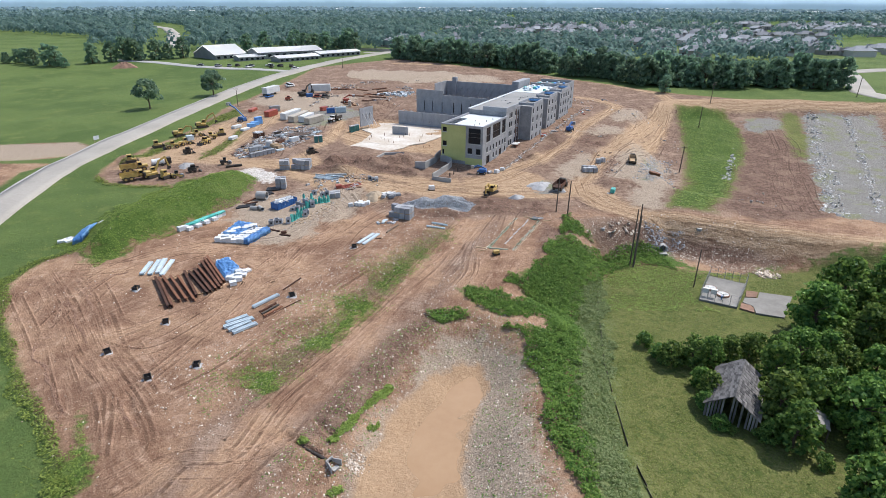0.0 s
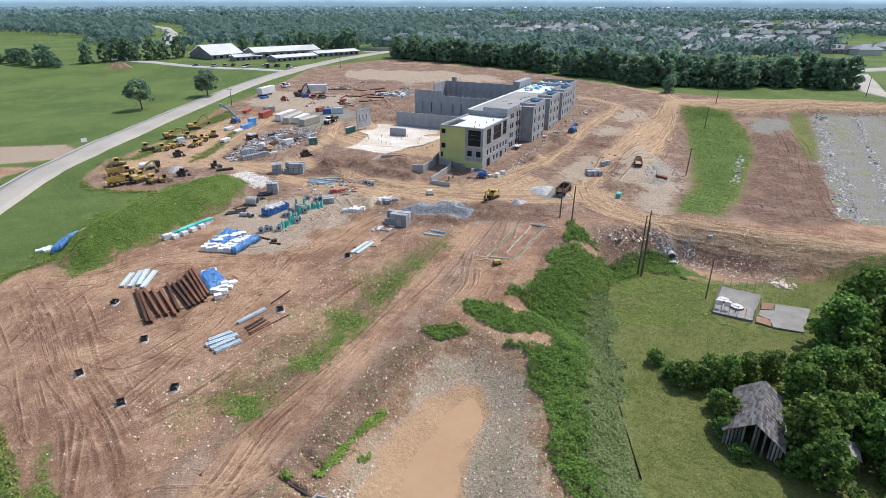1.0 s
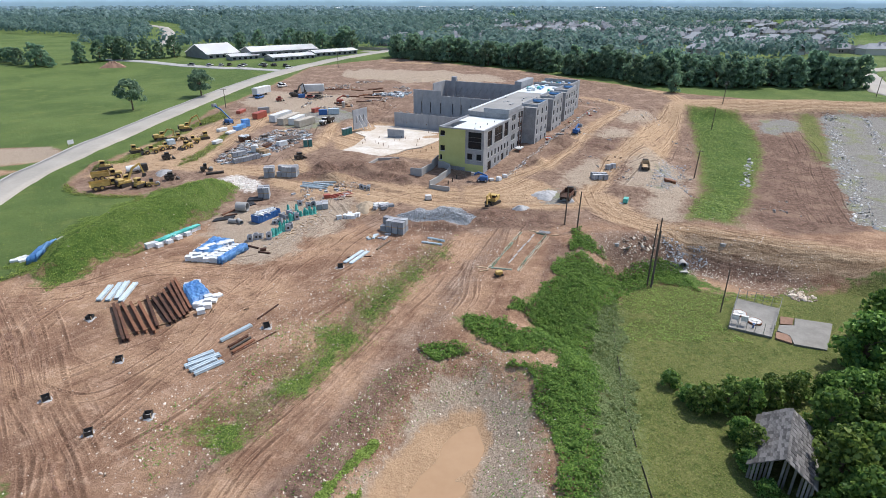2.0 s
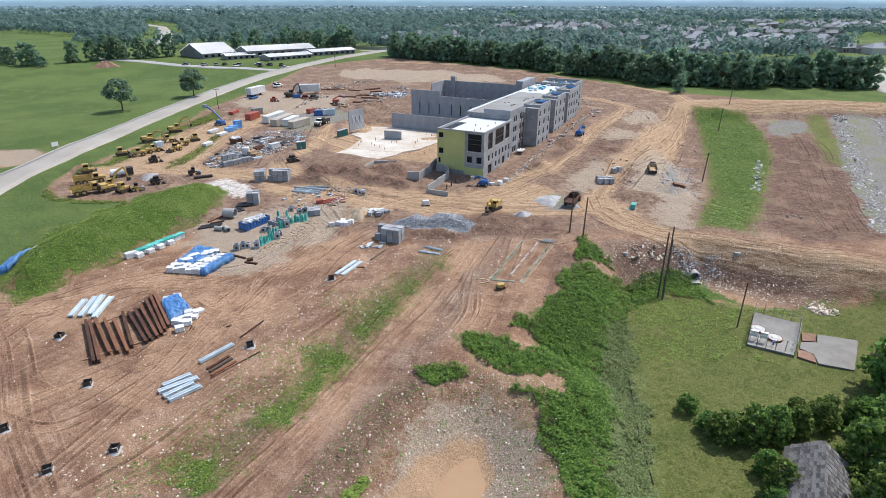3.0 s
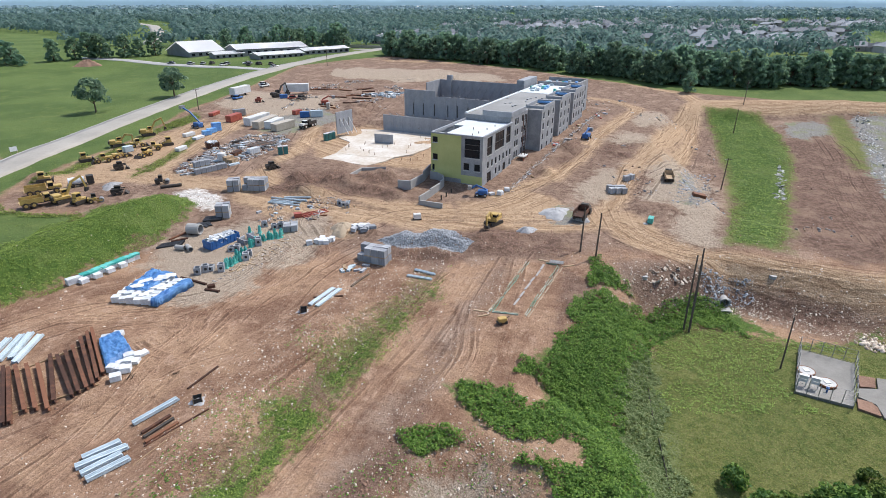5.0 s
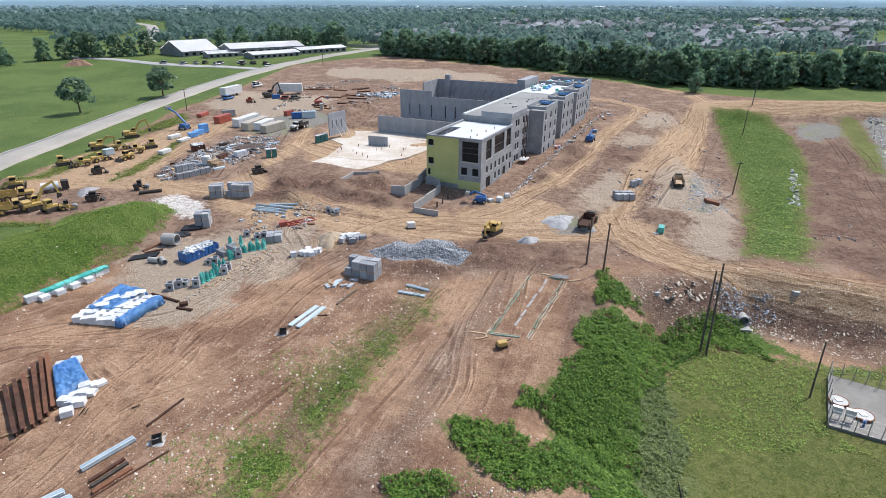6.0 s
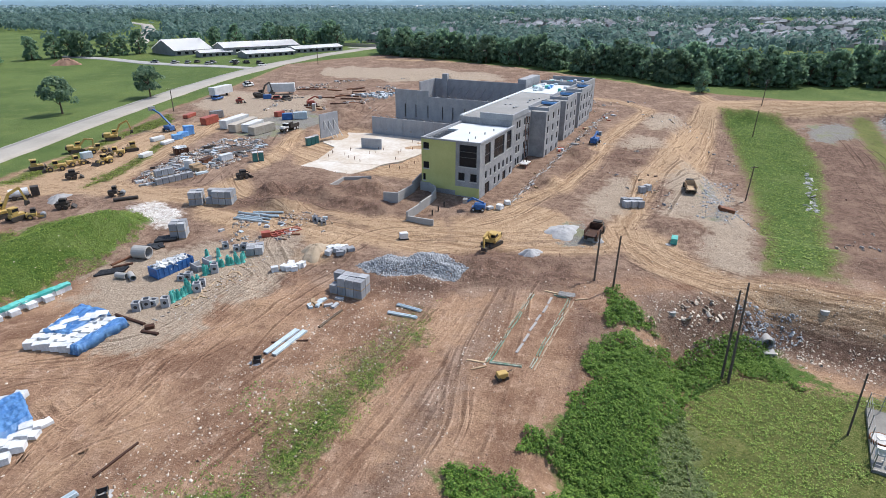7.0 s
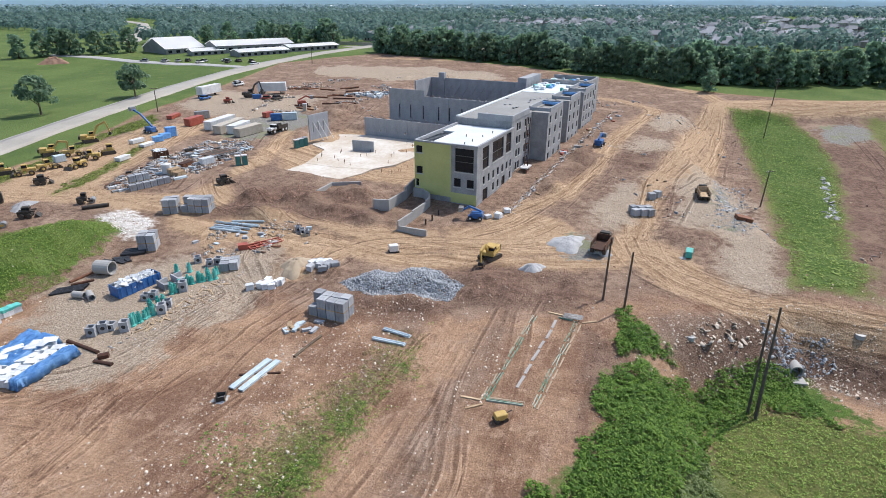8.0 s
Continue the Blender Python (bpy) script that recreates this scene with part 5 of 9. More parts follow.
# grove round the barn
for x, y, s in ((34.0, 71.6, 0.5), (37.0, 71.2, 0.55), (40.0, 71.8, 0.6), (43.2, 72.6, 0.75), (47.0, 74.0, 0.8), (51.0, 74.0, 0.85), (36.4, 66.4, 0.62), (35.0, 61.6, 0.6),
                (44.0, 63.6, 0.8), (43.0, 58.8, 0.85), (46.5, 66.0, 0.9), (50.0, 63.0, 0.95), (54.0, 68.0, 1.0), (58.0, 73.0, 1.0), (42.8, 54.6, 0.75), (47.0, 60.4, 0.85), (52.0, 57.0, 0.95),
                (57.0, 63.0, 1.0), (62.0, 68.0, 1.05), (64.0, 76.0, 1.05), (66.0, 83.0, 1.1), (70.0, 88.5, 1.1), (74.0, 80.0, 1.1), (70.0, 73.0, 1.1), (80.0, 92.0, 1.1), (84.0, 84.0, 1.1), (56.0, 52.0, 0.95), (50.0, 48.0, 0.9),
                (62.0, 58.0, 1.0), (68.0, 64.0, 1.0), (46.6, 46.5, 0.8), (54.0, 44.0, 0.9), (60.5, 80.5, 1.0), (78.0, 72.0, 1.0), (49.0, 69.0, 0.85), (60.0, 48.0, 0.95), (36.2, 63.4, 0.72), (50.6, 53.6, 0.9), (45.8, 46.0, 0.8), (52.6, 60.0, 0.95), (49.6, 48.8, 0.85), (40.4, 55.6, 0.6)):
    stand(near_kinds, x, y, s * 1.12)
GROVE = [(50, 78), (44, 62), (46, 50), (48, 40), (60, 30), (95, 30), (110, 80), (92, 97), (76, 95), (66, 88), (58, 82)]
for i in range(9):
    for j in range(11):
        x, y = 46 + i * 6.6 + rng.uniform(-2, 2), 32 + j * 6.2 + rng.uniform(-2, 2)
        if inside_distance(GROVE, np.array([x]), np.array([y]))[0] > 1.5:
            stand(near_kinds, x, y, rng.uniform(0.85, 1.2))
for x, y, s in ((31.8, 76.8, 0.75), (33.2, 73.4, 0.8), (35.4, 58.0, 0.8), (36.6, 57.0, 0.5), (39.6, 56.0, 0.6), (55.0, 77.6, 0.9), (44.6, 51.4, 0.8), (38.8, 73.6, 0.8), (41.4, 75.0, 0.8), (46.0, 77.2, 0.8), (50.4, 77.6, 0.8)):
    stand(bush_kinds, x, y, s)


# ---- things on the site ----
def at(x, y, turn=0.0, lift=0.0, size=1.0):
    return Matrix.Translation((x, y, height(x, y) + lift)) @ Matrix.Rotation(radians(turn), 4, "Z") @ Matrix.Scale(size, 4)


def between(a, b, lift=0.0):
    """The pose of a thing that lies along x from a to b, and its length."""
    za, zb = height(*a), height(*b)
    d = Vector((b[0] - a[0], b[1] - a[1], zb - za))
    return Matrix.Translation((a[0], a[1], za + lift)) @ Matrix.Rotation(math.atan2(d.y, d.x), 4, "Z") @ Matrix.Rotation(-math.asin(d.z / d.length), 4, "Y"), d.length


def section(outline, length, bm=None, y=0.0, z=0.0):
    """A bar along x with that cross-section (y, z)."""
    bm = bm or bmesh.new()
    a, b = [bm.verts.new((0, y + p, z + q)) for p, q in outline], [bm.verts.new((length, y + p, z + q)) for p, q in outline]
    n = len(a)
    for i in range(n):
        bm.faces.new((a[i], a[(i + 1) % n], b[(i + 1) % n], b[i]))
    bm.faces.new(a[::-1])
    bm.faces.new(b)
    bmesh.ops.recalc_face_normals(bm, faces=bm.faces)
    return bm


def tube(p, q, outer, inner, sides=18, bm=None):
    """A hollow pipe from p to q."""
    bm = bm or bmesh.new()
    p, q = Vector(p), Vector(q)
    turn = (q - p).to_track_quat("Z", "Y").to_matrix()
    rings = [[bm.verts.new(c + turn @ Vector((r * math.cos(2 * math.pi * i / sides), r * math.sin(2 * math.pi * i / sides), 0))) for i in range(sides)] for c, r in ((p, outer), (q, outer), (q, inner), (p, inner))]
    for k in range(4):
        for i in range(sides):
            j = (i + 1) % sides
            bm.faces.new((rings[k][i], rings[k][j], rings[(k + 1) % 4][j], rings[(k + 1) % 4][i]))
    return bm


I_BEAM = [(-0.21, 0), (0.21, 0), (0.21, 0.04), (0.03, 0.055), (0.03, 0.465), (0.21, 0.48), (0.21, 0.52), (-0.21, 0.52), (-0.21, 0.48), (-0.03, 0.465), (-0.03, 0.055), (-0.21, 0.04)]

# rusty beams laid side by side in the yard, on timbers
BEAM = "rusty brown steel beam lying on bare soil"
for a, b in (((-44.6, 80.8), (-50.9, 90.1)), ((-44.0, 81.0), (-50.2, 89.9)), ((-43.6, 82.8), (-49.7, 90.4)), ((-42.6, 83.1), (-48.5, 90.6)), ((-41.3, 83.1), (-47.2, 90.7)), ((-41.4, 84.4), (-46.8, 92.5)),
             ((-39.9, 85.3), (-45.9, 92.4)), ((-39.5, 85.9), (-45.4, 93.3)), ((-38.9, 86.5), (-45.0, 94.2)), ((-38.5, 87.1), (-45.1, 96.1)), ((-38.5, 88.1), (-45.0, 97.4)), ((-38.4, 89.1), (-44.8, 98.2))):
    m, n = between(a, b, 0.14)
    ob = tagged(finish("steel_beam", section(I_BEAM, n), MAT["rust"]), BEAM, "steel beam", "rusty beams")
    ob.matrix_basis = m
for a, b in (((-46.6, 81.6), (-38.2, 87.6)), ((-50.2, 88.6), (-43.9, 95.2))):
    m, n = between(a, b, 0.0)
    tagged(finish("timber_bearer", box(0, n, -0.1, 0.1, -0.05, 0.138), MAT["timber"]), "timber bearer under the rusty beams", "timber").matrix_basis = m


def deck_bundle(a, b, wide, tall, label, mat="galv"):
    """A stack of ribbed steel sheets, strapped together."""
    m, n = between(a, b, 0.1)
    t = thing("steel_bundle", label, "steel bundle", m, "steel bundles")
    layers = max(2, int(tall / 0.14))
    for i in range(layers):
        w, z = wide / 2 - 0.02 * (i % 2), i * tall / layers
        h = tall / layers * 0.8
        part("sheet", section([(-w, z), (w, z), (w, z + h), (w * 0.6, z + h), (w * 0.52, z + h * 0.45), (w * 0.08, z + h * 0.45), (0, z + h), (-w * 0.1, z + h * 0.45), (-w * 0.52, z + h * 0.45), (-w * 0.6, z + h), (-w, z + h)], n - 0.1 * (i % 2)), MAT[mat], t)
    for f in (0.2, 0.8):
        part("bearer", box(n * f - 0.06, n * f + 0.06, -wide / 2, wide / 2, -0.12, -0.005), MAT["timber"], t)


GALV = "bundle of shiny galvanised steel deck sheets on the soil"
for a, b, w in (((-54.0, 91.5), (-54.5, 96.3), 0.8), ((-52.6, 91.5), (-53.3, 97.1), 0.8), ((-51.4, 92.0), (-52.4, 97.5), 0.8), ((-50.3, 91.1), (-50.7, 96.9), 0.8),
                ((-33.6, 76.2), (-31.0, 78.6), 0.7), ((-33.6, 75.0), (-29.9, 77.9), 0.75), ((-32.6, 74.2), (-30.0, 76.9), 0.7), ((-31.7, 73.5), (-28.9, 76.3), 0.7), ((-31.0, 81.1), (-27.8, 85.0), 0.6)):
    deck_bundle(a, b, w, 0.42, GALV)
for a, b, w in (((-3.6, 113.6), (0.3, 112.2), 0.5), ((-2.5, 115.7), (0.8, 113.8), 0.5), ((-17.1, 104.5), (-14.4, 109.3), 0.7), ((-16.0, 104.1), (-13.4, 109.1), 0.7)):
    deck_bundle(a, b, w, 0.24, "thin bundle of pale galvanised sheets on the bank")
for a, b, r, mat, label in (((-29.5, 79.8), (-27.6, 82.4), 0.18, "rust", "dark steel joist bundle"), ((-29.0, 79.2), (-27.0, 81.9), 0.18, "machine_black", "dark steel joist bundle"), ((-28.5, 78.5), (-26.3, 81.3), 0.18, "rust", "dark steel joist bundle"),
                            ((-28.4, 78.0), (-23.8, 83.5), 0.09, "rust", "long rusty steel bar on the soil"), ((-28.3, 75.5), (-26.4, 79.0), 0.06, "timber", "thin timber batten on the soil"), ((-27.5, 86.8), (-25.4, 90.8), 0.12, "rust", "rusty steel bar on timber"),
                            ((-17.0, 106.7), (-12.7, 107.1), 0.12, "rust", "rusty bar across the pale sheets"), ((-11.9, 109.9), (-9.7, 114.0), 0.16, "bark", "brown timber plank pile on the bank"),
                            ((-39.4, 113.6), (-34.5, 111.2), 0.2, "rust", "rusty steel channel on stony ground"), ((-34.0, 109.5), (-31.7, 108.9), 0.22, "rust", "short rusty pipe on the soil"), ((-33.9, 110.2), (-32.9, 110.6), 0.35, "rust", "rusty steel bracket lump"),
                            ((-47.0, 127.1), (-45.2, 130.2), 0.2, "rust", "rusty pipe beside the large concrete pipe"), ((-46.4, 126.3), (-43.9, 127.6), 0.18, "rust", "rusty pipe beside the large concrete pipe")):
    m, n = between(a, b, 0.0)
    tagged(finish("steel_bar", section([(-r, 0), (r, 0), (r, r * 1.2), (r * 0.4, r * 1.6), (-r * 0.4, r * 1.6), (-r, r * 1.2)], n), MAT[mat]), label, "bar").matrix_basis = m


def inlet(x, y, turn):
    t = thing("drain_inlet", "storm drain inlet boxed in black silt fabric, gravel round it", "drain", at(x, y, turn), "drain inlets")
    for a in ((-0.44, 0.44, -0.44, -0.40), (-0.44, 0.44, 0.40, 0.44), (-0.44, -0.40, -0.40, 0.40), (0.40, 0.44, -0.40, 0.40)):
        part("fabric", box(*a, -0.2, 0.6), MAT["black_plastic"], t)
    for x, y in ((-0.46, -0.46), (0.46, -0.46), (-0.46, 0.46), (0.46, 0.46)):
        part("stake", box(x - 0.04, x + 0.04, y - 0.04, y + 0.04, -0.2, 0.75), MAT["timber"], t)
    part("gravel_ring", heap_mesh(1.5, 1.3, 0.14, 5), MAT["gravel"], t)


def heap_mesh(rx, ry, tall, seed, sharp=1.0, rough=0.12, n=26):
    """A heap with an uneven outline and surface."""
    bm = bmesh.new()
    rows = []
    for i in range(n):
        f = i / (n - 1)
        row = []
        for j in range(n * 2):
            a = 2 * math.pi * j / (n * 2)
            k = 1 + 0.16 * math.sin(3 * a + seed) + 0.09 * math.sin(7 * a + 2 * seed)
            px, py = math.cos(a) * f * rx * k, math.sin(a) * f * ry * k
            z = tall * (0.5 + 0.5 * math.cos(math.pi * f)) ** sharp * (1 + rough * 2 * noise.noise((px * 0.9 + seed, py * 0.9, 0))) + tall * rough * 1.6 * (1 - f) * noise.noise((px * 2.5, py * 2.5, seed)) + 0.1 * (1 - f) * noise.noise((px * 6, py * 6, seed)) - 1.1 * f ** 5
            row.append(bm.verts.new((px, py, z)) if i else None)
        rows.append(row)
    top = bm.verts.new((0, 0, tall))
    for j in range(n * 2):
        k = (j + 1) % (n * 2)
        bm.faces.new((top, rows[1][j], rows[1][k]))
        for i in range(1, n - 1):
            bm.faces.new((rows[i][j], rows[i + 1][j], rows[i + 1][k], rows[i][k]))
    bmesh.ops.recalc_face_normals(bm, faces=bm.faces)
    for f in bm.faces:
        f.smooth = True
    return bm


for x, y, turn in ((-43.4, 77.0, 20), (-48.4, 69.2, 40), (-39.7, 63.2, 30), (-34.3, 66.1, 10), (-52.7, 86.7, 0), (-25.5, 84.7, 25), (-17.6, 103.0, 10)):
    inlet(x, y, turn)


# ---- pallets, wrapped goods and tarpaulins ----
def lumpy_box(x0, x1, y0, y1, z0, z1, seed, amount=0.06):
    bm = box(x0, x1, y0, y1, z0, z1)
    bmesh.ops.subdivide_edges(bm, edges=bm.edges[:], cuts=3, use_grid_fill=True)
    for v in bm.verts:
        v.co += Vector(noise.noise_vector(v.co * 2.3 + Vector((seed, 0, 0)))) * amount
    return bm


def wrapped_pallet(x, y, turn, seed, top="white_wrap", tall=1.0, label="white wrapped pallet of bagged material"):
    t = thing("wrapped_pallet", label, "pallet", at(x, y, turn), "wrapped pallets")
    part("pallet", box(-0.6, 0.6, -0.5, 0.5, -0.1, 0.12), MAT["timber"], t)
    part("wrap", lumpy_box(-0.58, 0.58, -0.5, 0.5, 0.121, tall, seed), MAT["white_wrap"], t)
    if top != "white_wrap":
        part("cover", lumpy_box(-0.61, 0.61, -0.53, 0.53, tall - 0.25, tall + 0.08, seed + 3), MAT[top], t)


def draped(name, plan, tall, mat, label, seed, lift=0.0):
    """A tarpaulin over a pile: a wrinkled sheet with hanging edges (plan: four corners)."""
    a, b, c, d = (Vector((*p, 0)) for p in plan)
    bm, n = bmesh.new(), 26
    vs = []
    for i in range(n + 1):
        for j in range(n + 1):
            u, v = i / n, j / n
            p = a.lerp(b, u).lerp(d.lerp(c, u), v)
            edge = min(u, v, 1 - u, 1 - v)
            fold = 0.30 * (0.35 - abs(noise.noise((p.x * 1.1, p.y * 1.1, seed)))) + 0.20 * (0.3 - abs(noise.noise((p.x * 2.6, p.y * 2.6, seed + 4)))) + 0.08 * noise.noise((p.x * 5, p.y * 5, seed))
            z = height(p.x, p.y) + lift + (tall + fold) * min(1.0, (edge * n + 0.12) / 1.1)
            hem = 0.35 if edge == 0 else 0.12
            vs.append(bm.verts.new((p.x + hem * noise.noise((p.x * 1.7, p.y * 1.7, seed + 1)), p.y + hem * noise.noise((p.x * 1.7, p.y * 1.7, seed + 2)), z)))
    for i in range(n):
        for j in range(n):
            k = i * (n + 1) + j
            bm.faces.new((vs[k], vs[k + n + 1], vs[k + n + 2], vs[k + 1]))
    bmesh.ops.solidify(bm, geom=bm.faces[:], thickness=0.03)
    return tagged(finish(name, bm, mat, smooth=True), label, "tarpaulin")


def quad_grid(corners, nu, nv):
    a, b, c, d = (Vector(p) for p in corners)
    return [a.lerp(b, (i + 0.5) / nu).lerp(d.lerp(c, (i + 0.5) / nu), (j + 0.5) / nv) for i in range(nu) for j in range(nv)]


rng = random.Random(11)
TARP_A = [(-46.3, 105.6), (-39.4, 104.7), (-36.8, 111.0), (-44.6, 114.1)]
for k, p in enumerate(quad_grid(TARP_A, 6, 7)):
    wrapped_pallet(p.x, p.y, 8 + rng.uniform(-4, 4), k, tall=rng.uniform(0.85, 1.15))
draped("tarpaulin", [(-45.4, 108.0), (-41.8, 107.4), (-39.6, 113.0), (-44.2, 114.6)], 1.25, MAT["blue_tarp"], "crumpled blue tarpaulin over wrapped pallets", 3.0)
draped("tarpaulin", [(-39.9, 104.5), (-38.9, 104.3), (-36.2, 110.9), (-37.6, 111.4)], 1.2, MAT["blue_tarp"], "deep blue tarpaulin hanging over pallet edges", 5.0)
for k in range(9):
    p = Vector((-45.0, 108.6)).lerp(Vector((-40.4, 112.6)), rng.random()) + Vector((rng.uniform(-0.3, 1.2), rng.uniform(-0.6, 0.6)))
    ob = tagged(finish("board", box(-0.6, 0.6, -0.5, 0.5, 0, 0.08), MAT["white_wrap"]), "pale board weighing down the blue tarpaulin", "board", "tarp boards")
    ob.matrix_basis = at(p.x, p.y, rng.uniform(0, 90), 1.32)
TARP_B = [(-42.0, 95.0), (-40.4, 97.0), (-37.0, 93.4), (-38.4, 89.8)]
draped("tarpaulin", TARP_B, 1.1, MAT["blue_tarp"], "crumpled blue tarpaulin over a pile beside rusty beams", 9.0)
for k, p in enumerate(quad_grid([(-38.4, 89.6), (-37.0, 92.6), (-35.2, 94.2), (-35.8, 89.0)], 3, 3)):
    wrapped_pallet(p.x, p.y, rng.uniform(0, 60), 40 + k, tall=rng.uniform(0.4, 0.9), label="torn white wrapped bundle beside the blue tarpaulin")
for k, p in enumerate(((-40.6, 96.9), (-41.6, 95.9), (-36.6, 88.4))):
    wrapped_pallet(*p, rng.uniform(0, 60), 60 + k, tall=0.8)
draped("tarpaulin", [(-73.4, 103.6), (-71.8, 104.2), (-72.3, 111.4), (-74.4, 111.4)], 1.3, MAT["blue_tarp"], "bright blue tarpaulin over a long pile by the mound", 12.0)
for k in range(5):
    wrapped_pallet(-73.0 + 0.9 * (k % 2), 111.8 + k * 0.5, rng.uniform(0, 60), 80 + k, tall=0.9)
for k in range(6):
    wrapped_pallet(-76.6 + k * 0.5, 105.0 + (k % 3) * 0.7, rng.uniform(0, 80), 90 + k, tall=0.5, label="small white bag dumped at the mound's foot")
for k in range(11):
    f = k / 10
    wrapped_pallet(-55.0 + 5.4 * f + (k % 2) * 0.1, 110.8 + 9.0 * f, 58 + rng.uniform(-5, 5), 110 + k, "teal_wrap" if k > 1 else "white_wrap", 1.05, "wrapped pallet with teal plastic cover by the grassy mound")
    if k % 2 and k < 8:
        wrapped_pallet(-53.9 + 5.4 * f, 110.5 + 9.0 * f, 58, 140 + k, tall=0.8)


# ---- concrete blocks on pallets ----
def block_cube():
    t = thing("block_pallet", "strapped cube of grey concrete blocks on a timber pallet", "block pallet", group="block pallets")
    part("pallet", box(-0.58, 0.58, -0.58, 0.58, -0.1, 0.12), MAT["timber"], t)
    bm = bmesh.new()
    for k in range(6):
        for i in range(3):
            for j in range(2):
                box(-0.6 + i * 0.4 + 0.012, -0.2 + i * 0.4 - 0.012, -0.6 + j * 0.6 + 0.012, j * 0.6 - 0.012, 0.122 + k * 0.2, 0.122 + k * 0.2 + 0.185, bm)
    tagged(part("block_cube", bm, MAT["grey_block"], t), kind="stuff")
    return t


cube = block_cube()
first = [True]


def put_cube(x, y, turn, lift=0.0):
    m = at(x, y, turn, lift)
    if first[0]:
        cube.matrix_basis, first[0] = m, False
    else:
        copy_thing(cube, m)


def cube_stack(x, y, turn, nx, ny, tiers):
    c, s = math.cos(radians(turn)), math.sin(radians(turn))
    for i in range(nx):
        for j in range(ny):
            for k in range(tiers if (i + j) % 5 else max(1, tiers - 1) if tiers > 1 and nx > 3 else tiers):
                a, b = i * 1.3, j * 1.3
                put_cube(x + a * c - b * s, y + a * s + b * c, turn, k * 1.34)


cube_stack(-11.4, 119.2, -22, 4, 2, 2)
cube_stack(-44.4, 152.2, 8, 2, 2, 2)
cube_stack(-41.2, 152.6, -4, 4, 2, 2)
cube_stack(-41.5, 137.2, 10, 2, 2, 2)
cube_stack(-56.0, 163.4, 45, 6, 1, 1)
cube_stack(-56.6, 164.8, 45, 3, 1, 2)
cube_stack(-26.8, 130.8, 10, 2, 2, 1)


# ---- pipes, precast pieces, skip ----
def pipe(name, a, b, r, label, mat="concrete", wall=0.16, lift=0.0):
    m, n = between(a, b, r + lift)
    ob = tagged(finish(name, tube((0, 0, 0), (n, 0, 0), r, r * (1 - wall)), MAT[mat], smooth=False), label, "pipe")
    ob.matrix_basis = m
    return ob


pipe("concrete_pipe", (-44.6, 129.9), (-42.2, 129.5), 1.0, "large pale concrete pipe section lying in the yard")
pipe("concrete_pipe", (-44.2, 123.3), (-42.5, 122.9), 0.45, "pale concrete pipe section lying in the yard")
pipe("concrete_pipe", (-42.4, 123.6), (-41.2, 122.2), 0.45, "pale concrete pipe section lying in the yard")
for k in range(5):
    pipe("plastic_pipe", (-47.9 + k * 0.05, 123.8 + k * 0.34), (-43.9, 125.0 + k * 0.34), 0.17, "black corrugated plastic pipe in a row", "black_plastic", 0.2)
for k in range(4):
    pipe("plastic_pipe", (-44.2, 135.4 + k * 0.5), (-40.9, 136.2 + k * 0.5), 0.26, "black plastic pipe in a stack", "black_plastic", 0.2)
for k in range(9):
    a = rng.uniform(0, 3.1)
    x, y = rng.uniform(-45.6, -42.2), rng.uniform(132.4, 134.8)
    tagged(finish("scrap", lumpy_box(-0.8, 0.8, -0.3, 0.3, 0, 0.25, k), MAT["black_plastic"]), "crumpled black plastic scrap", "scrap", "plastic scrap").matrix_basis = at(x, y, math.degrees(a))
pipe("steel_pipe", (-60.5, 153.8), (-56.4, 155.2), 0.35, "long dark steel pipe by the mound", "machine_black", 0.1)


def skip(x, y, turn, long=6.0, mat="blue_paint", label="blue roll-off skip full of pale rubble"):
    t = thing("skip", label, "skip", at(x, y, turn))
    for a in ((0, long, 0, 0.08), (0, long, 2.22, 2.3)):
        part("side", box(a[0], a[1], a[2], a[3], 0.2, 1.6), MAT[mat], t)
    for x in (0, long - 0.08):
        part("end", box(x, x + 0.08, 0.08, 2.22, 0.2, 1.6), MAT[mat], t)
    part("floor", box(0, long, 0, 2.3, 0.1, 0.19), MAT[mat], t)
    for i in range(8):
        for y in (-0.07, 2.3):
            part("rib", box(0.3 + i * (long - 0.7) / 7, 0.42 + i * (long - 0.7) / 7, y, y + 0.07, 0.2, 1.55), MAT[mat], t)
    bm = bmesh.new()
    r = random.Random(4)
    for _ in range(70):
        px, py, s = r.uniform(0.4, long - 0.5), r.uniform(0.4, 1.9), r.uniform(0.1, 0.35)
        box(-s * 2, s * 2, -s, s, -0.05, 0.08, bm, pose(px, py, r.uniform(1.2, 1.7), r.uniform(-30, 30), r.uniform(-30, 30), r.uniform(0, 180)))
    part("rubble", bm, MAT["white_wrap"], t)
    part("fill", box(0.1, long - 0.1, 0.1, 2.2, 0.2, 1.25), MAT["tan_paint"], t)
    return t


skip(-37.8, 122.6, 57)
skip(-61.4, 184.4, 35, 3.2, "rust", "rusty brown skip on the storage yard")


def drain_box(x, y, turn, tall=1.3, wide=1.0):
    t = thing("precast_box", "grey precast concrete drain box, open on top", "precast box", at(x, y, turn), "precast boxes")
    w = wide / 2
    for a in ((-w, w, -w, -w + 0.14), (-w, w, w - 0.14, w), (-w, -w + 0.14, -w + 0.14, w - 0.14), (w - 0.14, w, -w + 0.14, w - 0.14)):
        part("side", box(*a, -0.05, tall), MAT["grey_block"], t)
    # a dark disc on the solid side gives the hole's shade
    part("opening", rod((0, -w - 0.003, tall * 0.5), (0, -w + 0.02, tall * 0.5), 0.24, sides=14), MAT["dark"], t)


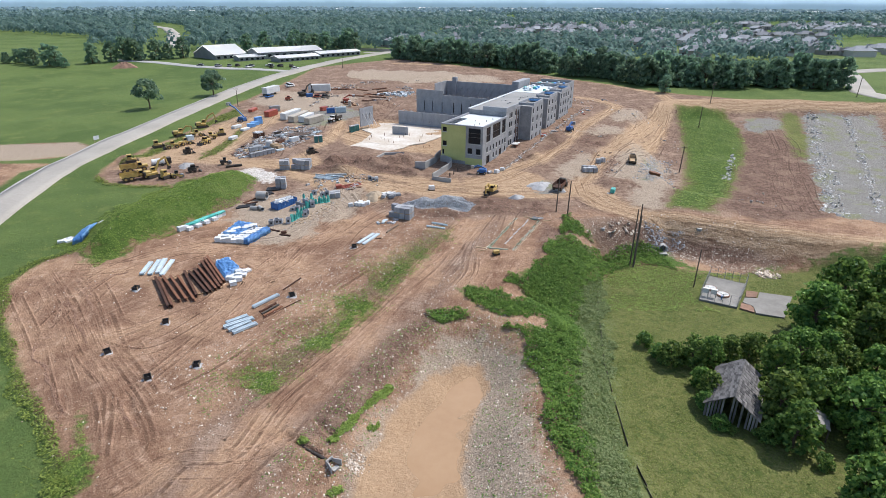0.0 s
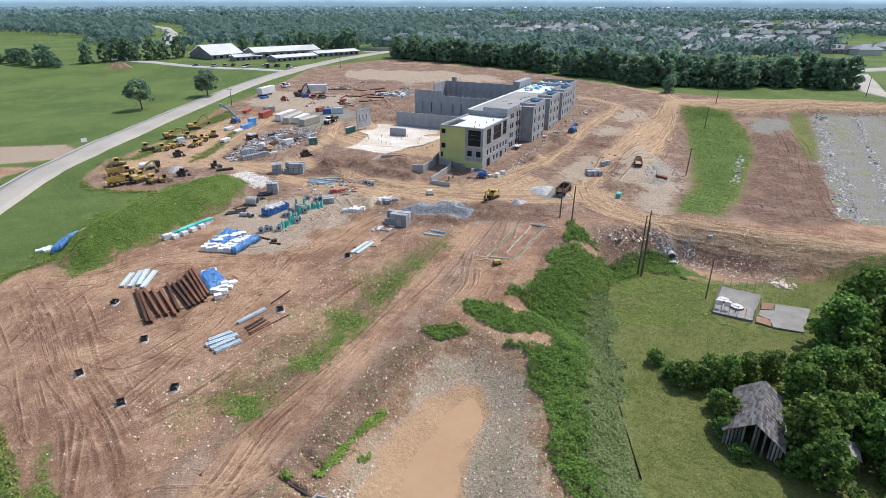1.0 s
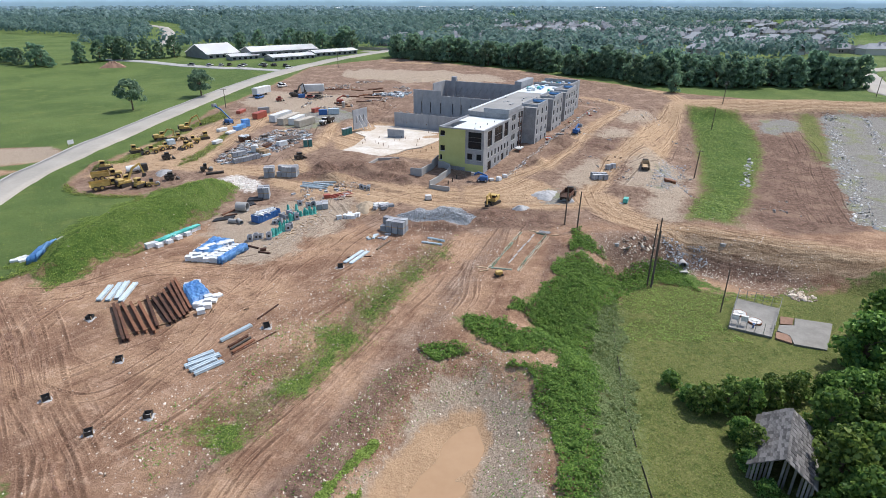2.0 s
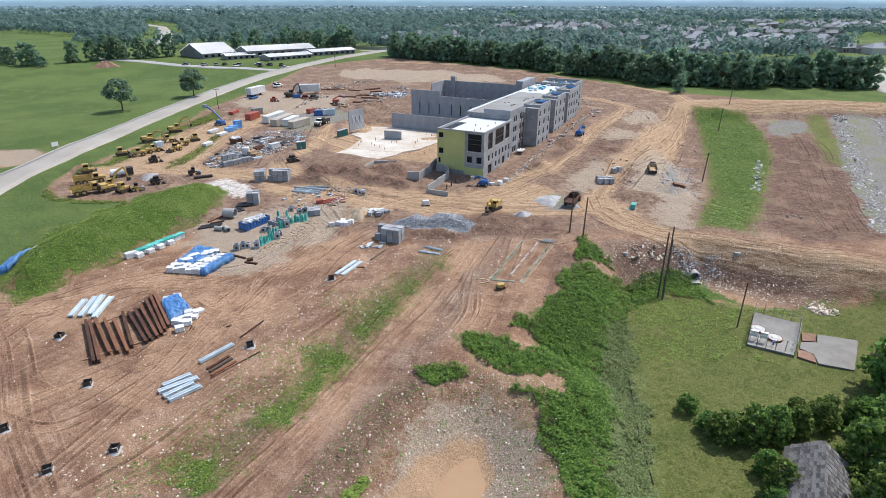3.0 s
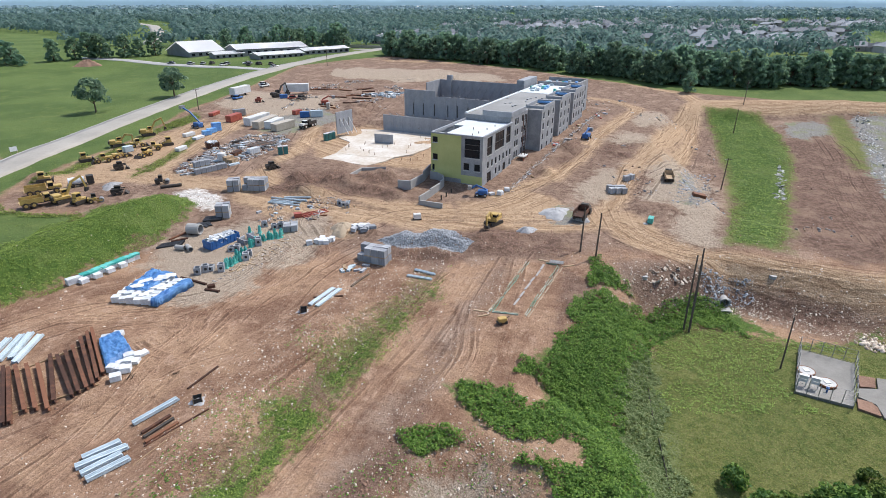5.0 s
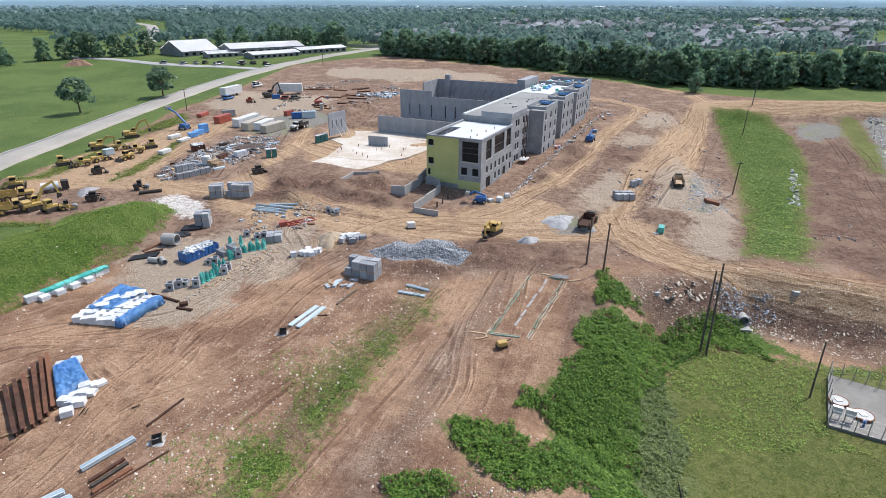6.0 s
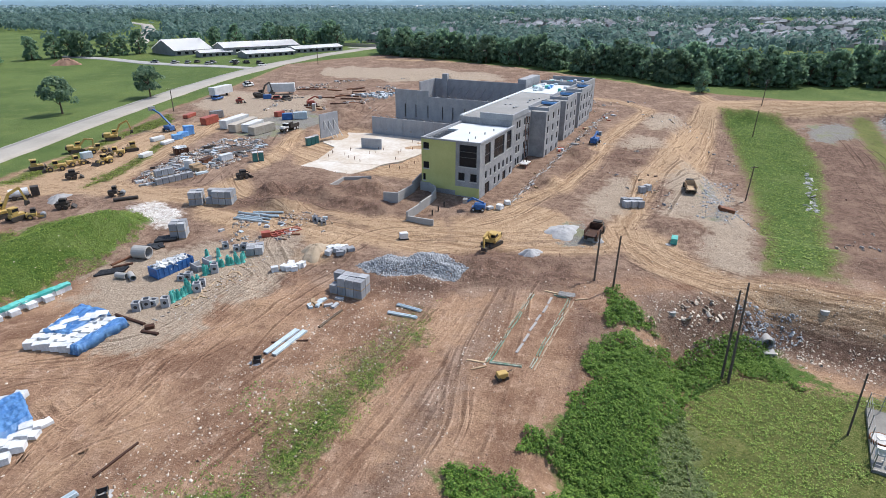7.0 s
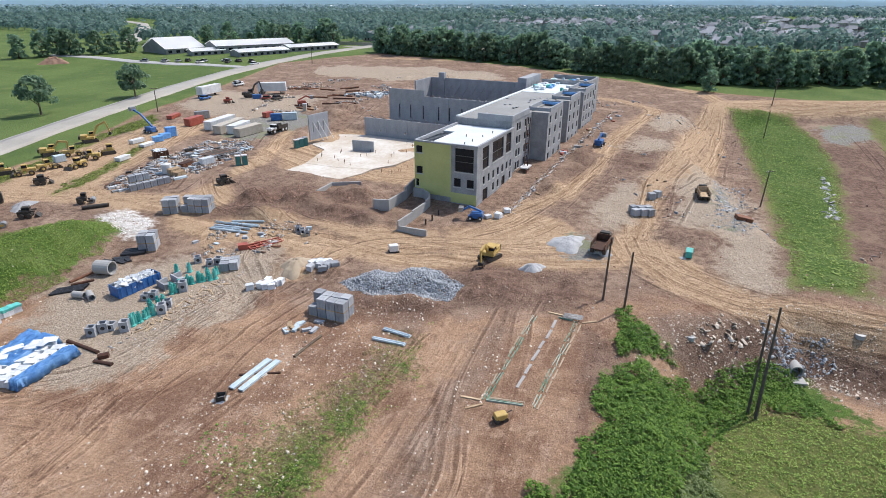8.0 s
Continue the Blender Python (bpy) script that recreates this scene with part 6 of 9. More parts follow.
for x, y, a, h in ((-37.2, 114.9, 10, 1.2), (-36.3, 115.8, 20, 1.2), (-35.6, 116.3, 0, 0.8), (-33.8, 116.0, 10, 1.3), (-34.4, 122.8, 0, 0.8), (-33.5, 123.0, 0, 1.0), (-30.9, 119.6, 15, 1.3), (-30.9, 121.2, 15, 0.9), (-30.4, 125.0, 15, 1.4),
                   (-31.8, 133.6, 25, 1.0), (-29.6, 132.4, 25, 1.0), (-28.5, 133.0, 0, 1.1)):
    drain_box(x, y, a, h)


def headwall(x, y, turn):
    t = thing("headwall", "grey precast flared pipe end lying on the ground", "headwall", at(x, y, turn), "headwalls")
    bm = prism([(-1.2, -0.15), (1.2, -0.15), (1.2, 0.0), (-1.2, 0.0)], 0, 0.9)
    part("back", bm, MAT["grey_block"], t)
    for s in (-1, 1):
        m = pose(s * 0.95, 0.1, 0, 0, 0, -s * 16)
        part("wing", box(-0.09, 0.09, 0, 1.4, 0, 0.75, m=m), MAT["grey_block"], t)
    part("base", box(-0.9, 0.9, 0.05, 1.3, -0.05, 0.12), MAT["grey_block"], t)


headwall(-33.6, 125.6, -40)
headwall(-32.4, 127.3, -40)


def teal_cone(x, y, turn, tall):
    t = thing("pipe_form", "teal green plastic tapered form standing on the yard", "plastic form", at(x, y, turn), "teal forms")
    part("body", tube((0, 0, -0.03), (0, 0, tall), 0.30, 0.25, 10), MAT["teal_wrap"], t)
    part("collar", tube((0, 0, tall), (0, 0, tall + 0.35), 0.18, 0.14, 10), MAT["teal_wrap"], t)
    part("foot", tube((0, 0, -0.05), (0, 0, 0.15), 0.42, 0.30, 10), MAT["teal_wrap"], t)


for a, b, n in (((-33.4, 116.8), (-31.9, 119.0), 6), ((-32.7, 120.3), (-31.6, 121.6), 3), ((-31.7, 124.0), (-30.9, 125.4), 3), ((-30.4, 126.6), (-27.4, 128.4), 6), ((-33.7, 130.2), (-31.8, 130.6), 2), ((-29.4, 127.6), (-27.6, 129.6), 3)):
    for k in range(n):
        f = k / max(1, n - 1)
        teal_cone(a[0] + (b[0] - a[0]) * f + rng.uniform(-0.15, 0.15), a[1] + (b[1] - a[1]) * f + rng.uniform(-0.2, 0.2), rng.uniform(0, 90), rng.uniform(0.8, 1.4))
for k in range(26):
    x, y = rng.uniform(-33, -25.5), rng.uniform(115.5, 128)
    x = -33 + (y - 115.5) * 0.45 + rng.uniform(0.5, 2.8)
    tagged(finish("timber_scrap", box(-rng.uniform(0.3, 0.9), rng.uniform(0.3, 0.9), -0.07, 0.07, -0.02, 0.1), MAT["timber"]), "pale timber offcut on stony ground", "timber", "timber scraps").matrix_basis = at(x, y, rng.uniform(0, 180))

# red steel frame and pale steel joists on the middle of the yard
t = thing("base_frame", "red primed steel frame lying on the ground", "steel frame", at(-25.2, 137.6, 37))
for y in (0, 0.9, 1.8):
    part("rail", box(0, 5.4, y, y + 0.2, 0.0, 0.35), MAT["red_paint"], t)
for i in range(6):
    part("crosspiece", box(i * 1.04, i * 1.04 + 0.16, 0.2, 1.8, 0.1, 0.3), MAT["red_paint"], t)
t = thing("steel_crate", "red steel crate beside the frame", "crate", at(-27.0, 137.4, 20))
part("body", box(0, 1.4, 0, 1.0, 0, 0.8), MAT["red_paint"], t)
part("lid", box(-0.05, 1.45, -0.05, 1.05, 0.8, 0.88), MAT["red_paint"], t)
for k in range(12):
    a = (-34.3 + rng.uniform(-0.5, 3), 147.6 + rng.uniform(-2.2, 1.2))
    deck_bundle(a, (a[0] + rng.uniform(3, 6), a[1] - rng.uniform(0.2, 1.6)), 0.35, 0.28, "bundle of pale steel joists on gravel")
for k in range(16):
    x, y = rng.uniform(-35, -17.5), rng.uniform(138.5, 146)
    m = at(x, y, rng.uniform(0, 180))
    tagged(finish("scrap_piece", lumpy_box(-rng.uniform(0.3, 1.1), 0.4, -0.25, 0.25, 0, rng.uniform(0.15, 0.5), k, 0.08), MAT[rng.choice(["timber", "rust", "galv", "grey_block"])]), "offcut of building material on the soil", "scrap", "yard scrap").matrix_basis = m
for k in range(3):
    drain_box(-19.4 + k * 0.9, 144.6 - k * 0.8, 20, 1.0, 0.9)
for k in range(12):
    x, y = -21.7 + rng.uniform(0, 4), 125.2 + rng.uniform(0, 2)
    tagged(finish("stone_block", lumpy_box(-0.5, 0.5, -0.4, 0.4, -0.1, 0.75, 200 + k, 0.09), MAT["white_wrap"]), "pale quarry stone block on the soil", "stone", "pale stone blocks").matrix_basis = at(x, y, rng.uniform(0, 90))
for k in range(14):
    x, y = rng.uniform(-14.6, -10.8), rng.uniform(129.8, 133.6)
    tagged(finish("stone_block", lumpy_box(-0.6, 0.6, -0.45, 0.45, -0.1, 0.6, 220 + k, 0.1), MAT["grey_block" if k % 3 else "white_wrap"]), "broken concrete block on the soil", "stone", "broken blocks").matrix_basis = at(x, y, rng.uniform(0, 90))
for k in range(10):
    tagged(finish("scrap_piece", lumpy_box(-0.7, 0.5, -0.25, 0.25, 0, 0.3, k, 0.08), MAT[("galv", "timber", "grey_block")[k % 3]]), "offcut of building material by the blocks", "scrap", "yard scrap").matrix_basis = at(rng.uniform(-14.5, -10.3), rng.uniform(114.6, 117.2), rng.uniform(0, 180))
t = thing("generator", "small pale green site generator box", "generator", at(-3.0, 137.8, 15))
part("body", box(-0.7, 0.7, -0.5, 0.5, 0.2, 1.2, bevel=0.06), MAT["white_paint"], t)
part("skid", box(-0.8, 0.8, -0.5, 0.5, -0.05, 0.2), MAT["machine_black"], t)

# heaps
MAT["old_gravel"] = plain("grey_stone_dust", (0.22, 0.22, 0.225), (0.33, 0.33, 0.335), 0.95, scale=0.6, fine=9, bump=0.03)
for x, y, rx, ry, h, mat, label, seed in ((17.8, 131.6, 2.5, 2.0, 0.8, "gravel", "small pale grey gravel heap", 1), (24.6, 140.2, 4.6, 3.4, 0.7, "gravel", "wide heap of pale grey gravel", 2), (29.0, 137.2, 2.4, 1.8, 0.8, "gravel", "heap of pale grey gravel", 7),
                                          (-16.8, 131.6, 3.6, 2.6, 0.9, "sand", "tan sand heap in the yard", 3), (-72.5, 155.8, 4.2, 2.4, 0.7, "old_gravel", "grey gravel heap by the machines", 4), ):
    tagged(finish("mound", heap_mesh(rx, ry, h, seed), MAT[mat]), label, "heap").matrix_basis = at(x, y, seed * 23)


# ---- machines ----
def wheel(parent, x, y, r, w, rim="machine_yellow"):
    tyre = part("wheel", rod((x, y - w / 2, r), (x, y + w / 2, r), r, sides=16), MAT["rubber"], parent)
    part("rim", rod((x, y - w / 2 - 0.02, r), (x, y + w / 2 + 0.02, r), r * 0.5, sides=12), MAT[rim], tyre)


def track(parent, x0, x1, y, w, r):
    bm = bmesh.new()
    n = 8
    pts = [(x1 + r * math.sin(math.pi * i / n), r - r * math.cos(math.pi * i / n)) for i in range(n + 1)] + [(x0 - r * math.sin(math.pi * i / n), r + r * math.cos(math.pi * i / n)) for i in range(n + 1)]
    a, b = [bm.verts.new((x, y - w / 2, z)) for x, z in pts], [bm.verts.new((x, y + w / 2, z)) for x, z in pts]
    for i in range(len(pts)):
        j = (i + 1) % len(pts)
        bm.faces.new((a[i], a[j], b[j], b[i]))
    bm.faces.new(a)
    bm.faces.new(b[::-1])
    bmesh.ops.recalc_face_normals(bm, faces=bm.faces)
    part("track", bm, MAT["machine_black"], parent)


def arm(parent, name, pts, wide, deep, mat):
    bm = bmesh.new()
    for (ax, az), (bx, bz) in zip(pts, pts[1:]):
        d = math.hypot(bx - ax, bz - az)
        box(-0.05, d + 0.05, -wide / 2, wide / 2, -deep / 2, deep / 2, bm, pose(ax, 0, az, 0, -math.degrees(math.atan2(bz - az, bx - ax)), 0))
    part(name, bm, MAT[mat], parent)


def cab(parent, x0, x1, y0, y1, z0, z1, mat):
    c = part("cab", box(x0, x1, y0, y1, z0, z1, bevel=0.06), MAT[mat], parent)
    part("cab_glass", box(x0 + 0.1, x1 + 0.015, y0 - 0.012, y1 + 0.012, z0 + (z1 - z0) * 0.42, z1 - 0.18), MAT["glass"], c)


def excavator(label, m, swing=0, reach="high", mat="machine_yellow"):
    t = thing("excavator", label, "excavator", m)
    for y in (-1.1, 1.1):
        track(t, -1.6, 1.6, y, 0.55, 0.45)
    part("undercarriage", box(-1.0, 1.0, -0.85, 0.85, 0.4, 0.9), MAT["machine_black"], t)
    s = part("house", box(-2.3, 1.4, -1.25, 1.25, 1.0, 1.7, bevel=0.08), MAT[mat], t)
    part("engine_cover", box(-2.3, -0.4, -1.2, 1.2, 1.705, 2.3, bevel=0.1), MAT[mat], s)
    part("counterweight", box(-2.75, -2.3, -1.2, 1.2, 1.05, 2.1, bevel=0.1), MAT["machine_black"], s)
    cab(s, 0.0, 1.5, 0.3, 1.2, 1.71, 3.0, mat)
    if reach == "high":
        b, k = [(1.0, 1.7), (2.6, 4.6), (4.8, 5.6)], [(4.8, 5.6), (5.6, 2.4)]
    elif reach == "low":
        b, k = [(1.0, 1.7), (2.8, 3.8), (5.0, 3.4)], [(5.0, 3.4), (4.6, 1.0)]
    else:
        b, k = [(1.0, 1.7), (3.2, 3.6), (5.8, 4.6)], [(5.8, 4.6), (7.6, 3.2)]
    arm(s, "boom", b, 0.4, 0.55, mat)
    arm(s, "stick", k, 0.3, 0.4, mat)
    x, z = k[-1]
    part("bucket", prism([(-0.6, -0.7), (0.35, -0.35), (0.35, 0.3), (-0.3, 0.45)], -0.5, 0.5, m=pose(x, 0, z - 0.2, 90, 0, 0)), MAT["machine_black"], s)
    s.matrix_basis = Matrix.Rotation(radians(swing), 4, "Z")
    return t


def dozer(label, m, mat="machine_yellow"):
    t = thing("bulldozer", label, "bulldozer", m)
    for y in (-0.95, 0.95):
        track(t, -1.3, 1.3, y, 0.5, 0.5)
    part("body", box(-1.4, 1.7, -0.65, 0.65, 0.5, 1.5, bevel=0.08), MAT[mat], t)
    cab(t, -1.1, 0.3, -0.7, 0.7, 1.505, 2.9, mat)
    part("roof", box(-1.2, 0.45, -0.8, 0.8, 2.9, 3.0), MAT[mat], t)
    part("blade", section([(-1.7, 0.0), (1.7, 0.0), (1.7, 1.1), (-1.7, 1.1)], 0.18), MAT["machine_black"], t).location = (2.2, 0, 0.02)
    for y in (-1.15, 1.15):
        part("push_arm", box(0.2, 2.2, y - 0.35, y - 0.25, 0.4, 0.6), MAT["machine_black"], t)
    part("exhaust", rod((1.0, 0.3, 1.5), (1.0, 0.3, 2.4), 0.07, sides=6), MAT["machine_black"], t)
    return t


def loader(label, m, mat="machine_yellow"):
    t = thing("wheel_loader", label, "loader", m)
    for x in (-1.4, 1.5):
        for y in (-1.0, 1.0):
            wheel(t, x, y, 0.7, 0.5, mat)
    part("rear_body", box(-2.6, -0.2, -0.75, 0.75, 0.8, 1.9, bevel=0.1), MAT[mat], t)
    cab(t, -0.7, 0.6, -0.65, 0.65, 1.4, 3.0, mat)
    part("front_frame", box(0.5, 2.0, -0.5, 0.5, 0.6, 1.3), MAT[mat], t)
    for y in (-0.45, 0.45):
        part("lift_arm", box(0, 2.4, -0.1, 0.1, -0.15, 0.15, m=pose(0.9, y, 1.4, 0, 25, 0)), MAT[mat], t)
    part("bucket", prism([(0, 0), (1.1, 0.0), (0.25, 1.0), (0, 0.9)], -1.35, 1.35, m=pose(2.6, 0, 0.05, 90, 0, 0)), MAT["machine_black"], t)
    return t


def dumper(label, m, mat="machine_yellow", load=""):
    """An articulated or tipping truck with six wheels and an open body."""
    t = thing("dump_truck", label, "dump truck", m)
    for x in (-3.1, -1.5, 2.6):
        for y in (-1.15, 1.15):
            wheel(t, x, y, 0.75, 0.55, mat)
    part("chassis", box(-4.0, 3.2, -0.5, 0.5, 0.8, 1.15), MAT["machine_black"], t)
    part("bonnet", box(2.0, 3.9, -0.95, 0.95, 1.16, 1.95, bevel=0.12), MAT[mat], t)
    cab(t, 0.9, 2.1, -0.95, 0.95, 1.2, 2.9, mat)
    bodycol = mat if not load else load
    b = part("tipping_body", box(-4.3, 0.6, -1.4, 1.4, 1.2, 1.35), MAT[bodycol], t)
    for y in (-1.4, 1.28):
        part("body_side", box(-4.1, 0.6, y, y + 0.12, 1.352, 2.4), MAT[bodycol], b)
    part("body_front", box(0.48, 0.6, -1.28, 1.28, 1.352, 2.7), MAT[bodycol], b)
    return t


def roller(label, m, mat="machine_yellow"):
    t = thing("roller", label, "roller", m)
    part("drum", rod((1.4, -0.9, 0.65), (1.4, 0.9, 0.65), 0.65, sides=18), MAT["steel"], t)
    for y in (-0.8, 0.8):
        wheel(t, -1.2, y, 0.65, 0.45, mat)
    part("body", box(-2.0, 0.2, -0.8, 0.8, 0.7, 1.6, bevel=0.08), MAT[mat], t)
    for y in (-1.02, 0.92):
        part("yoke", box(0.2, 1.6, y, y + 0.1, 0.5, 0.9), MAT[mat], t)
    cab(t, -0.9, 0.2, -0.6, 0.6, 1.605, 2.7, "machine_black")
    return t


def boom_lift(label, m, mat, up):
    t = thing("boom_lift", label, "boom lift", m)
    for x in (-1.1, 1.1):
        for y in (-0.95, 0.95):
            wheel(t, x, y, 0.45, 0.35, "white_paint")
    part("chassis", box(-1.6, 1.6, -0.75, 0.75, 0.4, 0.9, bevel=0.05), MAT[mat], t)
    part("turntable", box(-1.6, 1.0, -0.9, 0.9, 0.905, 1.7, bevel=0.1), MAT[mat], t)
    arm(t, "boom", [(-1.2, 1.9), (up[0] * 0.5, 1.9 + up[1] * 0.5), up], 0.35, 0.4, mat)
    part("basket", box(up[0] - 0.1, up[0] + 0.9, -0.8, 0.8, up[1] - 0.3, up[1] + 0.7), MAT["steel"], t)
    return t


def skid_steer(label, m, mat="machine_black"):
    t = thing("skid_steer", label, "skid steer", m)
    for x in (-0.55, 0.6):
        for y in (-0.75, 0.75):
            wheel(t, x, y, 0.42, 0.32, mat)
    part("body", box(-1.2, 1.0, -0.55, 0.55, 0.4, 1.2, bevel=0.06), MAT[mat], t)
    cab(t, -0.4, 0.8, -0.5, 0.5, 1.205, 2.0, mat)
    for y in (-0.68, 0.58):
        part("lift_arm", box(-1.1, 1.6, y, y + 0.1, 1.1, 1.3), MAT[mat], t)
    part("bucket", prism([(0, 0), (0.8, 0.0), (0.2, 0.6), (0, 0.6)], -0.85, 0.85, m=pose(1.5, 0, 0.1, 90, 0, 0)), MAT["machine_black"], t)
    return t


YEL = "dusty yellow "
excavator(YEL + "excavator with its boom half raised", at(-87.6, 188.0, 50, 0, 0.8), -20, "low")
excavator(YEL + "excavator with raised boom and bucket", at(-84.2, 199.0, 40, 0, 0.85), -15, "high")
excavator(YEL + "excavator at work below the building", at(11.8, 135.3, 225, 0, 0.8), 20, "low")
excavator(YEL + "excavator parked between dump trucks", at(-77.0, 145.6, 60, 0, 0.85), -10, "high")
excavator("dark excavator by the white trailer", at(-62.4, 259.4, 40, 0, 0.9), 10, "high", "machine_black")
for x, y, a in ((-88.7, 174.2, 40), (-74.2, 188.9, 220), (-88.2, 157.0, 30), (-73.3, 144.8, 70)):
    dozer(YEL + "bulldozer parked on bare soil", at(x, y, a, 0, 0.8))
for x, y, a in ((-83.6, 173.4, 215), (-81.4, 177.4, 50), (-81.7, 187.5, 30), (-75.9, 184.4, 200), (-75.7, 178.8, 250)):
    loader(YEL + "wheel loader parked on bare soil", at(x, y, a, 0, 0.78))
for x, y, a in ((-80.4, 143.6, 40), (-84.2, 150.8, 35)):
    dumper(YEL + "articulated dump truck parked on soil", at(x, y, a, 0, 0.85))
roller(YEL + "roller with steel drum", at(-70.4, 145.8, 30, 0, 0.75))
roller("dark road roller on the dirt track", at(-61.6, 157.2, 20, 0, 0.75), "machine_black")
skid_steer("small dark loader on soil by the mound", at(-68.3, 150.4, 20))
skid_steer("small dark skid steer by the machines", at(-76.8, 167.7, 30))
t = thing("water_tank", "white round tank lying on a dark trailer among machines", "tank", at(-80.0, 155.6, 35))
part("barrel", rod((-1.6, 0, 1.3), (1.6, 0, 1.3), 0.85, sides=16), MAT["white_wrap"], t)
part("frame", box(-1.9, 1.9, -0.6, 0.6, 0.45, 0.6), MAT["machine_black"], t)
part("cabinet", box(2.0, 3.4, -0.8, 0.8, 0.45, 2.2, bevel=0.05), MAT["machine_black"], t)
for x in (-0.9, 0.9):
    for y in (-0.75, 0.75):
        wheel(t, x, y, 0.42, 0.25, "machine_black")
skid_steer("skid steer on the dirt slope", at(-39.8, 167.6, 40))
skid_steer("orange-brown small loader on the car park", at(-66.8, 249.2, 20), "red_paint")
boom_lift("blue boom lift with its boom raised", at(-73.6, 208.8, 150), "blue_paint", (5.6, 5.6))
boom_lift("red telescopic lift on the slab", BUILD @ Matrix.Translation((17.5, 15.8, 3.0)) @ Matrix.Rotation(0.6, 4, "Z"), "red_paint", (1.8, 2.6))
boom_lift("blue lift with lowered boom by the yellow wall", at(10.4, 150.2, 170, 0, 0.8), "blue_paint", (2.8, 2.0))
boom_lift("blue lift with lowered boom along the building", at(43.5, 196.0, 60), "blue_paint", (2.6, 2.0))
boom_lift("red lift parked behind the storage yard", at(-41.0, 245.6, 20), "red_paint", (2.6, 2.4))
dumper("dark brown dump truck standing on gravel", at(29.6, 138.4, 62, 0, 0.8), "machine_black", "rust")
dumper("white-cabbed truck with a black tipping body", at(-39.8, 209.2, 245, 0, 0.8), "white_paint", "machine_black")
dumper("black truck with orange load on the gravel pad", at(54.5, 160.8, 75, 0, 0.72), "machine_black", "timber")
t = thing("light_tower", "small yellow towed compactor by the trench", "compactor", at(10.1, 100.0, 20))
part("body", box(-0.6, 0.6, -0.4, 0.4, 0.3, 0.95, bevel=0.06), MAT["machine_yellow"], t)
for x in (-0.45, 0.45):
    part("drum", rod((x, -0.42, 0.25), (x, 0.42, 0.25), 0.26, sides=12), MAT["machine_black"], t)
part("handle", rod((0.6, 0, 0.8), (1.2, 0, 1.0), 0.05, sides=6), MAT["machine_black"], t)


# ---- containers, trailers, vehicles ----
def container(label, a, b, wide, tall, mat, wheels=False, name="container", cat="container"):
    m, n = between(a, b)
    t = thing(name, label, cat, m)
    z0 = 1.0 if wheels else 0.08
    part("body", box(0, n, 0, wide, z0, z0 + tall, bevel=0.04), MAT[mat], t)
    for i in range(int(n / 0.6)):
        for y in (-0.03, wide - 0.01):
            part("rib", box(0.25 + i * 0.6, 0.4 + i * 0.6, y, y + 0.04, z0 + 0.12, z0 + tall - 0.12), MAT[mat], t)
    part("roof", box(-0.02, n + 0.02, -0.02, wide + 0.02, z0 + tall, z0 + tall + 0.06), MAT[mat], t)
    if wheels:
        for x in (0.8, 1.9):
            for y in (0.3, wide - 0.3):
                wheel(t, x, y, 0.48, 0.3, "steel")
        part("leg", box(n - 2.2, n - 2.0, wide / 2 - 0.4, wide / 2 + 0.4, -0.05, 1.0), MAT["machine_black"], t)
    else:
        part("door", box(-0.05, 0, 0.1, wide - 0.1, z0 + 0.1, z0 + tall - 0.1), MAT[mat], t)
        part("base", box(0, n, 0.1, wide - 0.1, -0.15, 0.08), MAT["machine_black"], t)
    return t


container("long white site office trailer with grey side", (-58.2, 211.5), (-54.4, 220.4), 2.6, 2.3, "white_paint")
container("long storage container with faded red and white roof", (-54.2, 207.3), (-50.7, 217.1), 2.5, 2.1, "tan_paint")
container("white storage container beside the site office", (-50.3, 206.9), (-48.1, 213.7), 2.5, 2.1, "white_paint")
container("white storage container with tan side", (-47.8, 203.4), (-43.6, 209.5), 2.6, 2.1, "tan_paint")
container("rusty red storage container by the track", (-65.5, 215.4), (-63.4, 220.2), 2.2, 2.0, "red_paint")
container("white box trailer parked behind the yard", (-61.6, 266.0), (-51.8, 267.4), 2.6, 2.9, "white_paint", True, "trailer", "trailer")
container("white coach-like trailer by the road", (-78.0, 257.4), (-74.7, 266.6), 2.6, 2.6, "white_paint", True, "trailer", "trailer")
for a, b, h in (((-67.6, 198.2), (-65.9, 199.8), 1.2), ((-66.9, 201.1), (-65.6, 203.2), 1.2), ((-66.8, 203.8), (-65.0, 205.4), 2.3)):
    container("blue wrapped crate by the dirt track", a, b, 1.8, h, "blue_tarp", name="crate", cat="crate")
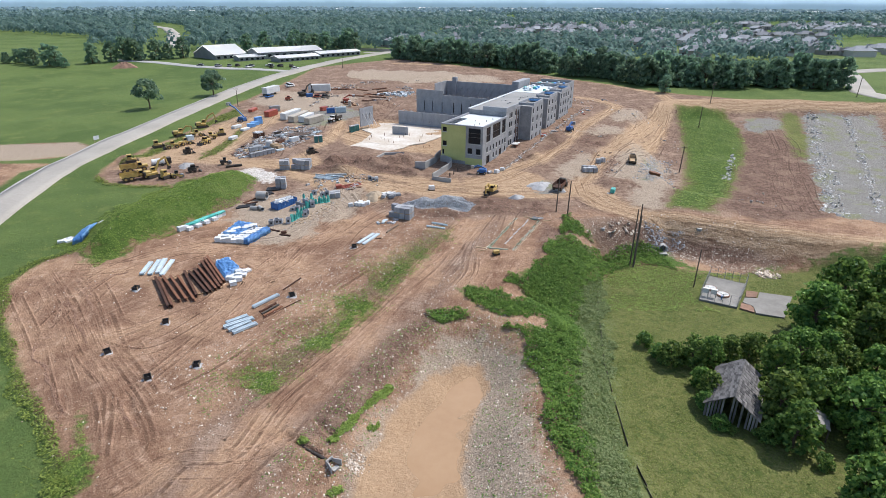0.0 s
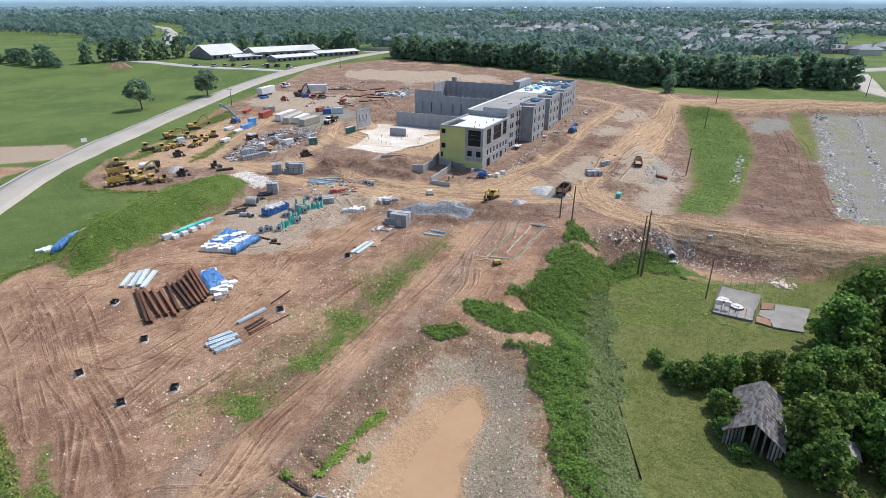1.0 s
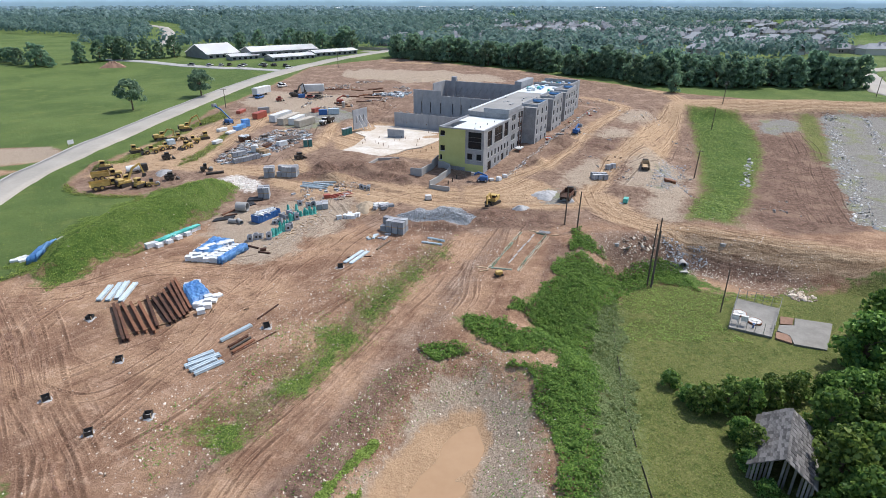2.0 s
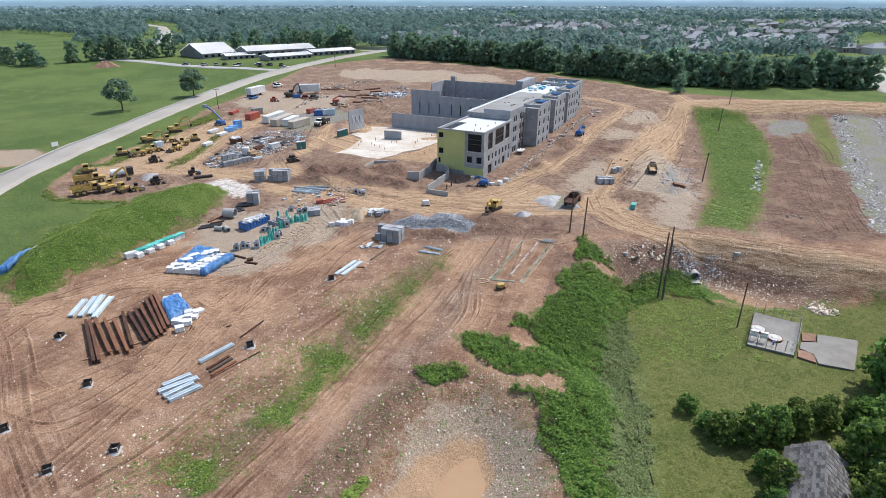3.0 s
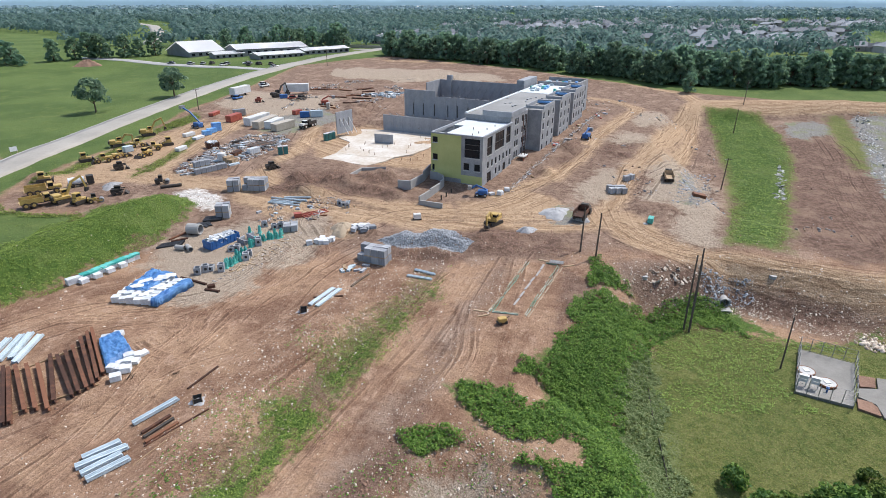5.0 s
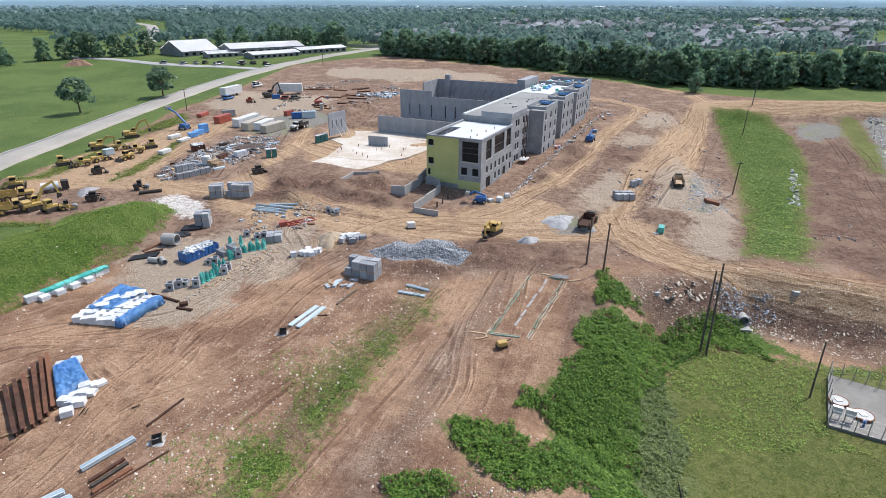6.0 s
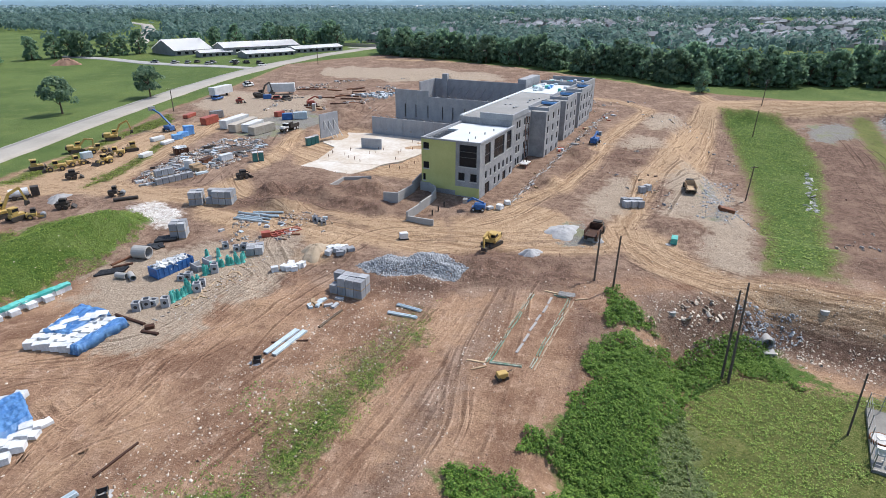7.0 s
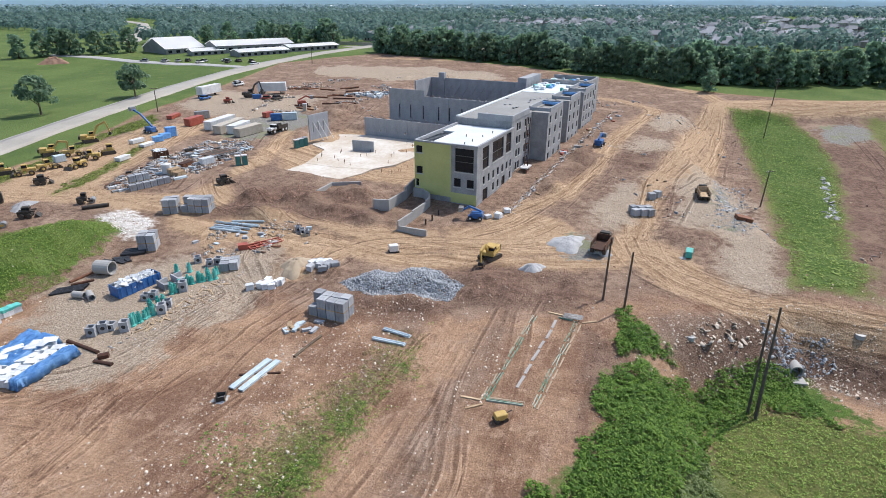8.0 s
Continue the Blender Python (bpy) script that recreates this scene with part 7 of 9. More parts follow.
for a, b, mat, label, h in (((-60.2, 255.8), (-57.7, 257.0), "blue_paint", "blue bin on the car park", 1.3), ((-45.2, 222.9), (-42.2, 223.2), "blue_paint", "grey-blue plant unit on soil", 1.8), ((-41.8, 223.4), (-37.9, 224.2), "galv", "grey plant unit on soil", 2.0), ((-47.5, 226.5), (-46.0, 229.4), "red_paint", "red air compressor on the soil", 1.4),
                            ((-72.2, 196.6), (-70.7, 199.7), "white_paint", "stack of white-topped boards", 0.8), ((-68.1, 193.6), (-66.8, 196.6), "white_wrap", "white wrapped bundle by the track", 0.6), ((-68.4, 182.7), (-67.4, 185.7), "white_paint", "small white utility trailer", 0.8), ((-82.3, 181.8), (-81.0, 183.6), "galv", "grey-green fuel tank box", 1.4),
                            ((-51.9, 171.8), (-50.6, 173.7), "timber", "brown timber crate in the yard", 1.3), ((-50.4, 171.2), (-49.6, 173.2), "timber", "tan timber crate in the yard", 0.9), ((-51.7, 177.2), (-50.4, 179.7), "rust", "brown timber stack in the yard", 0.9), ((-48.2, 179.1), (-46.3, 181.3), "white_wrap", "large white wrapped bundle", 1.3),
                            ((-74.5, 224.2), (-74.0, 229.4), "red_paint", "red and white flat trailer on soil", 0.9), ((-67.3, 224.4), (-64.4, 227.0), "steel", "grey and red service truck body", 2.0), ((43.0, 252), (46, 254), "steel", "small grey site shed behind the building", 2.0), ((183.5, 234), (186.5, 235), "blue_paint", "small blue cabin on bare ground", 2.6),
                            ((56.0, 149.6), (58.6, 149.2), "rust", "long rusty steel box on gravel", 0.6)):
    container(label, a, b, 1.6, h, mat, name="site_box", cat="box")
t = thing("water_tank", "round white water tank in the yard", "tank", at(-53.9, 174.0))
part("tank", rod((0, 0, 0), (0, 0, 2.1), 1.0, sides=20), MAT["white_paint"], t, smooth=False)
part("lid", rod((0, 0, 2.1), (0, 0, 2.35), 0.95, 0.3, sides=20), MAT["white_paint"], t)


def car(label, m, mat):
    t = thing("car", label, "car", m)
    for x in (-1.35, 1.35):
        for y in (-0.8, 0.8):
            wheel(t, x, y, 0.34, 0.22, "steel")
    part("body", box(-2.2, 2.2, -0.9, 0.9, 0.3, 0.9, bevel=0.12), MAT[mat], t)
    part("cabin", prism([(-1.6, 0.905), (1.0, 0.905), (0.5, 1.5), (-1.2, 1.5)], -0.8, 0.8, m=pose(0, 0, 0, 90, 0, 0)), MAT["glass"], t)
    part("roof", box(-1.15, 0.45, -0.78, 0.78, 1.5, 1.55), MAT[mat], t)


for x, y, a, mat, c in ((-55.2, 255.5, 5, "red_paint", "dark red"), (-51.8, 255.2, 60, "machine_black", "dark"), (-76.7, 255.8, 70, "blue_paint", "blue"), (-74.0, 283, 60, "white_paint", "white"), (-75.6, 287, 60, "white_paint", "white")):
    car(c + " car parked at the edge of the site", at(x, y, a), mat)


def toilet(x, y, turn, mat="teal_wrap"):
    t = thing("portable_toilet", "dark teal portable toilet with a pale roof", "toilet", at(x, y, turn), "portable toilets")
    part("body", box(-0.55, 0.55, -0.55, 0.55, 0, 2.05, bevel=0.03), MAT[mat], t)
    part("door", box(-0.4, 0.4, -0.575, -0.552, 0.15, 1.95), MAT[mat], t)
    part("roof", prism([(-0.6, -0.6), (0.6, -0.6), (0.6, 0.6), (-0.6, 0.6)], 2.05, 2.2), MAT["white_paint"], t)


MAT["toilet"] = plain("dark_teal_plastic", (0.02, 0.11, 0.11), (0.04, 0.19, 0.18), 0.5, bump=0.0)
for k in range(2):
    toilet(-40.6 + k * 1.25, 179.8 + k * 0.6, 25, "toilet")
for k in range(3):
    toilet(-32.2 + k * 0.8, 198.6 + k * 1.3, 40, "toilet")
toilet(-38.6, 238.0, 0, "tan_paint")
t = thing("toppled_toilet", "teal portable toilet lying on its side", "toilet", at(42.2, 135.8, 65, 0.5))
part("body", box(-0.95, 0.95, -0.5, 0.5, -0.45, 0.55, bevel=0.03), MAT["teal_wrap"], t)
part("roof", box(0.955, 1.1, -0.5, 0.5, -0.4, 0.5), MAT["white_paint"], t)

# stored building material in the upper yard
rng = random.Random(21)
STORE = [(-62.5, 165), (-58, 162.5), (-50, 169), (-45, 178), (-41, 194), (-46, 201), (-55, 200), (-60, 186), (-63, 172)]
packs = 0
while packs < 200:
    x, y = rng.uniform(-63, -41), rng.uniform(162, 202)
    if inside_distance(STORE, np.array([x]), np.array([y]))[0] < 0.3:
        continue
    packs += 1
    tone = rng.choice(["galv", "white_wrap", "timber", "grey_block", "steel", "rust", "white_wrap", "galv", "machine_black", "steel"])
    s = rng.uniform(0.2, 0.85)
    tagged(finish("wrapped_pack", lumpy_box(-s * rng.uniform(0.7, 2.6), s, -s * 0.5, s * 0.5, -0.05, s * rng.uniform(0.25, 0.8), 300 + packs, 0.07), MAT[tone]), "bundle of stored building material in the upper yard", "bundle", "stored bundles").matrix_basis = at(x, y, rng.choice((rng.uniform(0, 180), 50)))
for k in range(14):
    a = (-52.3 + k * 0.32, 187.0 + rng.uniform(-0.3, 0.3) - k * 0.2)
    pipe("steel_pipe", a, (a[0] + 4.4, a[1] + 6.2), 0.2, "dark steel pipe in a bundle", "machine_black" if k % 3 else "rust", 0.2)
for k in range(10):
    a = (-52.7 + k * 0.8, 276.5 + rng.uniform(-1, 1))
    pipe("steel_pipe", a, (a[0] + rng.uniform(1, 4), a[1] + rng.uniform(2, 5)), 0.25, "rusty pile lying behind the yard", "rust", 0.2)
for k in range(16):
    a = (-40 + rng.uniform(-4, 12), rng.uniform(240, 280))
    pipe("steel_pipe", a, (a[0] + rng.uniform(3, 8), a[1] + rng.uniform(-3, 3)), 0.25, "rusty bar bundle on the graded soil", "rust", 0.2)
for k in range(40):
    x, y = -20 + rng.gauss(0, 4), 264 + rng.gauss(0, 3)
    tagged(finish("wrapped_pack", lumpy_box(-0.8, 0.8, -0.4, 0.4, -0.05, 0.7, 500 + k, 0.1), MAT[rng.choice(["white_wrap", "galv", "steel"])]), "pale bundle of material behind the halls", "bundle", "rear bundles").matrix_basis = at(x, y, rng.uniform(0, 180))
for k in range(22):
    f = rng.random()
    p = BUILD @ Vector((rng.uniform(2, 92), rng.uniform(-9, -4.5), 0))
    tone = rng.choice(["timber", "galv", "white_wrap", "grey_block", "red_paint", "steel"])
    s = rng.uniform(0.3, 0.7)
    tagged(finish("scrap_piece", lumpy_box(-s * 1.6, s, -s * 0.5, s * 0.5, -0.05, s * 0.7, 600 + k, 0.08), MAT[tone]), "scrap of building material along the building", "scrap", "facade scrap").matrix_basis = at(p.x, p.y, rng.uniform(0, 180))
for k in range(5):
    wrapped_pallet(12.6 + k * 0.9 + (k % 2) * 1.1, 151.0 + k * 0.8 - (k % 3) * 0.8, 30 + k * 17, 700 + k, tall=0.6 + 0.2 * (k % 3), label="wrapped pallet of blocks by the yellow wall")
for k in range(6):
    put_cube(39.0 + (k % 3) * 1.3, 152.0 + (k // 3) * 1.4, 20)
put_cube(44.5, 160, 10), put_cube(46.0, 161.2, 40)
for x, y in ((1.7, 148.1), (2.8, 150.0), (3.9, 152.2)):
    tagged(finish("anchor_post", box(-0.14, 0.14, -0.14, 0.14, -0.2, 1.0), MAT["machine_black"]), "short dark anchor post by the curved wall", "post", "anchor posts").matrix_basis = at(x, y)

# broken concrete strips along the building
for i in range(24):
    p = BUILD @ Vector((3 + i * 3.8 + rng.uniform(-0.6, 0.6), -6.3 + rng.uniform(-0.4, 0.4), 0))
    m = at(p.x, p.y, 63.5 + rng.uniform(-8, 8))
    tagged(finish("concrete_strip", box(-rng.uniform(0.8, 1.8), rng.uniform(0.8, 1.8), -0.16, 0.16, -0.2, 0.06), MAT["concrete"]), "pale concrete strip on the soil along the building", "strip", "concrete strips").matrix_basis = m


# ---- the low ground: poles, culvert, pump station, old barn ----
MAT["pole_wood"] = plain("weathered_pole", (0.06, 0.045, 0.035), (0.15, 0.12, 0.095), 0.9, scale=1, fine=10, bump=0.0)
MAT["old_board"] = plain("grey_weathered_board", (0.09, 0.085, 0.08), (0.28, 0.265, 0.25), 0.9, scale=0.8, fine=8, bump=0.01, each=0.7)
MAT["shingle"] = plain("grey_wood_shingle", (0.055, 0.052, 0.052), (0.17, 0.162, 0.16), 0.9, scale=0.9, fine=6, bump=0.02, each=0.45)


def pole(x, y, top, lean=(0, 0), arm_at=(), r=0.16, label="dark weathered timber utility pole", wires=False):
    z = height(x, y)
    t = thing("utility_pole", label, "pole", Matrix.Translation((x, y, z)), "utility poles")
    part("pole", rod((0, 0, -0.8), (lean[0], lean[1], top - z), r, r * 0.7, 9), MAT["pole_wood"], t)
    for h in arm_at:
        f = h / (top - z)
        bar = part("crossarm", box(-1.1, 1.1, -0.06, 0.06, -0.06, 0.06), MAT["pole_wood"], t)
        bar.location, bar.rotation_euler = (lean[0] * f, lean[1] * f - 0.12, h), (0, 0, 0.3)
        for s in (-0.95, -0.4, 0.4, 0.95):
            part("insulator", rod((s, 0, 0.06), (s, 0, 0.2), 0.05, sides=6), MAT["white_wrap"], bar)
    return t


pole(25.7, 122.6, 8.8, (0.2, 0.3))
pole(27.8, 120.3, 8.8, (0.2, 0.1))
pole(39.4, 107.0, 7.4, (0.9, 2.2))
pole(39.0, 108.0, 6.0, (0.9, 1.9))
pole(39.8, 107.8, 4.8, (0.8, 1.7))
pole(48.1, 97.5, 2.2, (0.5, 0.8), r=0.12)
pole(75.0, 175.7, 3.6, (0.5, 0.3), (8.0,))
pole(101.9, 227.6, 7.2, (0.3, 0.2))
pole(115.5, 251.0, 13.4, (0.4, 0.2), (8.6, 7.8))
pole(-84.0, 236.0, 12.0, (0.1, 0.1), (7.0,))
pole(-60.0, 352.0, 17.0, (0.1, 0.1), (8.0,))
pole(186.0, 262.0, 14.5, (0.2, 0.1), (8.0,))

# culvert under the track, with its trickle
culvert = thing("culvert", "large pale concrete culvert pipe end under the dirt track", "culvert", Matrix.Translation((48.2, 114.6, -5.4)) @ Matrix.Rotation(radians(80), 4, "Z"))
part("pipe", tube((0, 0, 0.6), (5.5, 0, 0.6), 0.8, 0.66, 24), MAT["concrete"], culvert)
# dark disc added inside the pipe in place of its inner shade
part("bore_shade", rod((1.2, 0, 0.6), (1.3, 0, 0.6), 0.655, sides=20), MAT["dark"], culvert)
part("apron", box(-1.4, 0.2, -0.8, 0.8, -0.25, -0.03), MAT["concrete"], culvert)
for x, y, r in ((56.6, 117.2, 0.6), (34.8, 115.8, 0.5), (41.0, 135.0, 0.5)):
    t = thing("manhole", "round pale concrete manhole ring in the soil", "manhole", at(x, y, 0, -0.06))
    part("ring", tube((0, 0, -0.4), (0, 0, 0.16), r, r * 0.8, 20), MAT["concrete"], t)
    part("cover", rod((0, 0, 0.08), (0, 0, 0.14), r * 0.8, sides=20), MAT["steel"], t)

# pump station: concrete pad, fence, tank lids, steel frames, apron
pad_base = -5.08
MAT["old_concrete"] = plain("stained_concrete", (0.165, 0.155, 0.14), (0.26, 0.25, 0.23), 0.9, scale=0.35, fine=5, bump=0.01)
pad = tagged(finish("concrete_pad", prism([(47.0, 92.2), (52.5, 89.2), (58.6, 98.2), (53.0, 101.8)], -6.4, pad_base), MAT["old_concrete"]), "stained concrete pad of the pump station", "concrete pad")
tagged(finish("concrete_apron", prism([(59.4, 95.0), (64.6, 93.2), (59.0, 85.6), (54.9, 87.2), (55.6, 89.6), (54.4, 91.1), (55.6, 92.8), (58.0, 92.7)], -6.4, pad_base - 0.02), MAT["old_concrete"]), "pale concrete turning apron beside the pump station", "apron")
for bed in ([(57.3, 95.6), (59.2, 95.0), (57.8, 92.9), (56.0, 93.2)], [(54.0, 90.8), (55.3, 90.0), (55.4, 89.0), (54.7, 87.4), (52.9, 88.9)]):
    tagged(finish("planting_bed", prism(bed, -6.4, pad_base - 0.01), MAT["soil"]), "bare brown planting bed beside the pump station", "bed")
fence = thing("fence", "grey chain-link fence round the pump station", "fence")
corners = [(47.0, 92.2), (52.5, 89.2), (58.6, 98.2), (53.0, 101.8), (47.0, 92.2)]
for (ax, ay), (bx, by) in zip(corners, corners[1:]):
    n = 5
    for i in range(n):
        f = i / n
        part("post", rod((ax + (bx - ax) * f, ay + (by - ay) * f, pad_base - 0.3), (ax + (bx - ax) * f, ay + (by - ay) * f, pad_base + 2.1), 0.05, sides=6), MAT["steel"], fence)
    for z in (0.1, 0.75, 1.4, 2.05):
        part("rail", rod((ax, ay, pad_base + z), (bx, by, pad_base + z), 0.02, sides=5), MAT["steel"], fence)
for x, y, r in ((50.7, 96.2, 1.1), (51.9, 93.6, 1.15)):
    t = thing("tank_lid", "round white pump tank lid on the concrete pad", "tank lid", Matrix.Translation((x, y, pad_base)))
    part("ring", tube((0, 0, -0.05), (0, 0, 0.35), r, r * 0.9, 24), MAT["rust"], t)
    part("lid", rod((0, 0, 0.0), (0, 0, 0.33), r * 0.9, sides=24), MAT["sill"], t)
    part("hatch", box(-0.35, 0.35, -0.3, 0.3, 0.33, 0.42), MAT["white_paint"], t)
for x, y in ((48.5, 93.4), (49.7, 92.8)):
    t = thing("control_panel", "white electrical control panel on steel legs", "control panel", Matrix.Translation((x, y, pad_base)) @ Matrix.Rotation(radians(-28), 4, "Z"))
    for a in (-0.4, 0.4):
        part("leg", box(a - 0.04, a + 0.04, -0.04, 0.04, -0.02, 1.5), MAT["white_paint"], t)
    part("cabinet", box(-0.5, 0.5, -0.15, 0.15, 0.7, 1.6), MAT["white_paint"], t)
    part("top", box(-0.55, 0.55, -0.25, 0.25, 1.6, 1.66), MAT["white_paint"], t)
t = thing("valve", "blue valve pipe on the concrete pad", "valve", Matrix.Translation((50.9, 92.0, pad_base)))
part("riser", rod((0, 0, -0.05), (0, 0, 0.8), 0.12, sides=10), MAT["blue_paint"], t)
part("flange", rod((0, 0, 0.6), (0, 0, 0.7), 0.22, sides=12), MAT["blue_paint"], t)

# the old barn among the trees: board walls with gaps, two shingled slopes with a sag
barn = thing("old_barn", "collapsing grey timber barn with worn shingle roof", "barn", Matrix.Translation((36.9, 58.7, -5.35)) @ Matrix.Rotation(radians(-33), 4, "Z"))
BW, BL, BE, BR = 6.0, 9.0, 2.5, 4.7
rng = random.Random(14)
for k in range(17):
    x = -BW / 2 + k * BW / 16
    top = BE + (BR - BE) * (1 - abs(x) / (BW / 2)) - 0.1
    if k in (6, 7, 10, 12):
        continue
    part("board", box(x - 0.12, x + 0.12, -0.03, 0.03, rng.uniform(-0.2, 0.5), top - rng.uniform(0, 0.15)), MAT["old_board"], barn)
for s in (-1, 1):
    for k in range(30):
        y = 0.2 + k * BL / 30
        if rng.random() < 0.12:
            continue
        part("board", box(s * BW / 2 - 0.03, s * BW / 2 + 0.03, y - 0.13, y + 0.13, -0.2, BE), MAT["old_board"], barn)
for y in (0.15, BL / 2, BL - 0.1):
    for s in (-1, 1):
        part("post", box(s * (BW / 2 - 0.12) - 0.09, s * (BW / 2 - 0.12) + 0.09, y - 0.09, y + 0.09, -0.3, BE), MAT["pole_wood"], barn)
part("back_wall", facade(BW, -0.2, BE, 0.06, []), MAT["old_board"], barn).location = (-BW / 2, BL, 0)
part("ridge_beam", box(-0.08, 0.08, -0.3, BL, BR - 0.22, BR - 0.06), MAT["pole_wood"], barn)
shingle_data = []
for k in range(3):
    bm = box(-0.36, 0.36, -0.2, 0.2, 0, 0.025 + 0.01 * k)
    d = bpy.data.meshes.new("shingle")
    bm.to_mesh(d)
    bm.free()
    d.materials.append(MAT["shingle"])
    shingle_data.append(d)
pitch = math.atan2(BR - BE, BW / 2)
slope = math.hypot(BR - BE, BW / 2) + 0.5
for s in (-1, 1):
    deck = part("roof", box(0, slope, -0.5, BL + 0.3, -0.06, -0.01), MAT["old_board"], barn)
    deck.matrix_basis = Matrix.Translation((0, 0, BR)) @ (Matrix.Rotation(math.pi, 4, "Z") @ Matrix.Translation((0, -BL, 0)) if s < 0 else Matrix.Identity(4)) @ Matrix.Rotation(pitch, 4, "Y")
    for i in range(10):
        for j in range(14):
            if rng.random() < 0.06:
                continue
            ob = new("shingle", rng.choice(shingle_data))
            ob.parent = deck
            ob.matrix_basis = pose(0.2 + i * 0.352, -0.2 + j * 0.70 + rng.uniform(-0.06, 0.06), 0.01 + 0.012 * (i % 2), rng.uniform(-2, 2), 3 + rng.uniform(-3, 3), 90 + rng.uniform(-4, 4))
lean_to = thing("lean_to", "small grey lean-to roof among the trees", "shed", Matrix.Translation((47.4, 57.2, -5.35)) @ Matrix.Rotation(radians(-28), 4, "Z"))
part("roof", box(-1.1, 1.1, -1.6, 1.6, 0, 0.06, m=pose(0, 0, 2.3, 0, 22, 0)), MAT["old_board"], lean_to)
for x, y in ((-0.9, -1.4), (-0.9, 1.4), (0.9, -1.4), (0.9, 1.4)):
    part("post", box(x - 0.07, x + 0.07, y - 0.07, y + 0.07, -0.2, 2.3 - x * 0.36), MAT["pole_wood"], lean_to)

# basin: muddy water, outlet structure
MAT["water"] = plain("muddy_water", (0.315, 0.195, 0.105), (0.375, 0.245, 0.14), 0.16, scale=0.12, fine=0.8, bump=0.0)
bm = bmesh.new()
bm.faces.new([bm.verts.new((x, y, 0)) for x, y in ((-16, 5), (8, 5), (10, 74), (-2, 74), (-12, 50))])
pond = tagged(finish("water", bm, MAT["water"]), "still muddy tan water in the settling basin", "water", kind="structure")
pond.location.z = -6.32
outlet = thing("outlet_structure", "white flared concrete pipe end with dark mouth", "outlet", at(-12.9, 49.7, -35, -0.2) @ Matrix.Scale(0.72, 4))
for s in (-1, 1):
    part("wing", box(0, 1.6, -0.08, 0.08, -0.3, 0.9, m=pose(0, s * 0.5, 0, 0, 0, s * 22)), MAT["concrete"], outlet)
part("head", box(-0.2, 0, -0.75, 0.75, -0.3, 1.1), MAT["concrete"], outlet)
part("floor", box(0, 1.5, -0.6, 0.6, -0.35, -0.1), MAT["concrete"], outlet)
# shaded pipe mouth, as a dark disc on the head wall
part("mouth", rod((0.0, 0, 0.35), (0.02, 0, 0.35), 0.42, sides=16), MAT["dark"], outlet)
pipe("steel_pipe", (-16.4, 51.8), (-13.3, 50.0), 0.22, "dark drain pipe in a washed-out trench", "machine_black", 0.15, -0.35)

# foundation trench: concrete strips and green form boards
F0, F1, F2, F3 = Vector((9.0, 103.0)), Vector((13.6, 101.8)), Vector((21.4, 117.6)), Vector((16.6, 119.2))
trench = thing("foundation_forms", "long foundation trench with green form boards and pale strips", "foundation")
MAT["form"] = plain("green_form_board", (0.06, 0.20, 0.13), (0.40, 0.42, 0.36), 0.7, scale=1.4, fine=5, bump=0.0, each=0.4)


def form(a, b, mat, wide, tall, off=0.0):
    n = max(1, int((b - a).length / 2.4))
    for i in range(n):
        p, q = a.lerp(b, i / n), a.lerp(b, (i + 0.94) / n)
        p, q = (v + Vector((rng.uniform(-0.12, 0.12), rng.uniform(-0.12, 0.12))) for v in (p, q))
        m, length = between(p, q, 0.0)
        part("form_board", box(0, length * rng.uniform(0.75, 1.0), off - wide / 2, off + wide / 2, -0.3, tall, m=m), MAT[mat], trench)


for a, b in ((F0, F1), (F1, F2), (F0, F3)):
    form(a, b, "form", 0.10, 0.16)
    form(a, b, "form", 0.08, 0.12, 0.28)
    form(a, b, "sand", 0.16, 0.05, 0.55 if a is not F1 else -0.4)
form(F3.lerp(F2, 0.5), F2, "form", 0.10, 0.14)
form(F0.lerp(F1, 0.5) + Vector((1.0, 2.6)), F3.lerp(F2, 0.5), "concrete", 0.3, 0.08)
for k in range(24):
    f = rng.random()
    p = F0.lerp(F3, f) if k % 2 else F1.lerp(F2, f)
    part("stake", box(p.x - 0.04, p.x + 0.04, p.y - 0.04, p.y + 0.04, height(p.x, p.y) - 0.2, height(p.x, p.y) + 0.55), MAT["timber"], trench)
for a, b in (((6.4, 103.6), (8.4, 103.0)), ((21.8, 117.2), (23.6, 117.4)), ((18.0, 119.6), (20.6, 118.6)), ((6.8, 101.8), (8.6, 102.4))):
    m, n = between(a, b)
    tagged(finish("timber_plank", box(0, n, -0.12, 0.12, 0, 0.12), MAT["timber"]), "old timber plank beside the trench", "timber", "trench planks").matrix_basis = m
t = thing("rebar_bundle", "grey bundle of bent rods at the trench's end", "rebar", at(19.6, 118.2, -20))
for k in range(9):
    part("bar", rod((0, k * 0.12, 0.3 + 0.05 * (k % 3)), (2.2 + 0.2 * (k % 2), k * 0.14, 0.35), 0.04, sides=5), MAT["steel"], t)


# low silt fence of dark fabric along the weeds
silt = thing("silt_fence", "low black silt fence of sagging fabric in the grass", "fence")
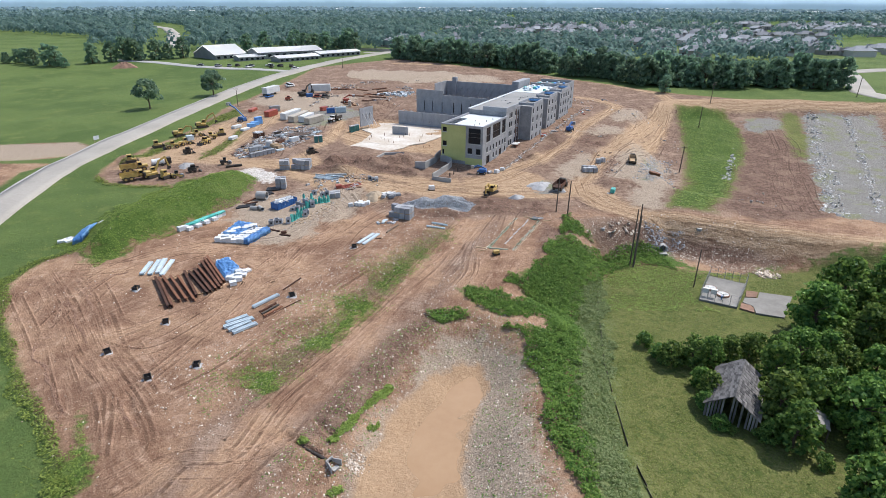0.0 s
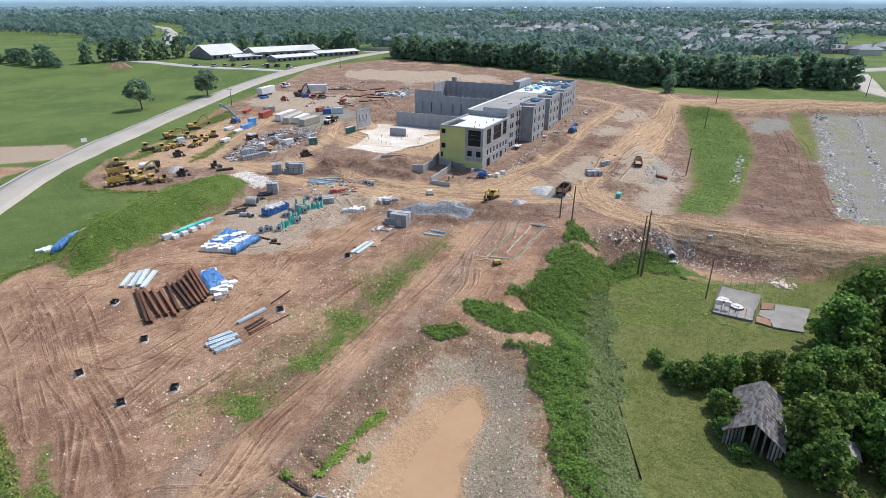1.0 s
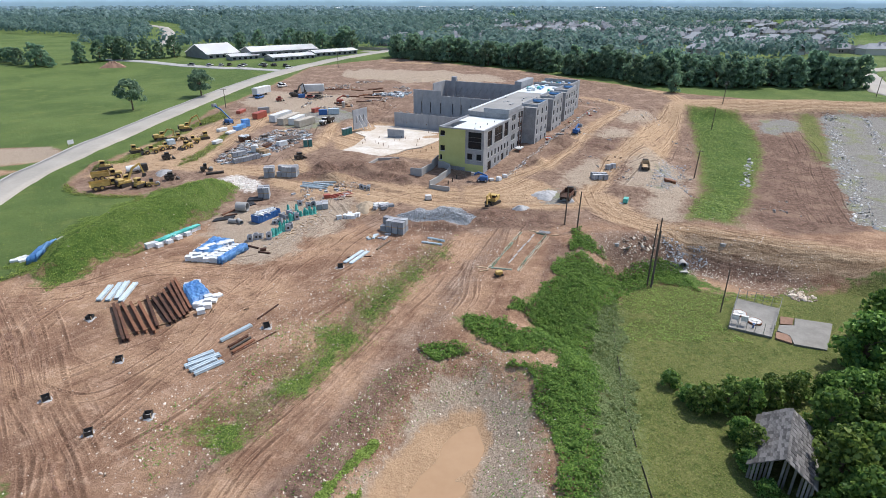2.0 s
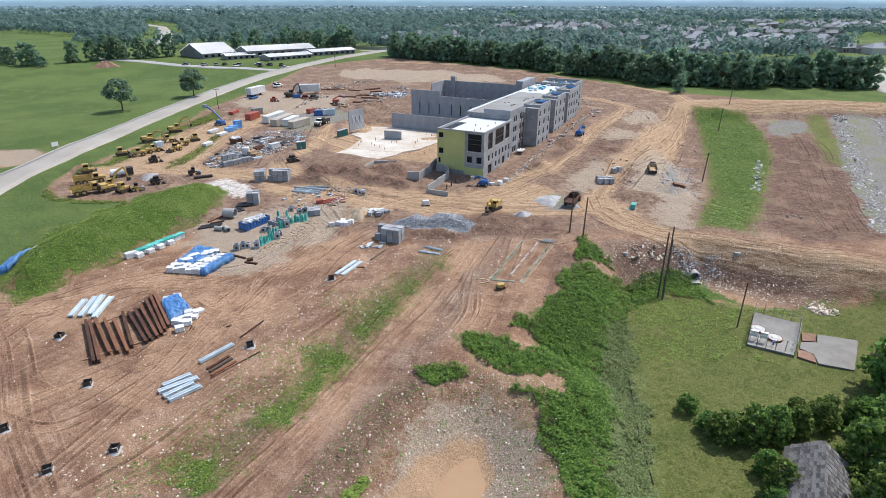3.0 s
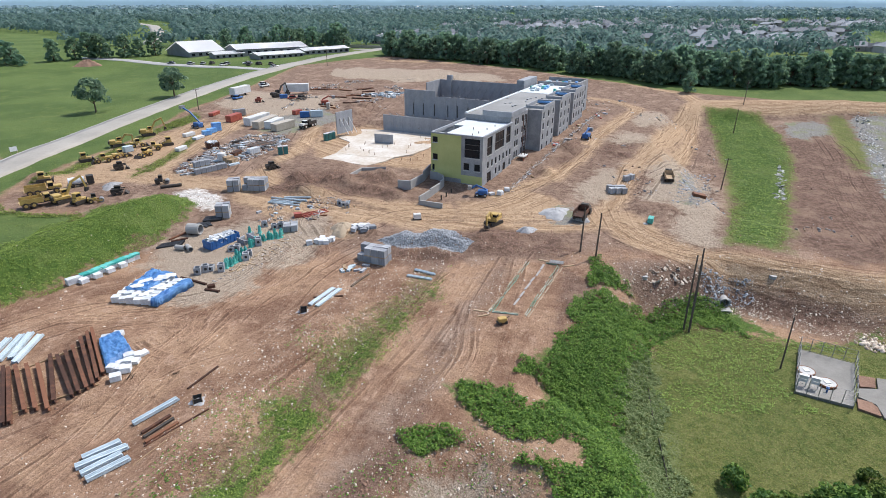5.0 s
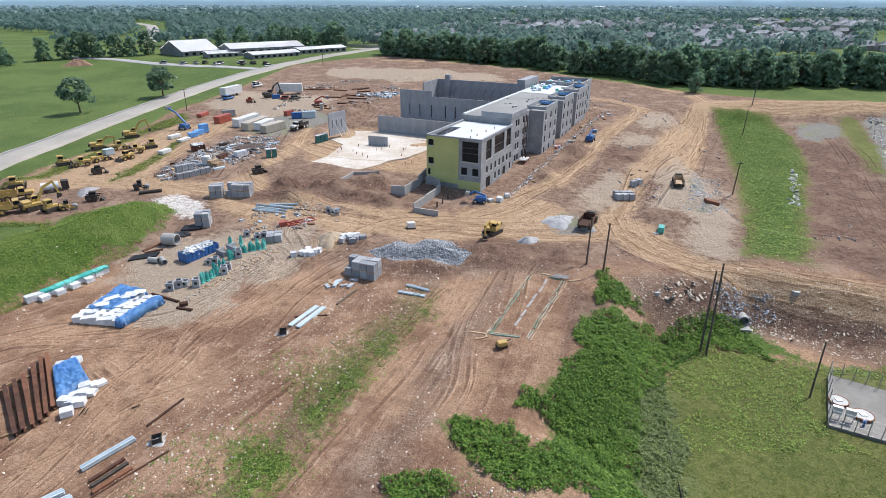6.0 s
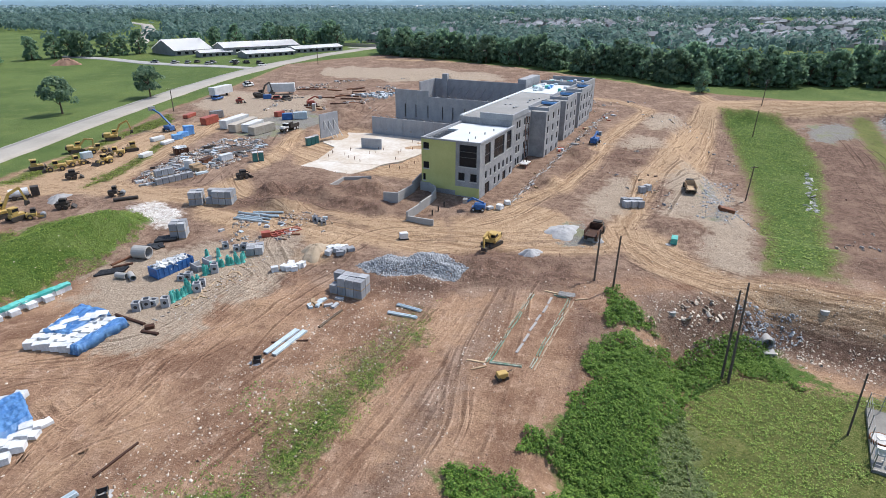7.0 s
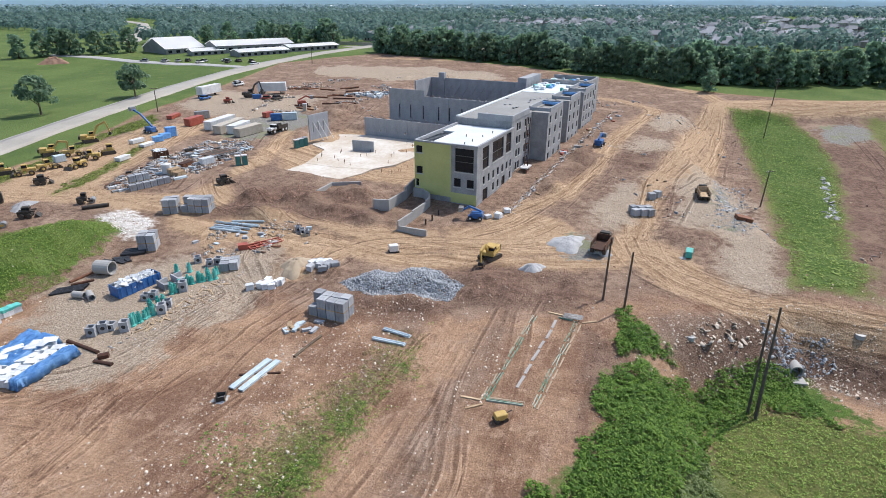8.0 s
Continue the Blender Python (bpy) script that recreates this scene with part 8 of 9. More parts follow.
for i, ((ax, ay), (bx, by)) in enumerate(zip(SILT_LINE, SILT_LINE[1:])):
    n = max(2, int(math.hypot(bx - ax, by - ay) / 2.2))
    for k in range(n):
        (px, py), (qx, qy) = ((ax + (bx - ax) * f, ay + (by - ay) * f) for f in (k / n, (k + 1) / n))
        turn = math.degrees(math.atan2(qy - py, qx - px))
        m = Matrix.Translation((px, py, height(px, py))) @ Matrix.Rotation(radians(turn), 4, "Z")
        part("post", box(-0.03, 0.03, 0.02, 0.06, -0.2, 0.45, m=m), MAT["timber"], silt)
        if (i * 7 + k * 3) % 5:
            part("fabric", box(0, math.hypot(qx - px, qy - py), -0.02, 0.015, -0.1, 0.2 + 0.07 * ((i + k * 5) % 3), m=m), MAT["machine_black"], silt)


# ---- loose stones, weeds and grass ----
def stuff(name, v, f, mat, label, category):
    """One joined mesh of many small pieces."""
    data = bpy.data.meshes.new(name)
    n = f.shape[1]
    data.vertices.add(len(v))
    data.vertices.foreach_set("co", v.ravel())
    data.loops.add(f.size)
    data.loops.foreach_set("vertex_index", f.ravel())
    data.polygons.add(len(f))
    data.polygons.foreach_set("loop_start", np.arange(0, f.size, n))
    data.update()
    data.materials.append(mat)
    return tagged(new(name, data), label, category, kind="stuff")


def scatter(seed, count, x0, x1, y0, y1, keep):
    r = np.random.default_rng(seed)
    x, y = r.uniform(x0, x1, count), r.uniform(y0, y1, count)
    k = keep(x, y, r)
    return x[k], y[k], r


CHUNK_V = np.array([(-1, -0.8, -0.7), (0.9, -1, -0.7), (1, 0.8, -0.7), (-0.8, 1, -0.7), (-0.7, -0.6, 0.7), (0.6, -0.8, 0.7), (0.8, 0.5, 0.7), (-0.5, 0.8, 0.7)])
CHUNK_F = np.array([(4, 5, 6, 7), (0, 1, 5, 4), (1, 2, 6, 5), (2, 3, 7, 6), (3, 0, 4, 7)])


def stones(name, x, y, z, size, r, mat, label, flat=0.7):
    """Broken angular chunks, each turned and tilted its own way."""
    n = len(x)
    a, tilt = r.uniform(0, 6.28, n), r.normal(0, 0.45, (n, 2))
    v = CHUNK_V[None] * r.uniform(0.45, 1.25, (n, 8, 3)) * r.uniform(0.6, 1.3, (n, 1, 3)) * size[:, None, None] * np.array([1, 1, flat])
    v[..., 2] += v[..., 0] * tilt[:, :1] + v[..., 1] * tilt[:, 1:]
    c, s = np.cos(a)[:, None], np.sin(a)[:, None]
    w = np.stack([v[..., 0] * c - v[..., 1] * s + x[:, None], v[..., 0] * s + v[..., 1] * c + y[:, None], v[..., 2] + z[:, None]], -1)
    f = (CHUNK_F[None] + 8 * np.arange(n)[:, None, None]).reshape(-1, 4)
    return stuff(name, w.reshape(-1, 3), f, mat, label, "stones")


def tufts(name, x, y, r, mat, label, size, blades, wide, up=1.0, flat=0.8, clump=0.0):
    """Leaves or blades that spread from each root; flat: how far they lie open to the sky; clump: how much taller the crests stand."""
    n = len(x)
    z = surface(x, y)
    s = size * r.uniform(0.55, 1.5, (n, 1))
    crest = clump * np.clip(value_noise(x, y, 1.3, 91) + 0.7 * value_noise(x, y, 0.6, 92) + 0.6 * value_noise(x, y, 6, 93) + 0.3, 0, 2)
    z = z + crest * r.random(n) ** 0.5
    a = r.uniform(0, 6.28, (n, blades))
    out = r.uniform(0.1, 0.9, (n, blades)) * s
    rise = r.uniform(0.3, 1.0, (n, blades)) * s * up
    dx, dy = np.cos(a), np.sin(a)
    c = np.stack([x[:, None] + dx * out, y[:, None] + dy * out, z[:, None] + rise * 0.7], -1)
    face = np.stack([dx * (1 - flat), dy * (1 - flat), np.full_like(dx, flat)], -1) + r.normal(size=(n, blades, 3)) * 0.25
    face /= np.linalg.norm(face, axis=-1, keepdims=True)
    side = np.stack([-dy, dx, np.zeros_like(dx)], -1)
    lie = np.cross(face, side)
    w = (wide * s)[..., None]
    v = np.stack([c - side * w * 0.7 - lie * w, c + side * w * 0.7 - lie * w, c + side * w * 0.5 + lie * w * 1.3, c - side * w * 0.5 + lie * w * 1.3], 2).reshape(-1, 3)
    f = np.arange(len(v)).reshape(-1, 4)
    return stuff(name, v, f, mat, label, "plants")


site_d = lambda x, y: inside_distance(SITE, x, y)
patchy = lambda x, y, s=4.0, seed=9: value_noise(x, y, s, seed) * 0.6 + value_noise(x, y, s / 3, seed + 1) * 0.4


def lush_here(x, y, r):
    side = np.minimum.reduce([-site_d(x, y), 0.8 - inside_distance(MEADOW, x, y), 122 - y, x + 3])
    return np.maximum.reduce([side, inside_distance(PATCH, x, y), inside_distance(ROAD_WEEDS, x, y)]) + 1.3 * patchy(x, y, 2.5) > 0.2


def bank_here(x, y, r):
    weeds = np.maximum.reduce([inside_distance(p, x, y) for p in (BERM_GRASS, CORNER_GRASS)]) + 2.5 * patchy(x, y)
    dense = np.maximum.reduce([inside_distance(p, x, y) for p in (BANK_MIDDLE, BANK_FOOT)]) + 1.8 * patchy(x, y, 3, 33)
    mixed = np.where(r.random(len(x)) < 0.55, inside_distance(BANK_TOP, x, y) + 2.5 * patchy(x, y, 3, 34), -9)
    thin = np.where(r.random(len(x)) < 0.25, inside_distance(BANK, x, y) - 0.5 + 5.0 * patchy(x, y, 3, 30), -9)
    return np.maximum.reduce([weeds, dense, mixed, thin]) > 0.2


x, y, r = scatter(1, 130000, -3, 48, 40, 124, lush_here)
tufts("weeds", x, y, r, MAT["weed"], "dense knee-high dark green weeds beside the meadow", 0.27, 4, 0.30, 1.1, 0.72, 0.55)
x, y, r = scatter(13, 300000, -78, 4, 40, 150, bank_here)
tufts("bank_grass", x, y, r, MAT["grass"], "yellow-green grass and weeds on mound and bank", 0.2, 3, 0.22, 1.1, 0.7, 0.22)
x, y, r = scatter(14, 42000, -32, 4, 56, 118, lambda x, y, r: (inside_distance(BANK, x, y) + 2.0 * patchy(x, y, 3, 35) > 0.0) & (np.maximum(inside_distance(BANK_MIDDLE, x, y), inside_distance(BANK_FOOT, x, y)) < 0) & (r.random(len(x)) < 0.65))
tufts("straw_grass", x, y, r, MAT["straw"], "thin straw-coloured dead grass on the stony bank", 0.2, 3, 0.26, 0.7, 0.85)
x, y, r = scatter(2, 32000, 20, 90, 42, 125, lambda x, y, r: (np.minimum(-site_d(x, y), inside_distance(MEADOW, x, y)) > 0) & (patchy(x, y, 7, 3) > -0.8) & (np.hypot(x - 55, y - 94) > 8.5))
tufts("meadow_grass", x, y, r, MAT["meadow"], "tall yellow-green meadow grass", 0.2, 3, 0.36, 0.16, 0.985, 0.03)
x, y, r = scatter(17, 16000, 26, 60, 88, 116, lambda x, y, r: (np.minimum(-site_d(x, y), inside_distance(MEADOW, x, y)) > -0.5) & (patchy(x, y, 5, 39) > -0.5 + 0.03 * (100 - y)) & (r.random(len(x)) < 0.75) & (np.hypot(x - 55, y - 94) > 8.5))
tufts("meadow_weeds", x, y, r, MAT["grass"], "taller bright green weeds in the upper meadow", 0.22, 3, 0.26, 0.7, 0.85, 0.15)
x, y, r = scatter(3, 34000, 55, 125, 126, 250, lambda x, y, r: inside_distance(DITCH_GRASS, x, y) + 2 * patchy(x, y) > 0)
tufts("ditch_grass", x, y, r, MAT["grass"], "rough green grass in the ditch", 0.26, 3, 0.42, 0.35, 0.96, 0.06)
x, y, r = scatter(4, 90000, -34, 16, 38, 100, lambda x, y, r: (site_d(x, y) > 0) & (inside_distance(WATER, x, y) < -1.2) & (line_distance(HAUL[0], x, y) > 4.2) & (((np.abs(inside_distance(BASIN, x, y) + 5.5) < 5) & (r.random(len(x)) < 0.13)) | ((inside_distance(CUTTING, x, y) > -0.5) & (r.random(len(x)) < 0.05)) | ((np.abs(inside_distance(BANK, x, y) + 1) < 4) & (patchy(x, y, 3, 7) > -0.1) & (r.random(len(x)) < 0.2))))
tufts("seedlings", x, y, r, MAT["weed"], "scattered small weeds on stony soil", 0.11, 3, 0.42)
FOOT_WEEDS = [[(-13.2, 52.6), (-12.2, 54.6), (-9.6, 59.4), (-7.2, 63.6)], [(-8.6, 56.2), (-8.2, 56.9)], [(-12.2, 46.6), (-11.4, 47.2)], [(-17, 52.4), (-16.2, 52.2)]]
x, y, r = scatter(15, 40000, -20, -4, 44, 66, lambda x, y, r: np.minimum.reduce([line_distance(l, x, y) for l in FOOT_WEEDS]) < 0.4 + 0.6 * patchy(x, y, 2, 36))
tufts("foot_weeds", x, y, r, MAT["grass"], "green weeds along the foot of the cutting", 0.2, 3, 0.34, 1.0, 0.75, 0.3)
x, y, r = scatter(16, 90000, -92, -36, 40, 150, lambda x, y, r: (site_d(x, y) < 0.4 + 0.8 * patchy(x, y, 3, 37)) & (site_d(x, y) > -1.6 + 1.3 * patchy(x, y, 4, 38)))
tufts("edge_weeds", x, y, r, MAT["grass"], "ragged weeds along the edge of the graded soil", 0.24, 3, 0.34, 1.0, 0.75, 0.3)
x, y, r = scatter(11, 26000, 15, 34, 40, 106, lambda x, y, r: inside_distance(SAGE, x, y) + 2.0 * patchy(x, y, 4, 61) > 0)
tufts("sage_weeds", x, y, r, MAT["sage"], "grey-green weeds beside the silt fence", 0.26, 4, 0.3, 0.9, 0.75, 0.4)
x, y, r = scatter(12, 16000, -93, -66, 154, 234, lambda x, y, r: np.maximum.reduce([inside_distance(p, x, y) for p in PARK_GRASS]) + 1.5 * patchy(x, y, 3, 62) > 0)
tufts("park_grass", x, y, r, MAT["grass"], "rough grass strip between parked machines", 0.3, 3, 0.4, 0.35, 0.95)
x, y, r = scatter(5, 3000, -100, -38, 30, 175, lambda x, y, r: (site_d(x, y) < 1.5) & (site_d(x, y) > -14 + 4 * patchy(x, y, 8, 5)) & (line_distance(ROAD_LINE, x, y) > 6))
tufts("verge_grass", x, y, r, MAT["meadow"], "rough verge grass along the site's edge", 0.2, 4, 0.36, 0.5, 0.94)


def stony(x, y, r):
    basin = np.abs(inside_distance(BASIN, x, y) + 5) < 6
    bank = np.abs(inside_distance(BANK, x, y)) < 9
    slope = np.abs(inside_distance(LOWLAND, x, y) - 1) < 6
    fine = r.random(len(x))
    clean = (line_distance(HAUL[0], x, y) > 4.0) | (fine < 0.04)
    return clean & (site_d(x, y) > -2) & (inside_distance(WATER, x, y) < -0.5) & ((basin & (fine < 0.95)) | (bank & (fine < 0.8)) | (slope & (y > 100) & (fine < 0.8)) | (fine < 0.05))


x, y, r = scatter(6, 52000, -75, 72, 40, 130, stony)
size = 0.035 + 0.12 * r.random(len(x)) ** 3 + 0.03 * r.random(len(x))
stones("field_stones", x, y, surface(x, y) + size * 0.1, size, r, MAT["pale_stone"], "small pale stones strewn over red soil")
x, y, r = scatter(7, 70000, -75, 60, 50, 260, lambda x, y, r: (site_d(x, y) > 1) & (inside_distance(WATER, x, y) < -1) & ((np.maximum.reduce([inside_distance(p, x, y) for p in TURNED_SOIL + [CUTTING]]) > -1 + 2 * patchy(x, y, 3, 13)) | ((patchy(x, y, 9, 12) > 0.0) & (r.random(len(x)) < 0.12))))
size = 0.05 + 0.16 * r.random(len(x)) ** 3
stones("soil_clods", x, y, surface(x, y) + size * 0.1, size, r, MAT["soil"], "loose red-brown clods of soil")
# broken rock over the culvert and on the track's slope
x, y, r = scatter(8, 16000, 28, 72, 100, 122, lambda x, y, r: (inside_distance(ROCK_SLOPE, x, y) > 0) & (r.random(len(x)) < np.where(np.abs(x - 49) < 5, 1.0, 0.28)))
size = 0.06 + 0.28 * r.random(len(x)) ** 3.2
blue_rock = (np.abs(x - 49) < 4.2) & (y > 114.5)
stones("culvert_rocks", x[blue_rock], y[blue_rock], surface(x, y)[blue_rock] + size[blue_rock] * 0.1, size[blue_rock] * 0.85, r, MAT["limestone"], "broken grey limestone over the culvert")
stones("slope_rocks", x[~blue_rock], y[~blue_rock], surface(x, y)[~blue_rock], size[~blue_rock] * 0.7, r, MAT["pale_stone"], "broken pale rocks on the soil slope", 0.5)
# the long pile of broken limestone
pile = [(-9.6, 127.4), (-4.8, 124.2), (5.3, 122.8), (7.3, 125.4), (1.0, 129.8), (-5.0, 131.0)]
x, y, r = scatter(9, 20000, -11, 9, 121, 133, lambda x, y, r: inside_distance(pile, x, y) > -0.4 + 0.6 * patchy(x, y, 2, 4))
z = surface(x, y) + 1.9 * smooth01((inside_distance(pile, x, y) + 0.3) / 3.2) * (0.75 + 0.35 * value_noise(x, y, 2.5, 3))
size = 0.07 + 0.13 * r.random(len(x)) ** 2
stones("rock_pile", x, y, z, size, r, MAT["limestone"], "long pile of broken blue-grey limestone", 0.8)
MAT["rubble"] = plain("pale_broken_slabs", (0.24, 0.245, 0.25), (0.50, 0.50, 0.49), 0.9, scale=1.0, fine=5, bump=0.0, island=True, each=0.8)
# pale broken slabs in rows on the eastern gravel
for k, line in enumerate((([(157, 244), (133.5, 200), (119.5, 171), (106, 146), (91.5, 122)], 3.6), ([(170, 242), (143, 190), (127, 162), (104, 122)], 1.8), ([(104.3, 202), (97.8, 189.3), (94, 181.4), (87.7, 169.8)], 1.3))):
    x, y, r = scatter(20 + k, 30000, 85, 170, 110, 250, lambda x, y, r: line_distance(line[0], x, y) + 1.2 * patchy(x, y, 6, k) < line[1] * r.random(len(x)))
    x, y = x[:2600], y[:2600]
    size = (0.10 + 0.42 * r.random(len(x)) ** 3) * (1.3 if k == 2 else 1.0)
    stones("rubble_row", x, y, surface(x, y) + size * 0.12, size, r, MAT["rubble"], "row of broken pale limestone slabs", 0.4)
x, y, r = scatter(30, 3000, 60, 70, 100, 108, lambda x, y, r: np.hypot(x - 65.3, y - 103.3) < 2.6 * r.random(len(x)))
size = 0.1 + 0.3 * r.random(len(x)) ** 2
stones("rubble", x[:160], y[:160], surface(x, y)[:160] + 0.1, size[:160], r, MAT["pale_stone"], "small heap of pale rubble in the grass")
x, y, r = scatter(31, 9000, -62, -40, 138, 155, lambda x, y, r: (np.hypot((x + 49) / 7, (y - 147) / 6) < 0.6 + 0.5 * patchy(x, y, 5, 2)) & (inside_distance(BERM_GRASS, x, y) < 0.5))
size = 0.03 + 0.10 * r.random(len(x)) ** 2
stones("lime_rubble", x, y, surface(x, y) + 0.03, size, r, MAT["white_rubble"], "spread of white crushed lime on soil", 0.5)
x, y, r = scatter(32, 4000, -13, -5, 44, 58, lambda x, y, r: np.hypot(x + 10.4, y - 50.6) < 2.0 * r.random(len(x)))
size = 0.05 + 0.11 * r.random(len(x))
stones("riprap", x[:260], y[:260], surface(x, y)[:260] + 0.05, size[:260], r, MAT["pale_stone"], "pale stones at the basin outlet")


# loose small material: joined, too small and too many to tell apart
def litter(name, x, y, r, label, low=0.08, high=0.5):
    n = len(x)
    a, l, w, h = r.uniform(0, 6.28, n), r.uniform(low, high * 2.2, n), r.uniform(low * 0.6, high * 0.6, n), r.uniform(0.05, high * 0.8, n)
    c, s = np.cos(a), np.sin(a)
    z = surface(x, y)
    corners = []
    for i, j, k in ((-1, -1, 0), (1, -1, 0), (1, 1, 0), (-1, 1, 0), (-1, -1, 1), (1, -1, 1), (1, 1, 1), (-1, 1, 1)):
        corners.append(np.stack([x + (i * l * c - j * w * s) * 0.5, y + (i * l * s + j * w * c) * 0.5, z - 0.06 + k * (h + 0.06)], -1))
    v = np.stack(corners, 1).reshape(-1, 3)
    f = (np.array([(4, 5, 6, 7), (0, 1, 5, 4), (1, 2, 6, 5), (2, 3, 7, 6), (3, 0, 4, 7)])[None] + 8 * np.arange(n)[:, None, None]).reshape(-1, 4)
    return stuff(name, v, f, MAT["mixed"], label, "building material")


x, y, r = scatter(40, 6000, -63, -41, 162, 202, lambda x, y, r: (inside_distance(STORE, x, y) > 0.2) & (patchy(x, y, 4, 50) > -0.25))
litter("loose_material", x[:1500], y[:1500], r, "loose pipes, boards and stone among the stored bundles")
x, y, r = scatter(41, 3000, -37, -16, 136, 149, lambda x, y, r: patchy(x, y, 4, 51) > 0.1)
litter("yard_litter", x[:240], y[:240], r, "scattered offcuts round the red frame", 0.06, 0.4)
f = np.random.default_rng(42)
n = 900
u, w = f.uniform(0, 94, n), -6.3 + f.normal(0, 0.45, n)
bx, by = 10.8 + u * math.cos(radians(63.5)) - w * math.sin(radians(63.5)), 155.8 + u * math.sin(radians(63.5)) + w * math.cos(radians(63.5))
litter("facade_litter", bx, by, f, "pale rubble and offcuts along the building", 0.05, 0.2)
x, y, r = scatter(43, 2600, -55, 0, 236, 300, lambda x, y, r: patchy(x, y, 9, 52) > 0.25)
litter("rear_litter", x[:420], y[:420], r, "scattered material on the graded soil behind", 0.15, 0.7)
x, y, r = scatter(44, 1500, -36, -24, 112, 131, lambda x, y, r: np.abs(x - (-33 + (y - 113) * 0.42 + 1.5)) < 2.2)
litter("form_litter", x[:120], y[:120], r, "small boards and rubble round the teal forms", 0.05, 0.2)
x, y, r = scatter(45, 2500, 40, 100, 140, 262, lambda x, y, r: (site_d(x, y) > 3) & (patchy(x, y, 12, 53) > 0.3) & (inside_distance(DITCH_GRASS, x, y) < -1))
litter("pad_litter", x[:240], y[:240], r, "scattered rubble on the graded pad", 0.08, 0.5)

x, y, r = scatter(46, 12000, 46, 80, 140, 196, lambda x, y, r: (inside_distance([(50, 146), (70, 188), (78, 188), (62, 146)], x, y) + 2 * patchy(x, y, 5, 63) > 0) & (r.random(len(x)) < 0.35))
size = 0.06 + 0.30 * r.random(len(x)) ** 3
stones("pad_rubble", x, y, surface(x, y) + size * 0.1, size, r, MAT["limestone"], "grey broken stone spread beside the dirt track", 0.5)
x, y, r = scatter(48, 300, 36, 42, 115.2, 118.2, lambda x, y, r: r.random(len(x)) < 0.14)
size = 0.15 + 0.3 * r.random(len(x))
stones("pale_slabs", x, y, surface(x, y) + 0.08, size, r, MAT["pale_stone"], "large pale tan slabs on the soil slope", 0.4)

# crumbling lips of the wash-outs in the yard
RILLS = [[(-62, 83), (-57, 77), (-52, 71), (-47, 66), (-41, 61), (-40, 58), (-37, 54)], [(-16, 56), (-15, 54), (-13, 53)], [(-19, 53), (-16, 51), (-13.4, 50.4)], [(-60, 70), (-52, 62), (-46, 54)], [(-58, 93), (-61, 86), (-57, 80)]]
wander = lambda x, y: np.minimum.reduce([line_distance(line, x + 0.9 * value_noise(x, y, 3, 71), y + 0.9 * value_noise(x, y, 3, 72)) for line in RILLS])
x, y, r = scatter(49, 260000, -66, -12, 48, 96, lambda x, y, r: (wander(x, y) < 0.22) & (value_noise(x, y, 7, 73) > -0.35))
size = 0.05 + 0.09 * r.random(len(x))
stones("rill_clods", x, y, surface(x, y), size, r, MAT["soil"], "crumbling red-brown lips of wash-out rills", 0.9)


# ---- the far side: sheds, houses, woods, horizon ----
def gable_roof(x0, x1, y0, y1, z, rise, over=0.6):
    """Two slopes with their ridge along x."""
    bm = bmesh.new()
    ym = (y0 + y1) / 2
    pts = [(x0 - over, y0 - over, z), (x1 + over, y0 - over, z), (x1 + over, ym, z + rise), (x0 - over, ym, z + rise), (x0 - over, y1 + over, z), (x1 + over, y1 + over, z)]
    v = [bm.verts.new(p) for p in pts]
    for q in ((0, 1, 2, 3), (3, 2, 5, 4)):
        bm.faces.new([v[i] for i in q])
    bmesh.ops.solidify(bm, geom=bm.faces[:], thickness=0.2)
    return bm


def hip_roof(x0, x1, y0, y1, z, rise, over=0.5):
    bm = bmesh.new()
    x0, x1, y0, y1 = x0 - over, x1 + over, y0 - over, y1 + over
    ym, d = (y0 + y1) / 2, (y1 - y0) / 2 * 0.8
    v = [bm.verts.new(p) for p in ((x0, y0, z), (x1, y0, z), (x1, y1, z), (x0, y1, z), (x0 + d, ym, z + rise), (x1 - d, ym, z + rise))]
    for q in ((0, 1, 5, 4), (1, 2, 5), (2, 3, 4, 5), (3, 0, 4), (3, 2, 1, 0)):
        bm.faces.new([v[i] for i in q])
    return bm


MAT["metal_roof"] = plain("white_metal_roof", (0.80, 0.80, 0.80), (0.88, 0.88, 0.88), 0.6, 0.0, scale=0.1, fine=2, bump=0.0)
MAT["shed_wall"] = plain("grey_metal_siding", (0.13, 0.14, 0.15), (0.22, 0.23, 0.24), 0.6, scale=0.2, fine=3, bump=0.0)
MAT["house_wall"] = plain("brick_and_siding", (0.30, 0.27, 0.25), (0.50, 0.47, 0.44), 0.85, scale=0.1, fine=2, bump=0.0, each=0.8)
MAT["house_roof"] = plain("asphalt_shingles", (0.165, 0.175, 0.195), (0.28, 0.295, 0.32), 0.9, scale=0.2, fine=2, bump=0.0, each=0.9)


def shed(label, x, y, turn, long, deep, wall, rise, bays):
    t = thing("school_shed", label, "building", at(x, y, turn, -0.3))
    part("wall", box(0, long, 0, deep, 0, wall), MAT["shed_wall"], t)
    part("roof", gable_roof(0, long, 0, deep, wall, rise), MAT["metal_roof"], t, "white standing-seam metal roof")
    for i in range(bays):
        a = (i + 0.3) * long / bays
        part("window", box(a, a + long / bays * 0.45, -0.06, 0.02, wall * 0.3, wall * 0.75), MAT["glass"], t)
    for s in (0, long):
        bm = bmesh.new()
        bm.faces.new([bm.verts.new(p) for p in ((s, 0.05, wall), (s, deep - 0.05, wall), (s, deep / 2, wall + rise - 0.3))])
        part("gable", bm, MAT["shed_wall"], t)


